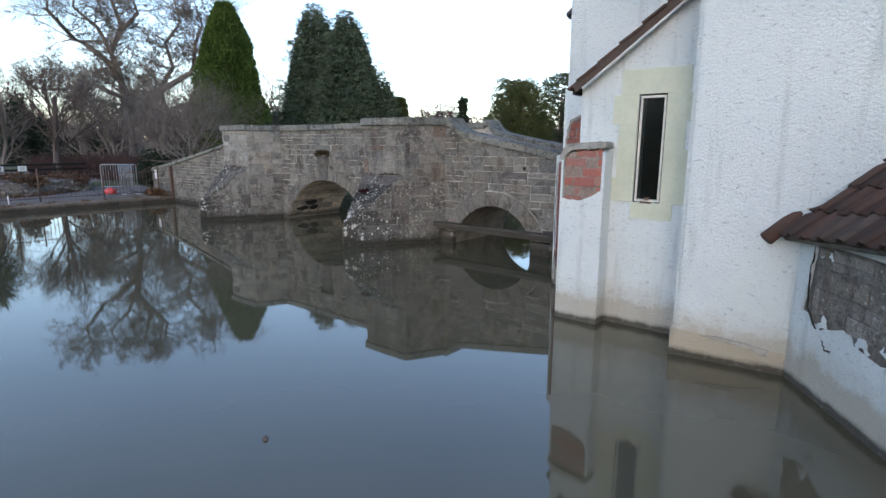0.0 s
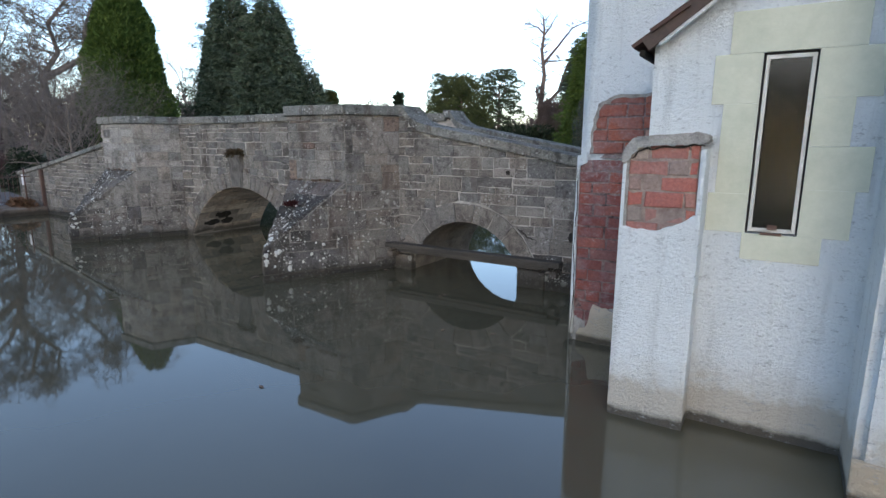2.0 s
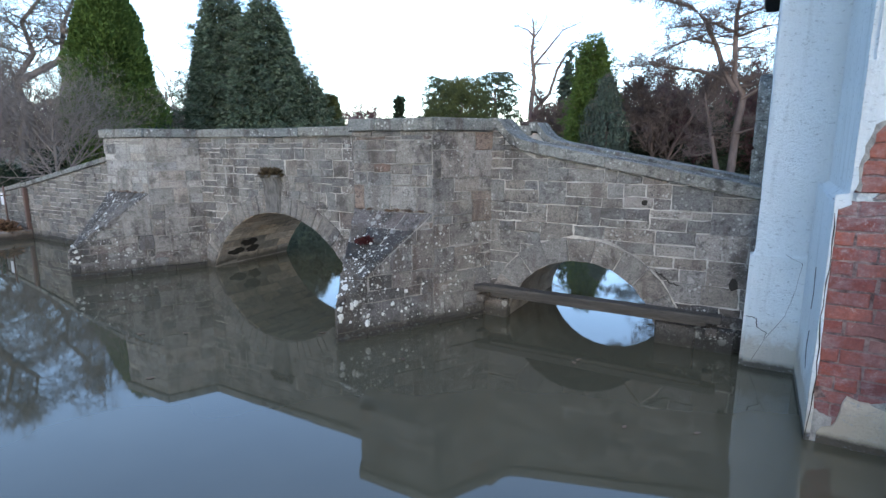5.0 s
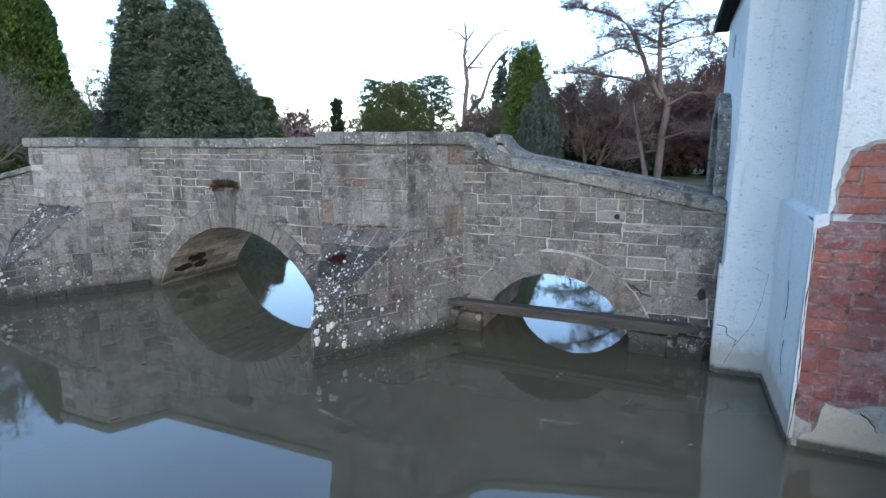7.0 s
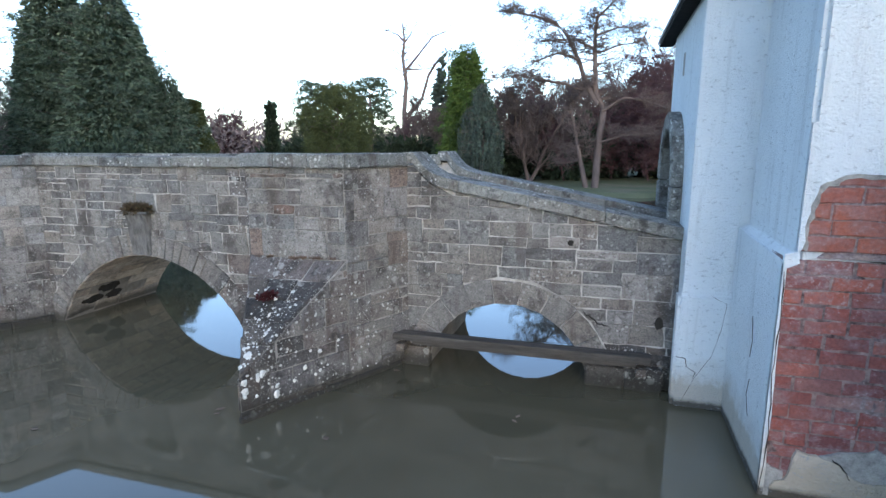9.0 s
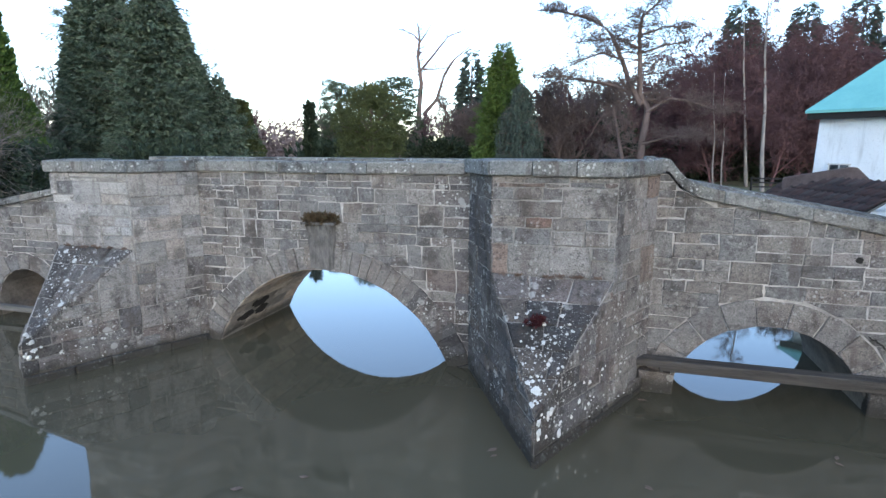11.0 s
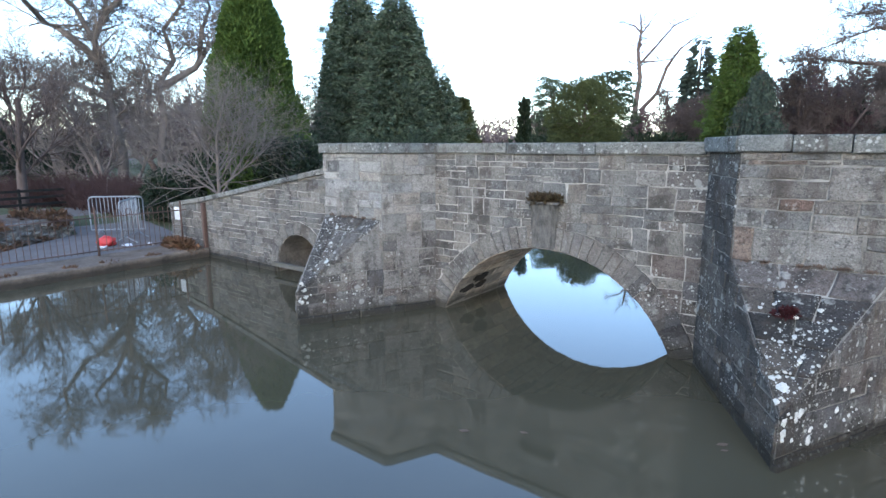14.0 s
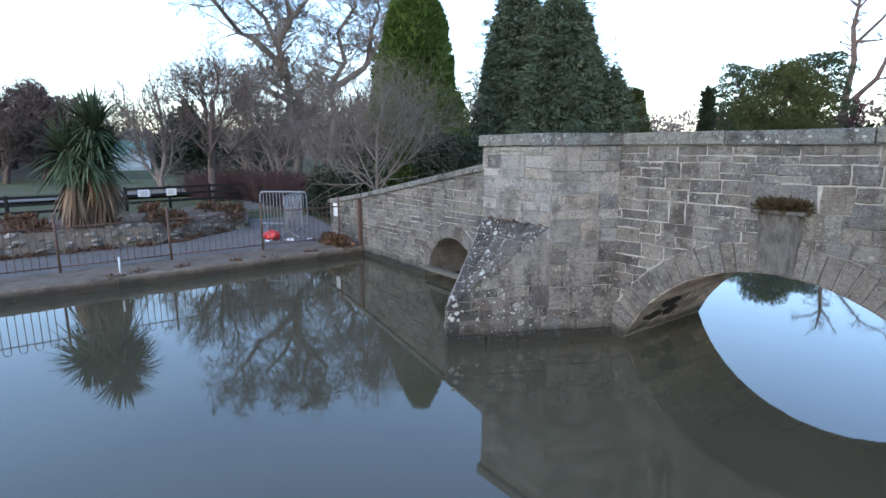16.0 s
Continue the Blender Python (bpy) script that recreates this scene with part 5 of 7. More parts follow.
def bare_tree(name, label, loc, height, material, seed, twigs=None, trunk_r=None, stems=1, lean=0.05, **over):
    spec = dict(wander=0.16, lift=(0.05, 0.1, 0.06, 0.03), levels=4, kids=(9, 7, 6, 4), start=0.3, angle=(25, 60), ratio=(0.4, 0.62), thin=0.024, twig=0.005, hair=3, up=0.0)
    spec.update(over)
    rng = random.Random(seed)
    e = tagged(empty(name, loc), label, "tree")
    vs, fs, tv, tf = [], [], [], []
    for s in range(stems):
        a = 2 * math.pi * (s + rng.random() * 0.5) / stems
        d = Vector((math.cos(a) * lean, math.sin(a) * lean, 1)).normalized()
        grow(rng, vs, fs, Vector((0, 0, -0.1)), d, height * (0.75 if stems == 1 else 0.6), trunk_r or height * 0.022, 0, spec)
    top = max(v.z for v in vs)
    k = height / top
    vs = [v * k for v in vs]
    # the first tube is the trunk
    me = mesh_of("branch_crown", vs, fs, material, True)
    nt = 5 * 7
    me1 = mesh_of("trunk", vs[:42], fs[:nt], material, True)
    me2 = mesh_of("branch_crown", vs[42:], [tuple(i - 42 for i in f) for f in fs[nt:]], twigs or material, True)
    bpy.data.meshes.remove(me)
    for nm, mm in (("trunk", me1), ("branch_crown", me2)):
        o = new(nm, mm)
        o.parent = e
    return e


def limb_tree(name, label, loc, material, seed, limbs, density, spec, flat=0.75, reach=(1.0, 2.6), first=0.3, twigs=None):
    """A tree drawn limb by limb: each limb is (radius, places); boughs and sprays of twigs grow along it towards its end."""
    rng = random.Random(seed)
    e = tagged(empty(name, loc), label, "tree")
    tv, tf, vs, fs = [], [], [], []
    for r, line in limbs:
        pts = [Vector((x, rng.uniform(-0.4, 0.4) * min(1.0, i), z)) for i, (x, z) in enumerate(line)]
        n = len(pts)
        tube(tv, tf, pts, [r * (1 - 0.8 * i / (n - 1)) for i in range(n)], 8)
        k = int(density * sum((b - a).length for a, b in zip(pts, pts[1:])))
        for i in range(k):
            f = first + (1 - first) * (i + rng.random()) / max(1, k)
            g = min(f * (n - 1), n - 1.001)
            p = pts[int(g)].lerp(pts[int(g) + 1], g - int(g))
            a = rng.choice((0, math.pi)) + rng.gauss(0, 0.75)
            d = Vector((math.cos(a), math.sin(a), rng.uniform(-0.1, 1.1 - flat))).normalized()
            grow(rng, vs, fs, p, d, rng.uniform(*reach) * (1.2 - 0.5 * f), max(spec["twig"], r * 0.3 * (1.1 - 0.8 * f)), 1, spec)
    for nm, v, q, mt in (("trunk", tv, tf, material), ("branch_crown", vs, fs, twigs or material)):
        o = new(nm, mesh_of(nm, v, q, mt, True))
        o.parent = e
    return e


def sprays(rng, vs, fs, p, out, size, n=3, droop=0.3, slim=1.0):
    """A small tuft of tapering leaf blades."""
    for _ in range(n):
        d = (out + Vector((rng.gauss(0, 0.5), rng.gauss(0, 0.5), rng.gauss(0, 0.4) - droop))).normalized()
        s = d.orthogonal().normalized()
        s.rotate(Matrix.Rotation(rng.uniform(0, 6.28), 3, d))
        L = size * rng.uniform(0.6, 1.3)
        w = L * rng.uniform(0.12, 0.22) * slim
        b = len(vs)
        m = p + d * L * 0.45
        vs += [p, m + s * w, p + d * L, m - s * w]
        fs.append((b, b + 1, b + 2, b + 3))


def conifer(name, label, loc, height, radius, material, seed, count, size, shape=1.0, base=0.02, round_top=0.0, rough=0.25, droop=0.25, layers=0.0, trunk=BARK):
    """A trunk and a crown of many small sprays, layered and ragged; shape is the taper's power."""
    rng = random.Random(seed)
    e = tagged(empty(name, loc), label, "tree")
    tv, tf = [], []
    tube(tv, tf, [Vector((0, 0, -0.1)), Vector((0, 0, height * 0.5)), Vector((0.05, 0, height * 0.96))], [height * 0.022, height * 0.012, 0.01], 8)
    o = new("trunk", mesh_of("trunk", tv, tf, trunk, True))
    o.parent = e
    vs, fs = [], []
    ph = [rng.uniform(0, 6.28) for _ in range(6)]
    for i in range(count):
        f = base + (1 - base) * (1 - math.sqrt(rng.random())) if shape > 0.8 else base + (1 - base) * rng.random()
        a = rng.uniform(0, 2 * math.pi)
        prof = (1 - f) ** shape
        if round_top:
            prof = math.sqrt(max(0.0, 1 - (max(0.0, f - (1 - round_top)) / round_top) ** 2)) * (0.75 + 0.25 * min(1, f / 0.3))
        ragged = 1 + rough * (0.5 * math.sin(3 * a + ph[0] + f * 9) + 0.5 * math.sin(5 * a + ph[1] - f * 17) + 0.4 * math.sin(2 * a + f * 31 + ph[2]))
        if layers:
            ragged *= 1 - 0.3 * layers * (0.5 + 0.5 * math.sin(f * height * 6.28 / 0.9 + 2 * math.sin(a * 3 + ph[3])))
        r = radius * prof * ragged * math.sqrt(rng.uniform(0.35, 1.0))
        p = Vector((math.cos(a) * r, math.sin(a) * r, f * height))
        out = Vector((math.cos(a), math.sin(a), 0.35))
        sprays(rng, vs, fs, p, out, size, 3, droop)
        if i % 4 == 0:
            sprays(rng, vs, fs, Vector((p.x * 0.6, p.y * 0.6, p.z)), out, size * 2.2, 2, droop)
    o = new("crown", mesh_of("crown", vs, fs, material))
    o.parent = e
    return e


def weeper(name, label, loc, height, radius, material, seed, boughs):
    """A weeping conifer: short arching boughs from which long curtains of foliage hang."""
    rng = random.Random(seed)
    e = tagged(empty(name, loc), label, "tree")
    tv, tf, vs, fs = [], [], [], []
    tube(tv, tf, [Vector((0, 0, -0.1)), Vector((0.1, 0, height * 0.6)), Vector((0, 0, height * 0.97))], [0.14, 0.08, 0.02], 8)
    for i in range(boughs):
        f = 0.3 + 0.7 * (i + rng.random()) / boughs
        a = rng.uniform(0, 6.28)
        R = radius * min(1.0, 0.12 + 1.5 * (1 - f) ** 0.7) * rng.uniform(0.45, 1.05)
        d = Vector((math.cos(a), math.sin(a), 0))
        root = Vector((0, 0, f * height - 0.3))
        tip = root + d * R + Vector((0, 0, 0.25))
        tube(tv, tf, [root, root.lerp(tip, 0.6) + Vector((0, 0, 0.15)), tip], [0.03, 0.02, 0.008], 4)
        for _ in range(5):
            p = root.lerp(tip, rng.uniform(0.55, 1.0)) + Vector((rng.gauss(0, 0.09), rng.gauss(0, 0.09), 0.05))
            L = min(p.z - 0.05, rng.uniform(0.7, 2.2))
            for k in range(int(L / 0.075)):
                q = p + d * 0.06 * math.sin(k * 0.3) + Vector((rng.gauss(0, 0.015), rng.gauss(0, 0.015), -0.075 * k))
                sprays(rng, vs, fs, q, Vector((rng.gauss(0, 0.3), rng.gauss(0, 0.3), -1.2)), 0.17, 1, 0.4, 1.1)
    for nm, v, q, mt in (("trunk", tv, tf, BARK), ("crown", vs, fs, material)):
        o = new(nm, mesh_of(nm, v, q, mt))
        o.parent = e
    return e


def clump(name, label, loc, size, material, seed, count, leaf, category="shrub"):
    """A low bush: several rounded masses of leaves with gaps."""
    rng = random.Random(seed)
    vs, fs = [], []
    blobs = [(Vector((rng.uniform(-1, 1) * size[0] * 0.6, rng.uniform(-1, 1) * size[1] * 0.6, rng.uniform(0.25, 0.7) * size[2])), rng.uniform(0.3, 0.55)) for _ in range(9)]
    for i in range(count):
        c, k = rng.choice(blobs)
        d = Vector((rng.gauss(0, 1), rng.gauss(0, 1), rng.gauss(0, 1))).normalized()
        p = c + Vector((d.x * size[0], d.y * size[1], d.z * size[2])) * k * rng.uniform(0.5, 1.0)
        p.z = max(p.z, 0.02)
        sprays(rng, vs, fs, p, d + Vector((0, 0, 0.2)), leaf, 3, 0.0)
    ob = new(name, mesh_of(name, vs, fs, material))
    ob.location = loc
    return tagged(ob, label, category)


def spruce(name, label, loc, height, radius, material, seed, whorls, size, shape=0.8, sag=0.25, gap=0.0, blades=3, lean=(0, 0), thick=1.0, inner=0):
    """A conifer built branch by branch: whorls of sagging boughs hung with sprays."""
    rng = random.Random(seed)
    e = tagged(empty(name, loc), label, "tree")
    tv, tf = [], []
    tube(tv, tf, [Vector((lean[0] * k, lean[1] * k, -0.1 + height * k)) for k in (0, 0.35, 0.7, 0.98)], [height * 0.022, height * 0.016, height * 0.009, 0.01], 8)
    o = new("trunk", mesh_of("trunk", tv, tf, BARK, True))
    o.parent = e
    vs, fs, bv, bf = [], [], [], []
    for w in range(whorls):
        n = 7
        for k in range(n):
            if rng.random() < gap:
                continue
            f = 0.02 + 0.98 * (w + rng.uniform(-0.6, 1.6)) / whorls
            f = min(0.99, max(0.02, f))
            a = 2 * math.pi * (k + rng.random() * 0.8) / n
            L = radius * (1 - f) ** shape * rng.uniform(0.6, 1.15) + 0.12
            d = Vector((math.cos(a), math.sin(a), 0))
            root = Vector((lean[0] * f, lean[1] * f, f * height))
            tip = root + d * L + Vector((0, 0, L * (rng.uniform(0.05, 0.3) - sag)))
            side = Vector((-d.y, d.x, 0))
            tube(bv, bf, [root, root.lerp(tip, 0.5) - Vector((0, 0, 0.06 * L)), tip], [0.012 + 0.012 * L, 0.008 + 0.006 * L, 0.004], 3)
            m = max(7, int(12 * L * thick))
            for j in range(m):
                t = math.sqrt(rng.uniform(0.04, 1.0))
                p = root.lerp(tip, t) - Vector((0, 0, 0.24 * L * t * (1 - t) + rng.uniform(-0.08, 0.1)))
                sd = rng.choice((-1, 1)) * rng.uniform(0.2, 1.1)
                ax = (d + side * sd + Vector((0, 0, rng.uniform(-0.45, 0.2)))).normalized()
                BL = (0.42 * L * (1.1 - t) + 1.6 * size) * rng.uniform(0.5, 1.1)
                nb = max(4, int(BL / size * 2.4))
                for q in range(nb):
                    h = (q + rng.random()) / nb
                    c = p + ax * BL * h - Vector((0, 0, 0.25 * BL * h * h))
                    sprays(rng, vs, fs, c, ax + Vector((rng.gauss(0, 0.35), rng.gauss(0, 0.35), rng.gauss(0, 0.3))), size * (1.4 - 0.6 * h), 1, 0.1, 0.6)
    for _ in range(int(inner)):
        f = 1 - math.sqrt(rng.uniform(0.0, 1.0))
        a = rng.uniform(0, 6.28)
        R = (radius * (1 - f) ** shape * 0.8 + 0.05) * math.sqrt(rng.uniform(0.1, 1.0))
        d = Vector((math.cos(a), math.sin(a), 0))
        sprays(rng, vs, fs, Vector((lean[0] * f, lean[1] * f, f * height * 0.97)) + d * R, d, size * 2.3, 3, 0.35)
    for nm, v, q, mt in (("bough_frame", bv, bf, BARK), ("crown", vs, fs, material)):
        o = new(nm, mesh_of(nm, v, q, mt))
        o.parent = e
        if nm == "bough_frame":
            tagged(o, kind="stuff")
    return e


def pine(name, label, loc, height, radius, material, seed, puffs, low=0.3, flat=0.6, top=0.7, leaf=0.13):
    """A pine of billowing pads of needles on limbs."""
    rng = random.Random(seed)
    e = tagged(empty(name, loc), label, "tree")
    bv, bf, vs, fs = [], [], [], []
    tv, tf = [], []
    tube(tv, tf, [Vector((0, 0, -0.1)), Vector((0.1, 0, height * 0.5)), Vector((0, 0.05, height * 0.93))], [height * 0.03, height * 0.02, 0.02], 8)
    o = new("trunk", mesh_of("trunk", tv, tf, BARK, True))
    o.parent = e
    for i in range(puffs):
        f = low + (0.95 - low) * (i + rng.random()) / puffs
        k = 1.0 if f < top else math.sqrt(max(0.02, 1 - ((f - top) / (1.0 - top)) ** 2))
        k *= 0.7 + 0.3 * min(1, (f - low) / 0.2)
        a = i * 2.4 + rng.uniform(-0.5, 0.5)
        pr = radius * rng.uniform(0.26, 0.42)
        R = max(0.0, radius * k - pr * 0.6) * math.sqrt(rng.uniform(0.2, 1.0))
        c = Vector((math.cos(a) * R, math.sin(a) * R, low * height + (height * (1 - low) - pr * flat) * (f - low) / (0.95 - low)))
        tube(bv, bf, [Vector((0, 0, max(0.2, c.z - R * 0.5))), c * 0.6 + Vector((0, 0, c.z * 0.36)), c], [0.06, 0.04, 0.015], 4)
        for _ in range(int(520 * (pr / 0.7) ** 2 * (0.13 / leaf) ** 2)):
            d = Vector((rng.gauss(0, 1), rng.gauss(0, 1), rng.gauss(0.25, 1))).normalized()
            lump = 1 + 0.22 * math.sin(5 * d.x + 7 * d.y + i) * math.cos(6 * d.z + i)
            p = c + Vector((d.x, d.y, d.z * flat)) * pr * lump * rng.uniform(0.72, 1.04)
            sprays(rng, vs, fs, p, d * 0.8 + Vector((0, 0, 0.25)), leaf, 2, 0.0)
    for nm, v, q, mt in (("bough_frame", bv, bf, BARK), ("crown", vs, fs, material)):
        o = new(nm, mesh_of(nm, v, q, mt))
        o.parent = e
        if nm == "bough_frame":
            tagged(o, kind="stuff")
    return e


def twig_mass(name, label, loc, size, material, seed, stems, category="shrub"):
    """A thicket of thin upright winter stems with side twigs."""
    rng = random.Random(seed)
    vs, fs = [], []
    for _ in range(stems):
        p = Vector((rng.uniform(-1, 1) * size[0], rng.uniform(-1, 1) * size[1], 0))
        d = Vector((rng.gauss(0, 0.35), rng.gauss(0, 0.35), 1)).normalized()
        L = size[2] * rng.uniform(0.55, 1.05)
        pts = [p, p + d * L * 0.5, p + d * L + Vector((rng.gauss(0, 0.12), rng.gauss(0, 0.12), 0)) * L]
        tube(vs, fs, pts, [0.014, 0.009, 0.003], 3)
        for k in range(5):
            t = rng.uniform(0.3, 0.95)
            q = pts[0].lerp(pts[2], t)
            dd = (d + Vector((rng.gauss(0, 0.7), rng.gauss(0, 0.7), rng.gauss(0, 0.3)))).normalized()
            tube(vs, fs, [q, q + dd * L * rng.uniform(0.15, 0.4)], [0.007, 0.003], 3)
    ob = new(name, mesh_of(name, vs, fs, material))
    ob.location = loc
    return tagged(ob, label, category)


G = 0.2
conifer("cypress_tree", "tall dense green conical cypress", (-27.2, 15.5, G), 8.55, 2.3, CYPRESS, 11, 30000, 0.17, shape=0.46, rough=0.1, droop=-0.7)
spruce("spruce_tree", "large ragged blue-green spruce", (-27.8, 21.6, G), 10.0, 2.9, SPRUCE, 12, 60, 0.11, thick=1.5, sag=0.1, shape=0.5, inner=24000)
spruce("spruce_tree", "dark blue-green spruce close beside a larger one", (-25.5, 22.1, G), 9.4, 3.7, SPRUCE, 13, 58, 0.115, thick=1.4, sag=0.1, shape=0.66, inner=26000)
spruce("spruce_tree", "smaller blue-green spruce at the clump's edge", (-23.8, 23.2, G), 5.6, 2.3, SPRUCE, 33, 40, 0.12, thick=1.3, sag=0.1, shape=0.65, inner=8000)
conifer("golden_conifer", "low yellow-green conifer beside the spruces", (-23.0, 24.0, G), 4.3, 1.4, OLIVE, 16, 9000, 0.15, shape=0.8, rough=0.2, droop=-0.3)
spruce("cypress_tree", "tall broad yellow-green cypress", (-13.9, 39.2, G), 9.0, 2.1, CYPRESS, 14, 50, 0.17, shape=0.5, sag=-0.35, thick=1.3, inner=9000)
weeper("weeping_cypress", "grey-green weeping conifer beside the cypress", (-12.4, 36.8, G), 6.3, 1.5, WEEPING, 17, 260)
pine("pine_tree", "rounded dark green pine", (-28.3, 44.4, G), 7.9, 2.3, PINE, 15, 34, low=0.25, flat=0.6, top=0.6, leaf=0.15)
pine("pine_tree", "broad rounded olive-green conifer", (-22.2, 36.4, G), 6.6, 2.35, OLIVE, 18, 56, low=0.04, flat=0.8, top=0.5)
pine("pine_tree", "flat-topped layered dark pine", (-24.5, 47.0, G), 8.3, 2.3, PINE, 19, 36, low=0.25, flat=0.45, top=0.7, leaf=0.16)
conifer("small_cypress", "small dark pointed cypress far off", (-23.2, 30.3, G), 4.75, 0.5, SHRUB, 20, 1800, 0.17, shape=0.5, rough=0.1, droop=-0.5)
spruce("spruce_tree", "distant blue-green spruce above bare trees", (-19.2, 53.0, 0.3), 11.2, 2.2, WEEPING, 41, 30, 0.3, gap=0.4, thick=0.6, shape=0.5, inner=1500)
for i, (x, y, h, r) in enumerate(((3.4, 56.5, 14.6, 3.4), (8.8, 58.2, 14.6, 3.0), (13.3, 58.8, 15.0, 3.4), (18.5, 57.0, 14.5, 3.2), (6.0, 61.0, 13.0, 3.0))):
    spruce("tall_spruce", "tall dark spruce behind the bare wood", (x, y, 0.3), h, r * 0.85, WEEPING, 42 + i, 44, 0.32, gap=0.4, thick=0.58, shape=0.42, sag=0.15, inner=2500)

limb_tree("bare_tree", "wide bare winter tree with flat layered boughs on the far bank", (-5.35, 36.3, G), BARK, 21, (
    (0.22, ((0.0, -0.1), (0.1, 2.8), (0.3, 4.6), (-0.2, 5.4), (-0.3, 7.0), (-0.4, 8.6), (-0.3, 9.6), (0.4, 10.2), (1.5, 11.3))),
    (0.17, ((-0.5, -0.1), (-0.9, 1.6), (-1.3, 3.4), (-1.6, 4.8))),
    (0.16, ((-0.1, 4.8), (-0.8, 6.0), (-1.2, 7.2), (-1.9, 8.6), (-2.6, 9.4), (-3.8, 9.8), (-5.0, 10.1), (-6.2, 10.3))),
    (0.11, ((-0.9, 5.6), (-1.9, 6.0), (-3.0, 6.2), (-4.6, 6.5), (-6.2, 6.5))),
    (0.08, ((-0.4, 7.9), (-1.5, 8.4), (-2.8, 8.4), (-4.2, 8.3))),
    (0.08, ((-1.2, 7.3), (-2.4, 7.7), (-3.6, 7.3), (-4.8, 6.8))),
    (0.09, ((0.2, 4.4), (1.4, 5.1), (2.4, 5.0), (3.9, 4.4), (4.8, 4.4))),
    (0.07, ((0.1, 2.6), (1.4, 3.0), (2.8, 3.1), (4.0, 3.0))),
    (0.07, ((-0.3, 8.6), (0.9, 8.9), (2.4, 8.9))),
    (0.07, ((-0.3, 7.6), (1.0, 8.0), (2.4, 8.2)))), 6.0,
    dict(wander=0.17, lift=(0.0, 0.02, 0.03, 0.0), levels=3, kids=(0, 8, 6), start=0.1, angle=(35, 70), ratio=(0.36, 0.6), thin=0.012, twig=0.0075, hair=6, up=0.2), 0.8, (0.7, 1.8), 0.3, BARK)
limb_tree("dead_tree", "bleached dead tree with few bare limbs", (-30.5, 71.4, 0.3), BARK, 29, (
    (0.42, ((0.0, -0.1), (0.1, 7.0), (0.3, 10.5), (0.0, 13.6), (0.2, 15.8), (0.0, 17.8))),
    (0.13, ((0.0, 13.4), (-0.7, 14.2), (-1.3, 14.6))), (0.14, ((0.2, 15.6), (-0.7, 16.5), (-2.5, 17.2))),
    (0.13, ((0.2, 15.4), (1.0, 16.4), (1.8, 17.4))), (0.2, ((0.3, 12.0), (2.0, 13.8), (4.0, 15.9), (6.2, 16.7))),
    (0.15, ((0.3, 12.2), (2.0, 12.1), (3.8, 12.2))), (0.3, ((0.6, 6.4), (2.4, 8.4), (3.6, 11.4), (4.8, 13.2), (6.6, 14.6))),
    (0.12, ((2.2, 8.2), (4.0, 8.6))), (0.12, ((0.2, 9.0), (-1.4, 8.2)))), 1.6,
    dict(wander=0.25, lift=(0.0, 0.1, 0.1, 0.0), levels=2, kids=(0, 4), start=0.1, angle=(30, 60), ratio=(0.4, 0.7), thin=0.03, twig=0.035, hair=1, up=0.1), 0.2, (1.0, 2.2), 0.35)
bare_tree("small_tree", "bare pale multi-stemmed small tree behind the bridge wall", (-22.1, 10.7, G), 5.2, BARK_MID, 23, stems=1, lean=0.02, trunk_r=0.085, start=0.2, wander=0.06, levels=4, kids=(14, 9, 5, 2), hair=3, twig=0.005, angle=(32, 66), ratio=(0.72, 0.98), lift=(0.02, 0.08, 0.05, 0.03))
old_tree = limb_tree("bare_tree", "large old bare tree with twisting limbs", (-35.0, 13.8, G), BARK_MID, 24, (
    (0.26, ((-0.3, -0.1), (-0.2, 1.8), (-0.4, 3.5), (-0.5, 5.3), (-0.8, 6.8), (-0.2, 8.4), (-0.6, 9.9), (0.1, 11.1))),
    (0.22, ((1.5, -0.1), (1.4, 1.8), (1.7, 3.6), (1.5, 5.0), (2.3, 6.2), (2.0, 7.6), (2.9, 8.8), (2.6, 10.3))),
    (0.17, ((-0.6, 5.9), (-1.9, 7.1), (-2.6, 7.5), (-3.6, 8.8), (-3.5, 9.6), (-4.6, 10.6))),
    (0.14, ((-0.8, 6.8), (-1.4, 8.2), (-2.4, 9.1), (-2.2, 10.3))),
    (0.13, ((-0.2, 8.1), (0.7, 9.1), (0.5, 10.0), (1.4, 10.9))),
    (0.17, ((1.6, 4.9), (3.2, 5.9), (3.9, 7.0), (4.9, 7.5), (5.0, 8.8), (6.0, 9.9))),
    (0.13, ((3.4, 6.1), (3.6, 7.6), (4.1, 8.8), (3.7, 10.2))),
    (0.14, ((-0.4, 4.3), (-1.6, 4.9), (-3.0, 4.8), (-4.2, 4.6), (-5.4, 5.0))),
    (0.10, ((1.6, 3.5), (3.2, 4.3), (4.8, 4.4), (6.2, 5.3))),
    (0.09, ((-0.3, 3.2), (-1.8, 3.5), (-3.4, 3.0)))), 4.4,
    dict(wander=0.2, lift=(0.0, 0.1, 0.08, 0.0), levels=3, kids=(0, 9, 6), start=0.1, angle=(30, 70), ratio=(0.4, 0.62), thin=0.014, twig=0.011, hair=4, up=0.1), 0.3, (1.1, 2.6), 0.25)
old_tree.rotation_euler[2] = radians(65)
bare_tree("pollarded_tree", "pollarded bare tree with stumpy thick limbs", (-29.3, 8.0, G), 6.0, BARK, 28, stems=1, trunk_r=0.2, start=0.26, angle=(15, 42), ratio=(0.55, 0.8), levels=4, kids=(9, 8, 6, 3), hair=4, wander=0.17, stem=0.06, twig=0.007, lean=0.03)
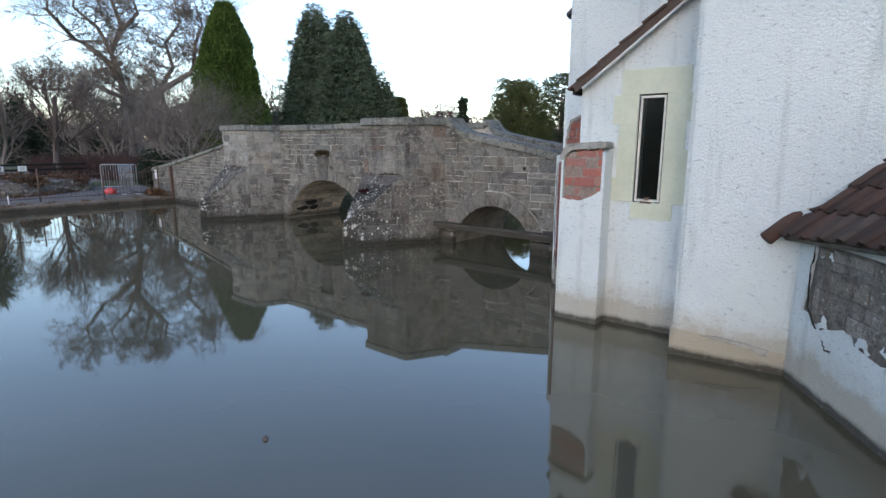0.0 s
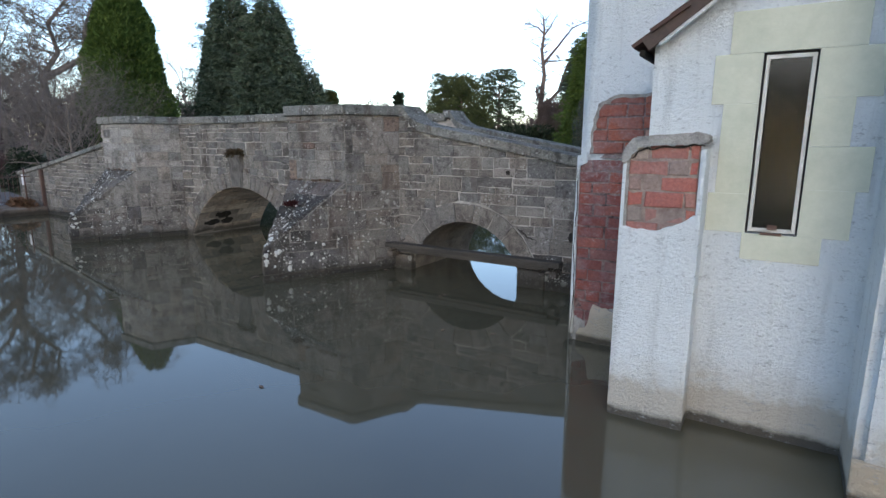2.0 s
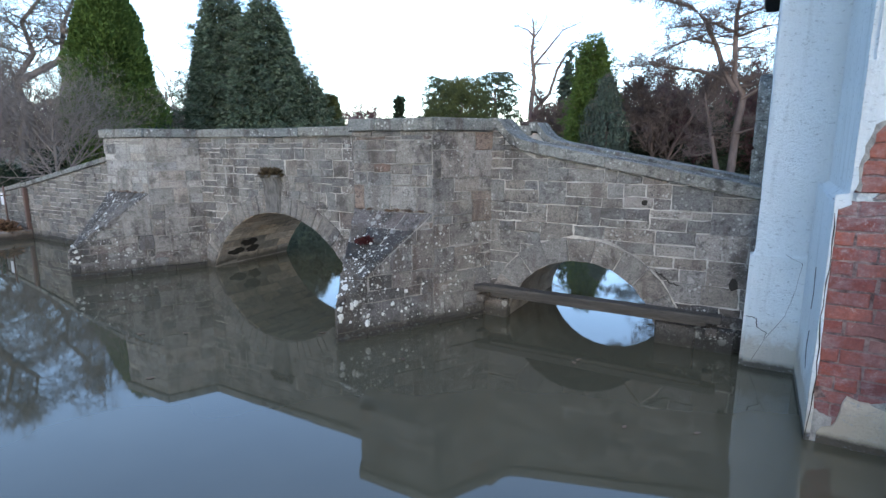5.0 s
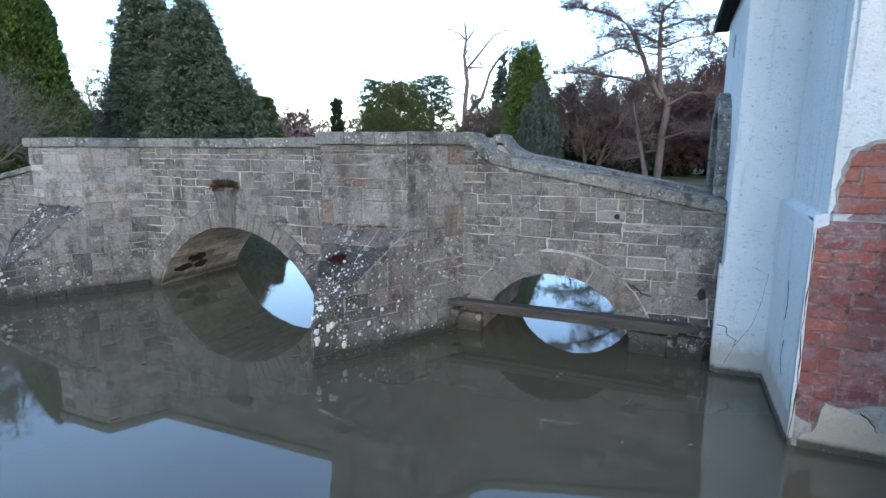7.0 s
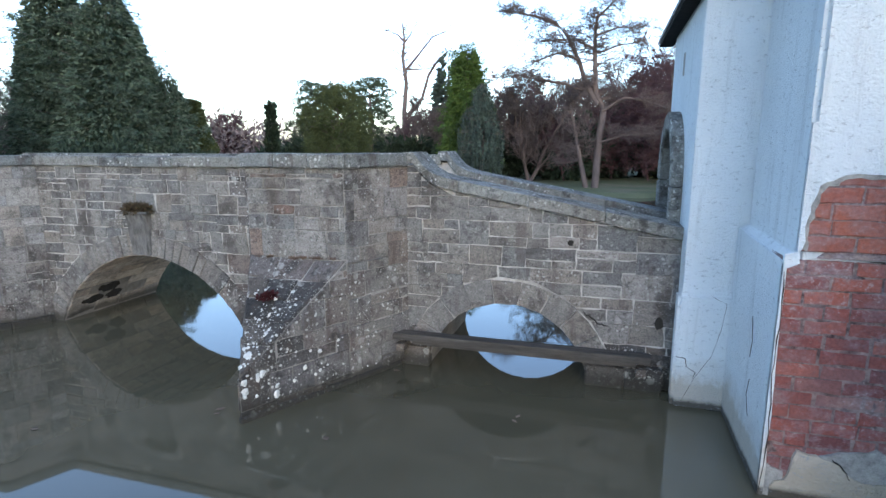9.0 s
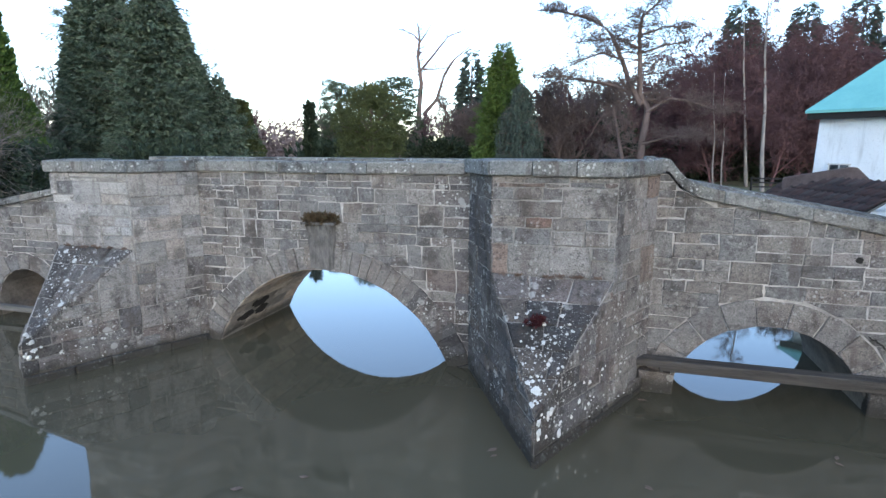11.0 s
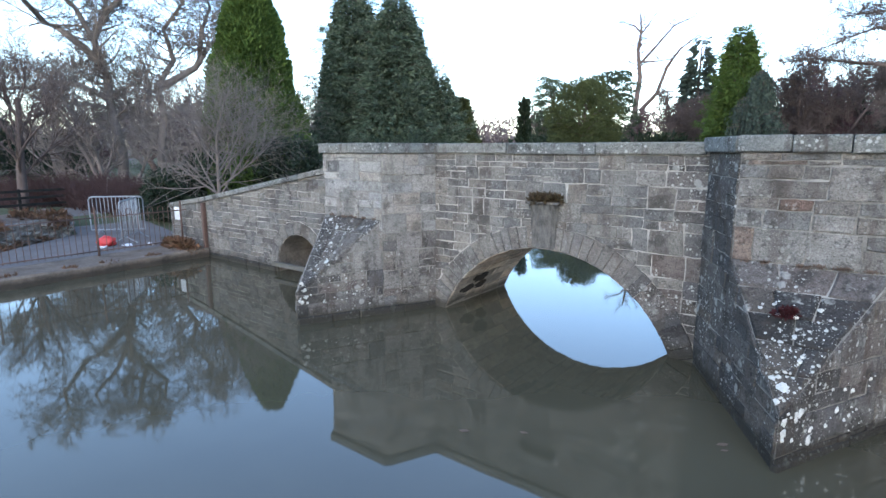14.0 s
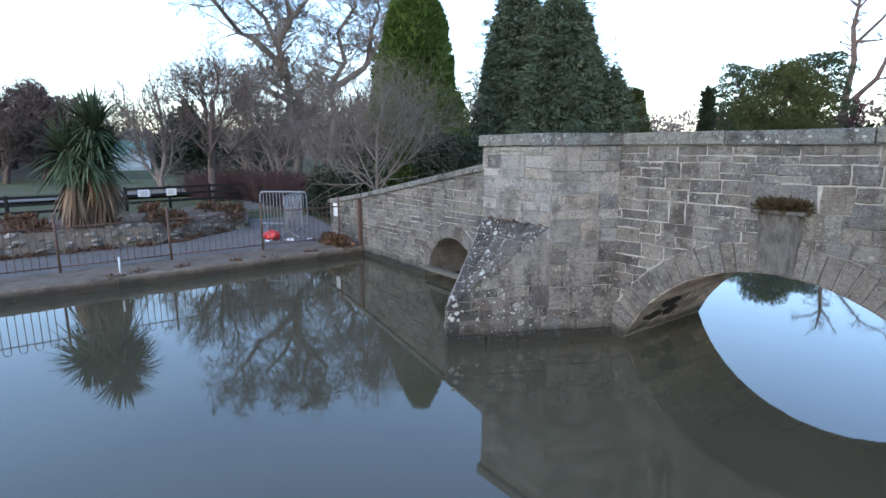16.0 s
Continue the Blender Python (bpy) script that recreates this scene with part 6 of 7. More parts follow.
bare_tree("bare_tree", "slender pale bare tree between the conifers", (-30.6, 19.6, G), 7.6, BARK_GREY, 26, stems=2, lean=0.12, trunk_r=0.1, twig=0.008, kids=(12, 8, 5, 2), lift=(0.05, 0.12, 0.08, 0.04))
for i, (x, y, h) in enumerate(((-33.2, 11.9, 6.4), (-37.4, 11.9, 7.0), (-34.5, 16.0, 7.6), (-26.8, 14.0, 4.2), (-36.0, 7.5, 6.0), (-42.0, 17.0, 8.5))):
    bare_tree("bare_tree", "fine-twigged bare winter tree", (x, y, G), h, BARK_MID, 60 + i, stems=2, lean=0.2, trunk_r=0.08, levels=3, kids=(13, 8, 5), hair=5, start=0.1, twig=0.007)
for i, (x, y, h) in enumerate(((-7.6, 42.6, 5.4), (-1.8, 44.2, 8.0), (1.2, 45.7, 10.2), (4.2, 46.0, 11.2), (8.6, 49.9, 12.0), (11.8, 48.8, 10.5), (-10.9, 47.4, 7.2), (-4.4, 46.2, 7.2), (6.3, 42.5, 9.0), (15.5, 47.0, 10.5), (2.8, 41.0, 9.0), (19.0, 45.0, 10.0), (-0.5, 41.5, 7.4), (-2.0, 50.5, 9.0), (1.5, 51.0, 11.0), (5.5, 50.5, 11.5), (10.0, 52.5, 12.0), (14.0, 51.5, 12.0), (-6.5, 51.0, 7.4), (5.2, 44.0, 9.8), (8.5, 43.5, 9.6), (-5.5, 43.5, 5.4), (11.5, 44.5, 10.0))):
    bare_tree("bare_tree", "reddish-brown bare tree in the far wood", (x, y, G), h * 1.07, BARK_RED, 80 + i, trunk_r=0.08, levels=3, kids=(24, 9, 6), hair=9, start=0.1, angle=(40, 80), lift=(0.05, 0.03, 0.02, 0.0), twig=0.015, thin=0.02)
for x, y, h, s in ((-9.8, 40.5, 7.3, 90), (-12.5, 50.0, 8.6, 180), (-9.2, 52.0, 9.4, 181), (-7.0, 48.5, 8.8, 182), (-4.2, 50.0, 9.6, 183), (-11.4, 44.5, 7.6, 184), (-15.5, 47.5, 7.0, 185), (-14.8, 41.2, 5.6, 186), (-19.6, 45.9, 6.8, 91), (-16.5, 44.0, 5.8, 92), (-27.0, 44.0, 5.0, 94)):
    bare_tree("bare_tree", "grey bare tree on the far bank", (x, y, G), h, BARK, s, stems=2, lean=0.25, trunk_r=0.1, levels=3, kids=(15, 9, 7), hair=9, start=0.12, twig=0.014)
for x, y, dx, h, r in ((1.36, 37.0, -0.74, 10.12, 0.13), (1.46, 41.0, -1.02, 9.88, 0.12), (-0.65, 40.0, -0.55, 6.85, 0.06), (-0.07, 40.5, -0.44, 6.89, 0.06)):
    limb_tree("birch_tree", "pale slim birch trunk with fine bare twigs", (x, y, G), BARK_GREY, int(90 + 10 * r * h), ((r, ((0.0, -0.1), (0.2 * dx - 0.06, 0.2 * h), (0.45 * dx + 0.08, 0.45 * h), (0.7 * dx, 0.72 * h), (dx, h))),), 4.0,
        dict(wander=0.1, lift=(0.0, 0.04, 0.03, 0.0), levels=3, kids=(0, 7, 5), start=0.1, angle=(35, 70), ratio=(0.35, 0.55), thin=0.01, twig=0.01, hair=7, up=0.1), 0.4, (0.6, 1.5), 0.4, BARK_RED)

clump("laurel_hedge", "dark green glossy laurel bush by the bridge wall", (-24.2, 10.3, G), (1.1, 0.8, 1.3), SHRUB, 101, 3500, 0.14)
for i, (x, y, sx, sy, sz) in enumerate(((-26.2, 15.0, 2.2, 1.4, 2.0), (-24.5, 15.2, 2.0, 1.2, 2.6), (-28.0, 13.6, 2.0, 1.4, 2.0), (-21.5, 17.0, 1.8, 1.2, 2.2), (-19.0, 24.5, 2.4, 1.5, 1.8))):
    clump("evergreen_shrub", "dark evergreen shrub under the trees", (x, y, G), (sx, sy, sz), SHRUB, 102 + i, 2600, 0.21)
for i, (x, y, sx, sy, sz) in enumerate(((-14.0, 42.5, 4, 1.5, 3.4), (-8.5, 44.0, 4, 1.8, 4.2), (-3.0, 49.5, 4.5, 2.0, 5.2), (3.5, 50.0, 5, 2.0, 5.2), (9.5, 51.5, 4.0, 2.0, 5.4), (-6.0, 46.5, 3.5, 1.5, 4.6), (0.5, 47.5, 4, 1.5, 4.4), (6.5, 48.0, 4, 1.5, 4.4), (-18.5, 42.0, 3.5, 1.5, 2.8), (-25.5, 37.5, 4, 1.5, 2.8), (15.0, 50.0, 4, 2, 4.5), (-2.0, 52.5, 5.0, 2, 6.6), (5.0, 53.5, 5.0, 2, 7.0), (11.0, 54.5, 5.0, 2, 7.0))):
    clump("wood_undergrowth", "dark evergreen undergrowth on the far bank", (x, y, G), (sx, sy, sz), SHRUB, 112 + i, 2300, 0.45)
for i, (x, y, sx, sy, sz) in enumerate(((-29.5, 10.4, 2.4, 1.2, 1.6), (-27.0, 10.3, 1.8, 1.0, 1.5), (-32.5, 9.0, 2.2, 1.0, 1.5))):
    twig_mass("winter_shrub", "reddish-brown leafless winter shrub thicket", (x, y, G), (sx, sy, sz * 0.8), HEDGE_TWIG, 120 + i, 620)
for i, (x, y, sx, sy, sz) in enumerate(((-39.5, 55.0, 8, 2, 6.0), (-55.0, 52.0, 9, 3, 6.5), (-31.0, 58.0, 6, 2, 5.2), (-60.0, 34.0, 7, 4, 6.5), (-66.0, 20.0, 4, 6, 6.0), (-78.0, 14.0, 5, 6, 7.0), (-80.0, 2.0, 5, 8, 8.0), (-75.0, -14.0, 6, 10, 9.0), (-46.0, 24.0, 5, 4, 5.5), (-22.0, 66.0, 9, 2, 6.0), (-50.0, 40.0, 6, 4, 7.0))):
    clump("distant_wood", "low brown scrub under the distant wood", (x, y, 0.2), (sx, sy, sz * 0.55), BROWN_BUSH, 130 + i, 1700, 0.45, "wood")
    for k in (0, 2):
        bare_tree("distant_tree", "distant bare tree in winter haze", (x + sx * (k - 1) * 0.7, y + sy * ((k * 37) % 3 - 1) * 0.5, 0.2), sz * (1.2 - 0.12 * k), BARK_RED if (i + k) % 3 == 0 else BARK, 500 + 3 * i + k, trunk_r=0.16, stems=2, lean=0.2, levels=3, kids=(12, 7, 5), hair=6, start=0.15, twig=0.026)
for i, (x, y, h) in enumerate(((-49.5, 1.5, 6.4), (-50.5, 3.4, 6.2), (-51.0, -1.5, 6.8), (-62.5, 4.6, 7.4), (-62.0, 1.4, 8.0))):
    bare_tree("bare_tree", "dusky bare tree before the long building", (x, y, G), h, BARK_RED if i % 2 else BARK, 560 + i, trunk_r=0.12, stems=2, lean=0.2, levels=3, kids=(15, 9, 6), hair=7, start=0.15, twig=0.017)
for i, (x, y, sx, sy, sz) in enumerate(((-54.0, 12.0, 1.6, 1.5, 5.4), (-54.5, 14.6, 2.0, 2.4, 4.2), (-56.0, 18.0, 2.0, 2.6, 3.6))):
    clump("evergreen_tree", "dark evergreen at the far side of the lawn", (x, y, G), (sx, sy, sz), SHRUB, 570 + i, 2200, 0.3, "tree")
rw_ = random.Random(61)
for i in range(26):
    a = radians(-116 + i * 4.9)
    D = 66 + rw_.uniform(-4, 24)
    x, y = -9 + D * math.sin(a), 4 + D * math.cos(a)
    clump("treeline", "far winter treeline behind the park", (x, y, 0.2), (7.0, 7.0, (4.8 if i < 13 else 5.2) + rw_.uniform(-1.0, 2.2)), BROWN_BUSH, 700 + i, 1500, 0.5, "wood")


# ---- the left bank ----
def strip(name, edge_a, edge_b, z0, z1, material, label, category, kind="structure", jag=0.0):
    """A slab between two plan lines of equal length."""
    rng = random.Random(len(name))
    bm = bmesh.new()
    rows = []
    for p, q in zip(edge_a, edge_b):
        k = rng.uniform(-jag, jag)
        rows.append([bm.verts.new((p[0] + k, p[1], z0)), bm.verts.new((p[0] + k * 0.7, p[1], z1 - 0.03)), bm.verts.new((p[0] + k * 0.7 - 0.03, p[1], z1 + rng.uniform(-jag, jag) * 0.15)), bm.verts.new((q[0], q[1], z1)), bm.verts.new((q[0], q[1], z0))])
    for r, s in zip(rows, rows[1:]):
        for i in range(4):
            bm.faces.new((r[i], r[i + 1], s[i + 1], s[i]))
    return tagged(part(name, bm, material), label, category, kind=kind)


ys = [8.5 - 0.35 * i for i in range(70)]
strip("quay_edge", [(-18.93, y) for y in ys], [(-20.0, y) for y in ys], -0.5, 0.2, CONCRETE, "worn concrete quay edge along the pond", "quay", jag=0.05)
strip("path", [(-19.95, y) for y in ys], [(-21.9 if y < 5.5 else -21.9 - (y - 5.5) * 0.75, y) for y in ys], 0.0, 0.206, TARMAC, "grey tarmac path beside the pond", "path", jag=0.02)
tagged(put("pale_path", mesh_of("pale_path", [(-36, -2, 0.42), (-36, 14, 0.42), (-33.5, 14, 0.42), (-33.5, -2, 0.42)], [(0, 1, 2, 3)], TARMAC)), "pale path through the far lawn", "path", kind="structure")


def rod(bm, p, q, r, seg=6):
    vs, fs = [], []
    tube(vs, fs, [Vector(p), Vector(q)], [r, r], seg)
    b = [bm.verts.new(v) for v in vs]
    for f in fs:
        bm.faces.new([b[i] for i in f])
    bm.faces.new(b[:seg][::-1])
    bm.faces.new(b[seg:])


def rod_part(name, p, q, r, material, parent, label="", seg=6):
    bm = bmesh.new()
    rod(bm, p, q, r, seg)
    return part(name, bm, material, parent, label, True)


def railing(length=1.74):
    """Bow-top railing panel: post, two rails, and hooped bars, along +y from its post."""
    e = tagged(empty("railing_panel", (0, 0, 0)), "rusty iron bow-top railing panel on the quay", "railing", "railings along the quay")
    rod_part("post", (0, 0, 0), (0, 0, 1.0), 0.022, RUST, e, seg=8)
    rod_part("rail", (0, 0, 0.78), (0, length, 0.78), 0.012, RUST, e)
    rod_part("rail", (0, 0, 0.1), (0, length, 0.1), 0.012, RUST, e)
    n = 16
    s = length / n
    for i in range(1, n):
        if i % 2:
            continue
        vs, fs = [], []
        a, b = s * (i - 0.5), s * (i + 0.5)
        pts = [Vector((0, a, 0.06)), Vector((0, a, 0.86))] + [Vector((0, (a + b) / 2 - (b - a) / 2 * math.cos(k), 0.86 + 0.055 * math.sin(k))) for k in (0.6, 1.2, 1.57, 1.94, 2.54)] + [Vector((0, b, 0.86)), Vector((0, b, 0.06))]
        tube(vs, fs, pts, [0.007] * len(pts), 5)
        put("hooped_bar", mesh_of("hooped_bar", vs, fs, RUST, True), e)
    return e


first = railing()
first.location = (-19.86, 6.66, 0.2)
for k in range(-1, 8):
    if k != 0:
        copy_thing(first, pose(-19.86 - 0.02 * k, 6.66 - 1.74 * k, 0.2))


def barrier():
    """A crowd barrier, 1.9 m long, with a hooped frame, bars and flat feet."""
    e = tagged(empty("crowd_barrier"), "galvanised steel crowd barrier standing on the path", "barrier", "crowd barriers")
    L, H = 1.25, 0.98
    vs, fs = [], []
    pts = [Vector((0, 0, 0.16)), Vector((0, 0, H - 0.08)), Vector((0.03, 0, H - 0.02)), Vector((0.1, 0, H)), Vector((L - 0.1, 0, H)), Vector((L - 0.03, 0, H - 0.02)), Vector((L, 0, H - 0.08)), Vector((L, 0, 0.16)), Vector((0, 0, 0.16))]
    tube(vs, fs, pts, [0.018] * len(pts), 8)
    put("frame", mesh_of("frame", vs, fs, GALV, True), e)
    for i in range(1, 14):
        rod_part("bar", (L * i / 14, 0, 0.16), (L * i / 14, 0, H), 0.008, GALV, e)
    for x in (0.2, L - 0.2):
        bm = bmesh.new()
        rod(bm, (x, -0.25, 0.02), (x, 0, 0.17), 0.014)
        rod(bm, (x, 0, 0.17), (x, 0.25, 0.02), 0.014)
        part("foot", bm, GALV, e)
    return e


b1 = barrier()
b1.matrix_basis = pose(-22.75, 7.6, 0.2, 0, 0, 46)
copy_thing(b1, pose(-21.75, 8.3, 0.2, 0, 0, -40))

# red plastic bag and litter lying by the wall
bm = bmesh.new()
bmesh.ops.create_icosphere(bm, subdivisions=3, radius=1.0)
for v in bm.verts:
    k = 1 + 0.35 * noise.noise(v.co * 1.9) + 0.15 * noise.noise(v.co * 5.0)
    v.co = Vector((v.co.x * 0.21 * k, v.co.y * 0.17 * k, max(-0.09, v.co.z * 0.14 * k)))
bag = part("red_bag", bm, RED_PLASTIC, smooth=True)
bag.location = (-20.95, 7.24, 0.3)
tagged(bag, "crumpled red plastic bag lying on the path", "bag")
for i, (x, y) in enumerate(((-20.6, 7.5), (-20.3, 7.9), (-20.75, 7.05))):
    bm = bmesh.new()
    bmesh.ops.create_grid(bm, x_segments=3, y_segments=3, size=0.09)
    for v in bm.verts:
        v.co.z = 0.03 + 0.05 * noise.noise(v.co * 14 + Vector((i, 0, 0)))
    bmesh.ops.solidify(bm, geom=bm.faces[:], thickness=0.004)
    o = part("paper_scrap", bm, WHITE_SIGN)
    o.location, o.rotation_euler = (x, y, 0.2), (0, 0, i * 0.9)
    tagged(o, "scrap of pale paper lying on the path", "litter")
wp = rod_part("marker_stick", (-19.2, 4.0, 0.18), (-19.22, 4.0, 0.48), 0.018, WHITE_SIGN, None)
tagged(wp, "short white stick standing on the quay", "marker")
rp = box("iron_downpipe", -19.06, -18.98, 8.45, 8.53, -0.1, 1.2, RUST, bev=0.012)
tagged(rp, "rusty iron post fixed to the bridge wall", "post")
nt = box("paper_notice", -20.35, -20.1, 8.515, 8.53, 0.72, 1.02, WHITE_SIGN, bev=0.004, m=Matrix.Translation((0, 0, 0)))
tagged(nt, "weathered white notice on the bridge wall", "notice")


tagged(put("path_branch", mesh_of("path_branch", [(-21.0, 9.0, 0.214), (-21.6, 7.0, 0.214), (-23.8, 7.6, 0.212), (-29.0, 9.0, 0.36), (-29.0, 10.2, 0.36), (-24.0, 9.6, 0.212)], [(0, 5, 2, 1), (5, 4, 3, 2)], TARMAC)), "tarmac path leading off past the barriers", "path", kind="structure")


# rockery: a low retaining wall of loose stones round a planting bed
def rock_mesh(rng):
    bm = bmesh.new()
    bmesh.ops.create_icosphere(bm, subdivisions=1, radius=1.0)
    for v in bm.verts:
        v.co *= rng.uniform(0.62, 1.2)
        v.co.z *= 0.8
    me = bpy.data.meshes.new("rock")
    bm.to_mesh(me)
    bm.free()
    me.materials.append(ROCK)
    return me


rr = random.Random(5)
ROCKS = [rock_mesh(rr) for _ in range(8)]
bedw = tagged(empty("rockery_wall", (-21.9, 3, 0.2)), "low rough stone retaining wall of the planting bed", "wall")


def foot_line(s):
    """Foot of the rockery, s metres from its far end."""
    if s < 3.0:
        return Vector((-23.6 + s * 0.56, 7.5 - s * 0.83, 0.2))
    return Vector((-21.92, 5.0 - (s - 3.0), 0.2))


s = 0.0
while s < 15:
    w = rr.uniform(0.13, 0.3)
    p = foot_line(s + w / 2)
    for z in (0.04, 0.12, 0.2, 0.28, 0.35, 0.42):
        if rr.random() < (0.45 if z > 0.3 else 0.12):
            continue
        o = put("rock", rr.choice(ROCKS), bedw, loc=p + Vector((-0.1 - z * 0.3 + rr.uniform(-0.08, 0.08), rr.uniform(-0.08, 0.08), z + rr.uniform(-0.03, 0.03))))
        o.scale = (w * rr.uniform(0.45, 0.6), w * rr.uniform(0.5, 0.68), rr.uniform(0.05, 0.08))
        o.rotation_euler = (rr.uniform(-0.2, 0.2), rr.uniform(-0.2, 0.2), rr.uniform(-0.3, 0.3))
    s += w * 0.98

core = [foot_line(k * 0.5) for k in range(31)]
bv, bf = [], []
for p in core:
    bv += [(p.x - 0.07, p.y - 0.03, 0.1), (p.x - 0.16, p.y - 0.03, 0.62 + rr.uniform(-0.05, 0.04)), (p.x - 0.45, p.y, 0.66), (p.x - 0.45, p.y, 0.1)]
for i in range(30):
    for j in range(3):
        a = 4 * i + j
        bf.append((a, a + 4, a + 5, a + 1))
put("earth_core", mesh_of("earth_core", bv, bf, simple("earth_and_old_mortar", (0.1, 0.078, 0.06), (0.3, 0.255, 0.21), 5, bs=1.0, bd=0.06)), bedw)
bv, bf = [], []
N = 32
for i in range(N + 1):
    p = foot_line(16 * i / N)
    for j in range(8):
        k = j / 7
        x = p.x - 0.2 - k * 4.2
        y = p.y + k * 0.4
        bv.append((x, y, 0.2 + 0.46 * math.sin(min(1, k * 3 + 0.35) * 1.57) * (1 - max(0, k - 0.6) * 2.3) + 0.06 * noise.noise((x * 1.3, y * 1.3, 0))))
for i in range(N):
    for j in range(7):
        a = i * 8 + j
        bf.append((a, a + 1, a + 9, a + 8))
tagged(put("planting_bed", mesh_of("planting_bed", bv, bf, EARTH, True)), "bare earth planting bed behind the rockery", "bed", kind="structure")
for i in range(16):
    clump("leaf_litter", "drift of dead leaves against the rockery foot", tuple(foot_line(1.0 + i * 0.6) + Vector((rr.uniform(-0.02, 0.1), rr.uniform(-0.2, 0.2), 0.01))), (0.12, 0.35, 0.05), DEAD_LEAF, 260 + i, 70, 0.07, "leaves")
for i in range(16):
    x, y = rr.uniform(-24.8, -22.4), rr.uniform(2.5, 7.2) if i < 10 else rr.uniform(-4, 3)
    clump("dead_fern", "brown withered plant in the bed", (x, y, 0.5), (0.4, 0.4, 0.3), DEAD_LEAF, 200 + i, 160, 0.16, "plant")
for i in range(7):
    clump("dry_grass_tuft", "tuft of dry grass on the quay edge", (-19.0 + rr.uniform(-0.1, 0.0), 8.2 - i * 0.75 + rr.uniform(-0.3, 0.3), 0.14), (0.08, 0.2, 0.07), DEAD_LEAF, 230 + i, 60, 0.07, "grass")
clump("bramble_bush", "low brown withered bramble by the wall foot", (-19.6, 8.15, 0.16), (0.7, 0.25, 0.22), DEAD_LEAF, 240, 420, 0.12, "plant")


def cordyline(loc):
    e = tagged(empty("cordyline_palm", loc), "bushy cordyline palm with a skirt of dead leaves", "palm")
    rng = random.Random(77)
    vs, fs = [], []
    tube(vs, fs, [Vector((0, 0, -0.1)), Vector((0.05, 0.02, 0.9)), Vector((0.0, 0.1, 2.0))], [0.14, 0.11, 0.08], 9)
    tube(vs, fs, [Vector((0.03, 0, 0.7)), Vector((0.1, -0.3, 1.3))], [0.09, 0.07], 9)
    o = new("trunk", mesh_of("trunk", vs, fs, BARK, True))
    o.parent = e
    for nm, mt, heads, count, lo, hi, ln in (("leaves", PALM_GREEN, ((0, 0.2, 2.15, 1.0), (0.1, -0.32, 1.65, 0.95), (-0.05, 0.25, 1.65, 0.85), (0.2, 0.0, 1.5, 0.85)), 360, -0.45, 1.0, 0.95), ("dead_leaves", PALM_DRY, ((0.0, 0.08, 1.55, 1.0), (0.06, -0.25, 1.2, 1.0), (0.0, 0.25, 1.35, 1.0)), 150, -1.05, -0.55, 0.95)):
        vs, fs = [], []
        for hx, hy, hz, sc in heads:
            for _ in range(count):
                a = rng.uniform(0, 2 * math.pi)
                el = rng.uniform(lo, hi)
                d = Vector((math.cos(a) * math.cos(el * 1.4), math.sin(a) * math.cos(el * 1.4), math.sin(el * 1.4)))
                s = d.cross(Vector((0, 0, 1)))
                s = s.normalized() if s.length > 0.01 else Vector((1, 0, 0))
                L = ln * sc * rng.uniform(0.75, 1.1)
                p = Vector((hx, hy, hz + rng.uniform(-0.15, 0.1)))
                sag = Vector((0, 0, -1)) * L * 0.16 * (1.4 - d.z)
                w = 0.026
                m1, m2, t = p + d * L * 0.35, p + d * L * 0.7 + sag * 0.45, p + d * L + sag
                b = len(vs)
                vs += [p - s * w * 0.6, p + s * w * 0.6, m1 + s * w, m1 - s * w, m2 + s * w * 0.75, m2 - s * w * 0.75, t]
                fs += [(b, b + 1, b + 2, b + 3), (b + 3, b + 2, b + 4, b + 5), (b + 5, b + 4, b + 6)]
        o = new(nm, mesh_of(nm, vs, fs, mt))
        o.parent = e
        if nm == "dead_leaves":
            tagged(o, "hanging orange-brown dead leaves")
    return e


cordyline((-22.4, 3.9, 0.55))


# black timber fence and signs on the lawn
def fence(x0, y0, x1, y1, bays, z):
    for i in range(bays):
        e = tagged(empty("timber_fence_bay", (x0 + (x1 - x0) * i / bays, y0 + (y1 - y0) * i / bays, z)), "black post-and-rail timber fence bay", "fence", "timber fence bays")
        p = Vector((x0, y0, z)).lerp(Vector((x1, y1, z)), i / bays)
        q = Vector((x0, y0, z)).lerp(Vector((x1, y1, z)), (i + 1) / bays)
        rod_part("post", p, p + Vector((0, 0, 0.75)), 0.05, DARK_WOOD, e)
        for h in (0.25, 0.47, 0.68):
            bm = bmesh.new()
            d = (q - p).normalized()
            n = Vector((-d.y, d.x, 0))
            add_box(bm, 0, (q - p).length, -0.06, -0.03, h - 0.04, h + 0.04, Matrix(((d.x, n.x, 0, p.x), (d.y, n.y, 0, p.y), (0, 0, 1, p.z), (0, 0, 0, 1))))
            part("rail", bm, DARK_WOOD, e)


fence(-28.3, 5.2, -28.6, 9.0, 3, 0.35)
fence(-28.2, -6.0, -28.3, 3.9, 6, 0.25)
for y, w in ((6.5, 0.3), (5.7, 0.34)):
    sg = tagged(empty("sign_board", (-28.2, y, 0.9)), "small white sign board on the fence", "sign")
    box("board", -28.24, -28.22, y - w / 2, y + w / 2, 0.78, 1.0, WHITE_SIGN, sg)
    for k in range(3):
        box("text_bar", -28.219, -28.212, y - w * 0.35, y + w * 0.3, 0.82 + 0.05 * k, 0.84 + 0.05 * k, RENDER, sg)
fence(0.2, 34.6, 6.0, 34.0, 4, 0.35)

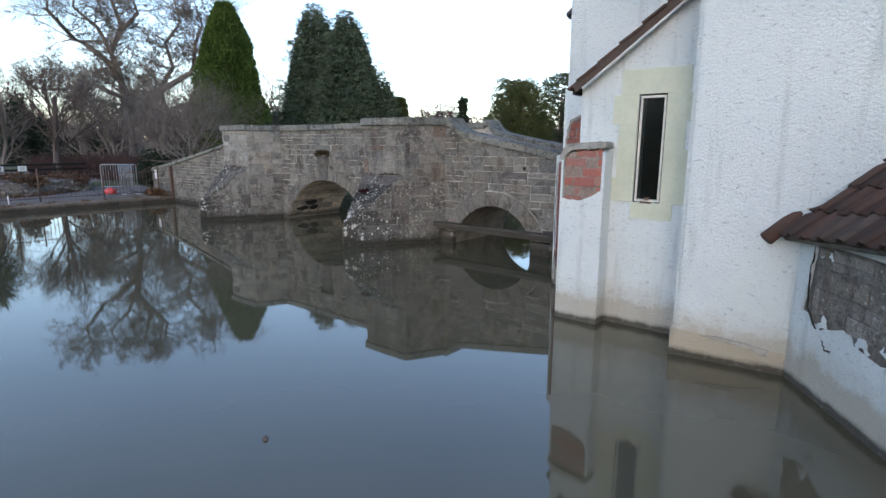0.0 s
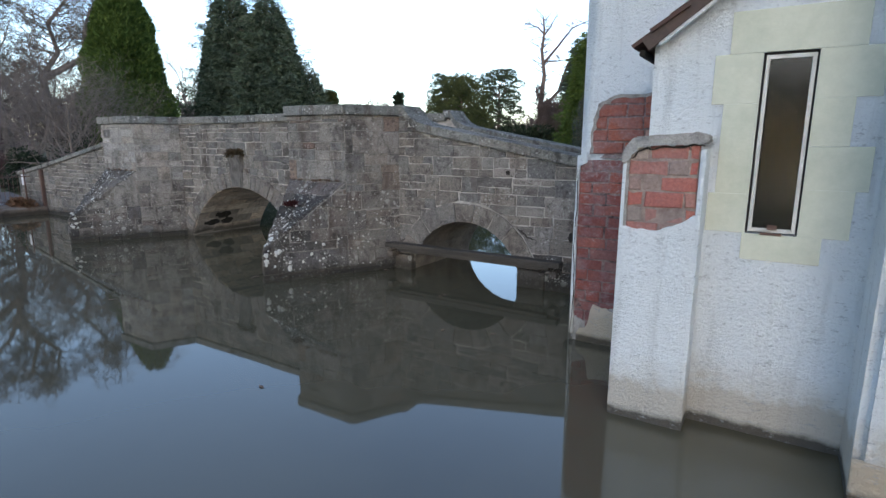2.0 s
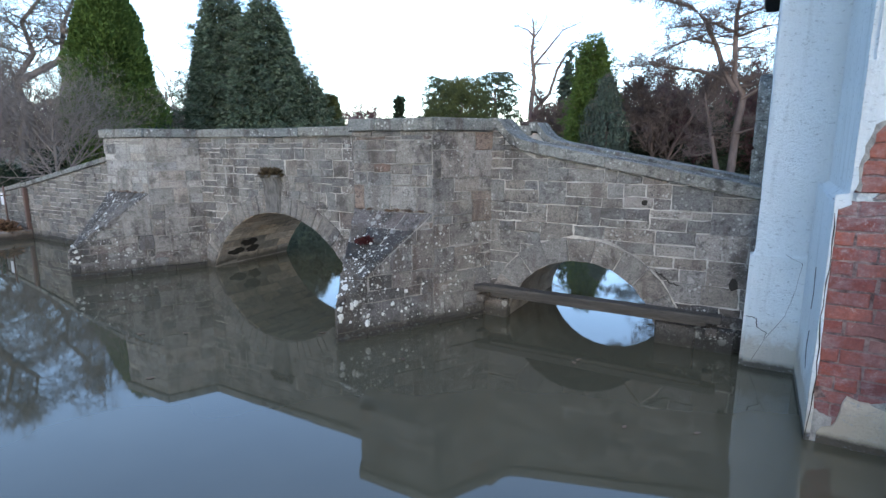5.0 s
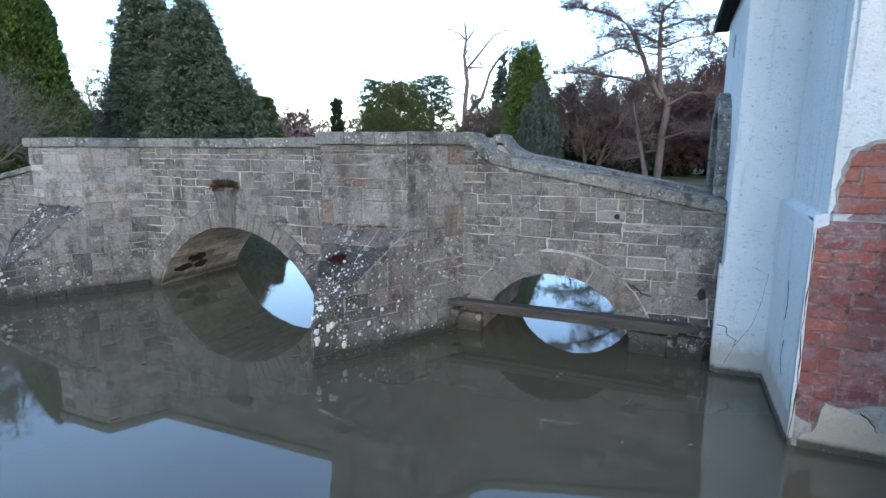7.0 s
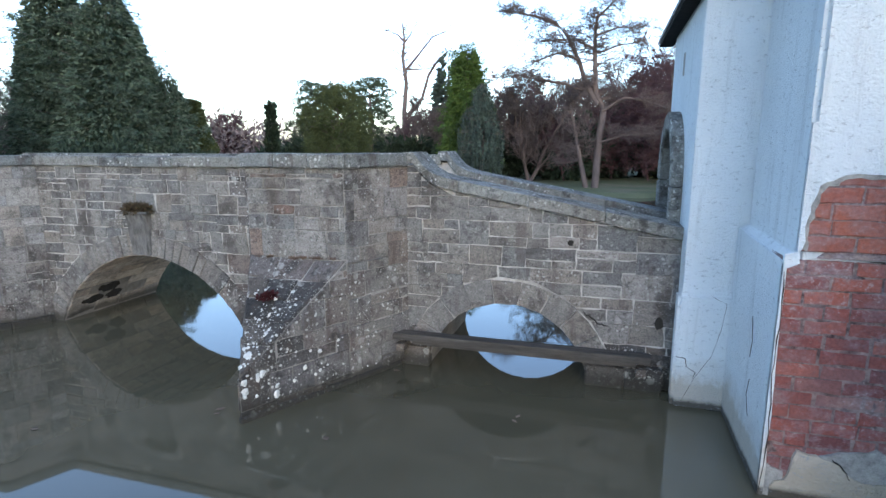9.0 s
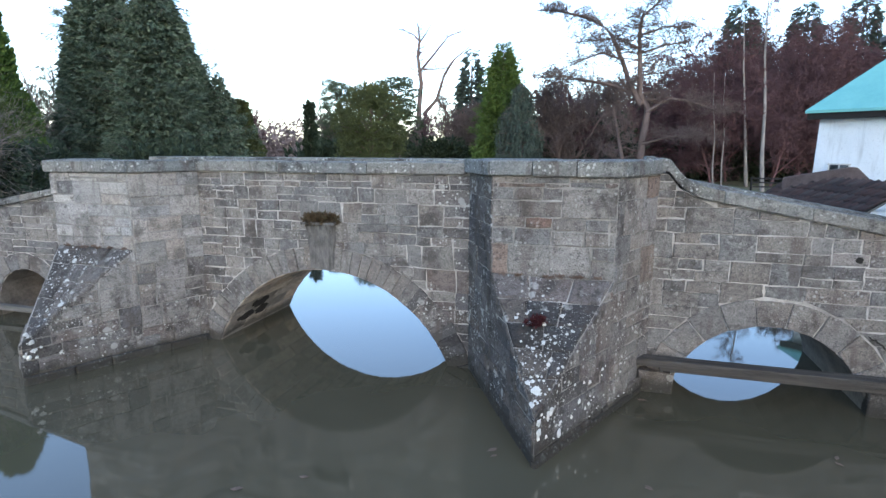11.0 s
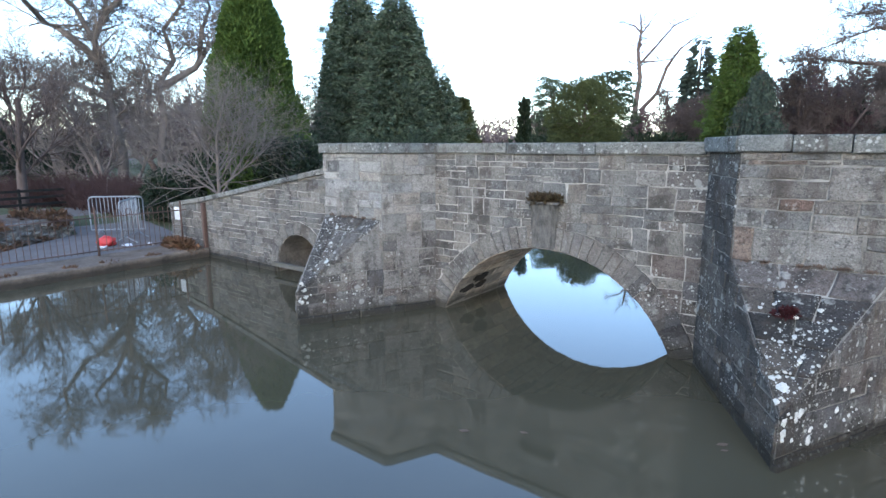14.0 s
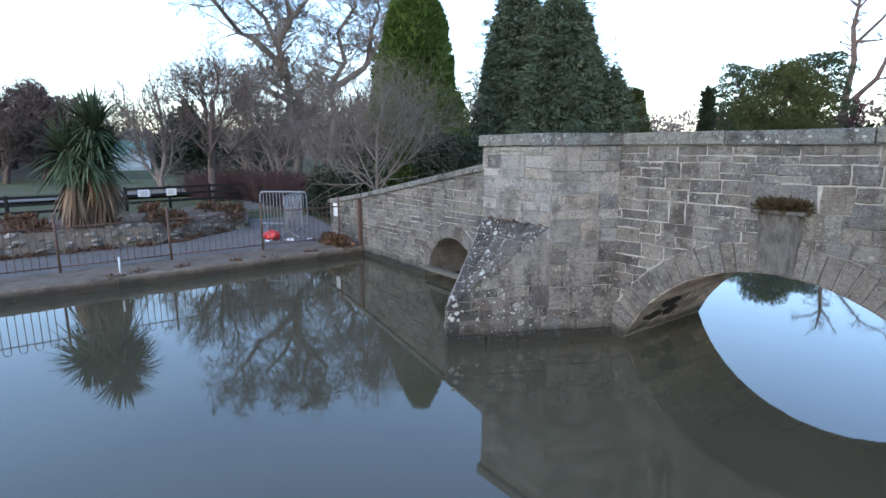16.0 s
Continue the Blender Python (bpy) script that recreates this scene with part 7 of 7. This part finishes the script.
# far buildings over the lawn
GREY_BOARD = simple("weathered_grey_boarding", (0.07, 0.075, 0.085), (0.13, 0.14, 0.155), 5, stretch=(1, 0.3, 4))
far = tagged(empty("long_building", (-56, -3, 0)), "long low dark grey boarded building across the lawn", "building")
box("wall", -60, -54, -14, 4.0, 0, 2.6, GREY_BOARD, far)
for k in range(6):
    box("window", -54.04, -53.96, -12.6 + 2.7 * k, -11.4 + 2.7 * k, 1.0, 2.0, DARK_WOOD, far, "dark window")
hull("roof", [(-60.4, -14.4, 2.6), (-53.6, -14.4, 2.6), (-60.4, 4.4, 2.6), (-53.6, 4.4, 2.6), (-57, -14.4, 3.7), (-57, 4.4, 3.7)], SLATE, far)
fb = tagged(empty("glasshouse", (-68, 10, 0)), "far pale building with a turquoise roof", "building")
box("wall", -70, -66.5, 8.3, 11.7, 0, 1.9, HARL, fb)
hull("roof", [(-70.2, 8.1, 1.9), (-66.3, 8.1, 1.9), (-70.2, 11.9, 1.9), (-66.3, 11.9, 1.9), (-68.3, 8.1, 3.0), (-68.3, 11.9, 3.0)], TURQ, fb)

# ---- small things on the bridge ----
WET_WOOD = simple("wet_rotting_timber", (0.02, 0.018, 0.016), (0.12, 0.108, 0.093), 4, bs=1.0, bd=0.03, stretch=(0.35, 4, 4))
beam = tagged(box("timber_beam", -7.08, -4.26, 8.3, 8.46, 0.345, 0.425, WET_WOOD, bev=0.012), "weathered timber beam across the arch mouth", "beam")
box("plank", -6.85, -4.4, 8.32, 8.44, 0.3, 0.343, WET_WOOD, beam, "dark lower plank", bev=0.008)
for x in (-7.0, -4.35):
    tagged(box("beam_bracket", x - 0.05, x + 0.05, 8.32, 8.56, 0.2, 0.29, STONE_BLACK, bev=0.01), "stone corbel under the beam", "bracket")
tagged(box("timber_plank", -16.55, -15.0, 8.44, 8.54, 0.12, 0.2, OLD_WOOD, bev=0.01), "grey plank across the small arch", "beam")
STAINED = simple("runoff_stained_stone", (0.02, 0.019, 0.018), (0.19, 0.178, 0.16), 9, stretch=(2.2, 2.2, 0.6))
corb = tagged(empty("carved_corbel", (-10.82, 8.4, 1.1)), "stained stone corbel topped with moss above the arch", "corbel")


def ragged_bracket(parent, x0, x1, z0, z1, y_wall, out):
    """A weathered stone bracket, broken into upright ribs, deeper at its head."""
    bm = bmesh.new()
    nx, nz = 14, 18
    grid = []
    for j in range(nz + 1):
        t = j / nz
        row = []
        for i in range(nx + 1):
            k = i / nx
            w = 0.92 + 0.08 * min(1.0, t * 1.6) + 0.05 * noise.noise((t * 6, k, 1.0))
            x = (x0 + x1) / 2 + (x1 - x0) * (k - 0.5) * w
            z = z0 + (z1 - z0) * t + (0.04 * noise.noise((k * 7, 0.0, 5.0)) if j == 0 else 0.0)
            rib = noise.noise((x * 22, 0.0, z * 3.0)) * 0.5 + noise.noise((x * 9, 3.0, z * 7.0)) * 0.6
            y = y_wall - out * (0.3 + 0.7 * t * t) - 0.025 * rib
            row.append(bm.verts.new((x, y_wall + 0.02 if i in (0, nx) else y, z)))
        grid.append(row)
    for a, b in zip(grid, grid[1:]):
        for i in range(nx):
            bm.faces.new((a[i], a[i + 1], b[i + 1], b[i]))
    for row in (grid[0], grid[-1]):
        bm.faces.new(row)
    return part("bracket", bm, STAINED, parent, "ribbed stone dark with runoff")


ragged_bracket(corb, -11.03, -10.63, 1.1, 1.68, 8.545, 0.09)
box("ledge", -11.06, -10.6, 8.43, 8.56, 1.665, 1.7, STAINED, corb, bev=0.012)
o = clump("moss", "withered moss and fern", (-10.83, 8.47, 1.68), (0.27, 0.07, 0.1), DARK_MOSS, 301, 520, 0.07, "moss")
o.parent = corb
o.matrix_parent_inverse = world_of(corb).inverted()
del o["category"]
(clump("stonecrop_tuft", "dark red stonecrop growing on the cutwater", (-8.06, 7.33, 1.02), (0.1, 0.1, 0.07), RED_MOSS, 302, 220, 0.035, "plant"))
rm = random.Random(8)
for x0, x1, y, z, n in ((-8.5, -7.5, 7.745, 1.36, 15), (-14.1, -13.05, 7.77, 1.36, 14)):
    for k in range(n):
        if rm.random() < 0.25:
            continue
        clump("moss_tuft", "dark moss in the ledge joint", (x0 + (x1 - x0) * (k + rm.random()) / n, y + rm.uniform(-0.02, 0.01), z + rm.uniform(-0.02, 0.005)), (rm.uniform(0.03, 0.07), 0.03, rm.uniform(0.01, 0.03)), EARTH, 310 + k, 50, 0.022, "moss")


# hollows and an open joint in the right-hand spandrel, their shade painted as dark patches
def hollow(x, z, w, h, label):
    rim = [(x + w / 2 * math.cos(t) * rm.uniform(0.8, 1.1), z + h / 2 * math.sin(t) * rm.uniform(0.8, 1.1)) for t in (6.283 * i / 10 for i in range(10))]
    prism("hollow", rim, (0, FACE - 0.022, 0), UX, UZ, 0.03, GAP_SHADE, barrel, label)


hollow(-4.19, 0.73, 0.1, 0.13, "dark patch painting the shade of a square hole")
hollow(-5.12, 1.54, 0.07, 0.07, "dark patch painting the shade of a weathered hollow")
crack(barrel, [(-4.96, 0.8), (-4.88, 0.74), (-4.78, 0.67), (-4.7, 0.66)], (0, FACE, 0), UX, UZ, 0.014, "open joint", 0.03)


# pale crusts of lichen on the cutwaters
def lichen(parent, where, r, nrm):
    nrm = Vector(nrm).normalized()
    s = nrm.orthogonal().normalized()
    t = nrm.cross(s)
    n = 9
    rad = [r * rm.uniform(0.65, 1.15) for _ in range(n)]
    c = Vector(where)
    vs = [c + nrm * 0.012] + [c + (s * math.cos(2 * math.pi * i / n) + t * math.sin(2 * math.pi * i / n)) * rad[i] - nrm * 0.004 for i in range(n)]
    fs = [(0, 1 + i, 1 + (i + 1) % n) for i in range(n)]
    put("lichen_crust", mesh_of("lichen_crust", vs, fs, LICHEN_WHITE), parent)


def on_slab(tip, z_tip, yf, z_slab, f, off):
    """A place on a cutwater's sloping slab: f from its top to its tip, off sideways."""
    return (tip[0] + off, yf + (tip[1] - yf) * f, z_slab + (z_tip - z_slab) * f + 0.03)


SN1 = (0, -(1.36 - 0.42), 1.1)
lichen(pier_r, on_slab((-7.96, 6.68), 0.42, 7.78, 1.36, 0.84, -0.02), 0.06, SN1)
for k in range(70):
    f = rm.uniform(0.3, 0.95)
    lichen(pier_r, on_slab((-7.96, 6.68), 0.42, 7.78, 1.36, f, rm.uniform(-0.5, 0.52) * (1 - f)), rm.uniform(0.008, 0.03), SN1)
for pr_, J, K, T, n, zt in ((pier_r, None, Vector((-6.97, 8.55, 0)), Vector((-7.96, 6.68, 0)), 38, 0.5), (pier_l, None, Vector((-12.64, 8.55, 0)), Vector((-13.55, 6.69, 0)), 46, 0.6)):
    d = K - T
    nr = Vector((d.y, -d.x, 0)).normalized()
    for k in range(n):
        f = rm.random() ** 1.8 * 0.75
        p = T + d * (f + 0.02) + nr * 0.016
        lichen(pr_, (p.x, p.y, rm.uniform(0.12, zt + 0.2 * f)), rm.uniform(0.008, 0.036) * (1.2 - f), nr)

# unseen trees added behind the camera, to be mirrored in the window
for i, (x, y, h) in enumerate(((-9.0, -48.0, 11.0), (2.0, -49.0, 12.0), (-18.0, -50.0, 11.0), (12.0, -48.5, 10.0))):
    bare_tree("bare_tree", "unseen bare tree added behind for the window's reflection", (x, y, 0.2), h, BARK, 400 + i, trunk_r=0.2, twig=0.02, kids=(12, 8, 6, 3), levels=3)
# Added leaf masses, out of view, close off bright sky from the pane.
for i, (x, y, sz) in enumerate(((-22.0, -56.0, 11.0), (-8.0, -57.0, 13.0), (6.0, -57.0, 12.0), (20.0, -55.0, 11.0))):
    clump("shore_wood", "unseen dark wood added behind to dim the window's reflection", (x, y, 0.2), (9.0, 3.0, sz), SHRUB, 420 + i, 2500, 1.2, "wood")

# leaves afloat
rl = random.Random(44)
for x, y in ((-3.05, 1.83), (-5.51, 7.43), (-4.8, 6.37), (-4.3, 6.55), (-8.87, 5.08), (-7.01, 8.22), (-7.06, 6.65), (-5.49, 7.53), (-10.13, 5.76), (-8.3, 6.76), (-7.07, 6.65), (-5.31, 4.44), (-8.33, 6.85), (-9.71, 6.04)):
    a = rl.uniform(0, 6.28)
    L = rl.uniform(0.03, 0.05)
    vs = [(x + math.cos(a + k) * L * q, y + math.sin(a + k) * L * q, 0.004 + 0.004 * (i % 2)) for i, (k, q) in enumerate(((0, 1.2), (0.9, 0.6), (2.2, 0.6), (3.14, 1.0), (4.0, 0.6), (5.4, 0.6)))]
    tagged(put("floating_leaf", mesh_of("floating_leaf", vs, [(0, 1, 2, 3, 4, 5)], EARTH)), "dark fallen leaf floating on the pond", "leaf", "floating leaves")
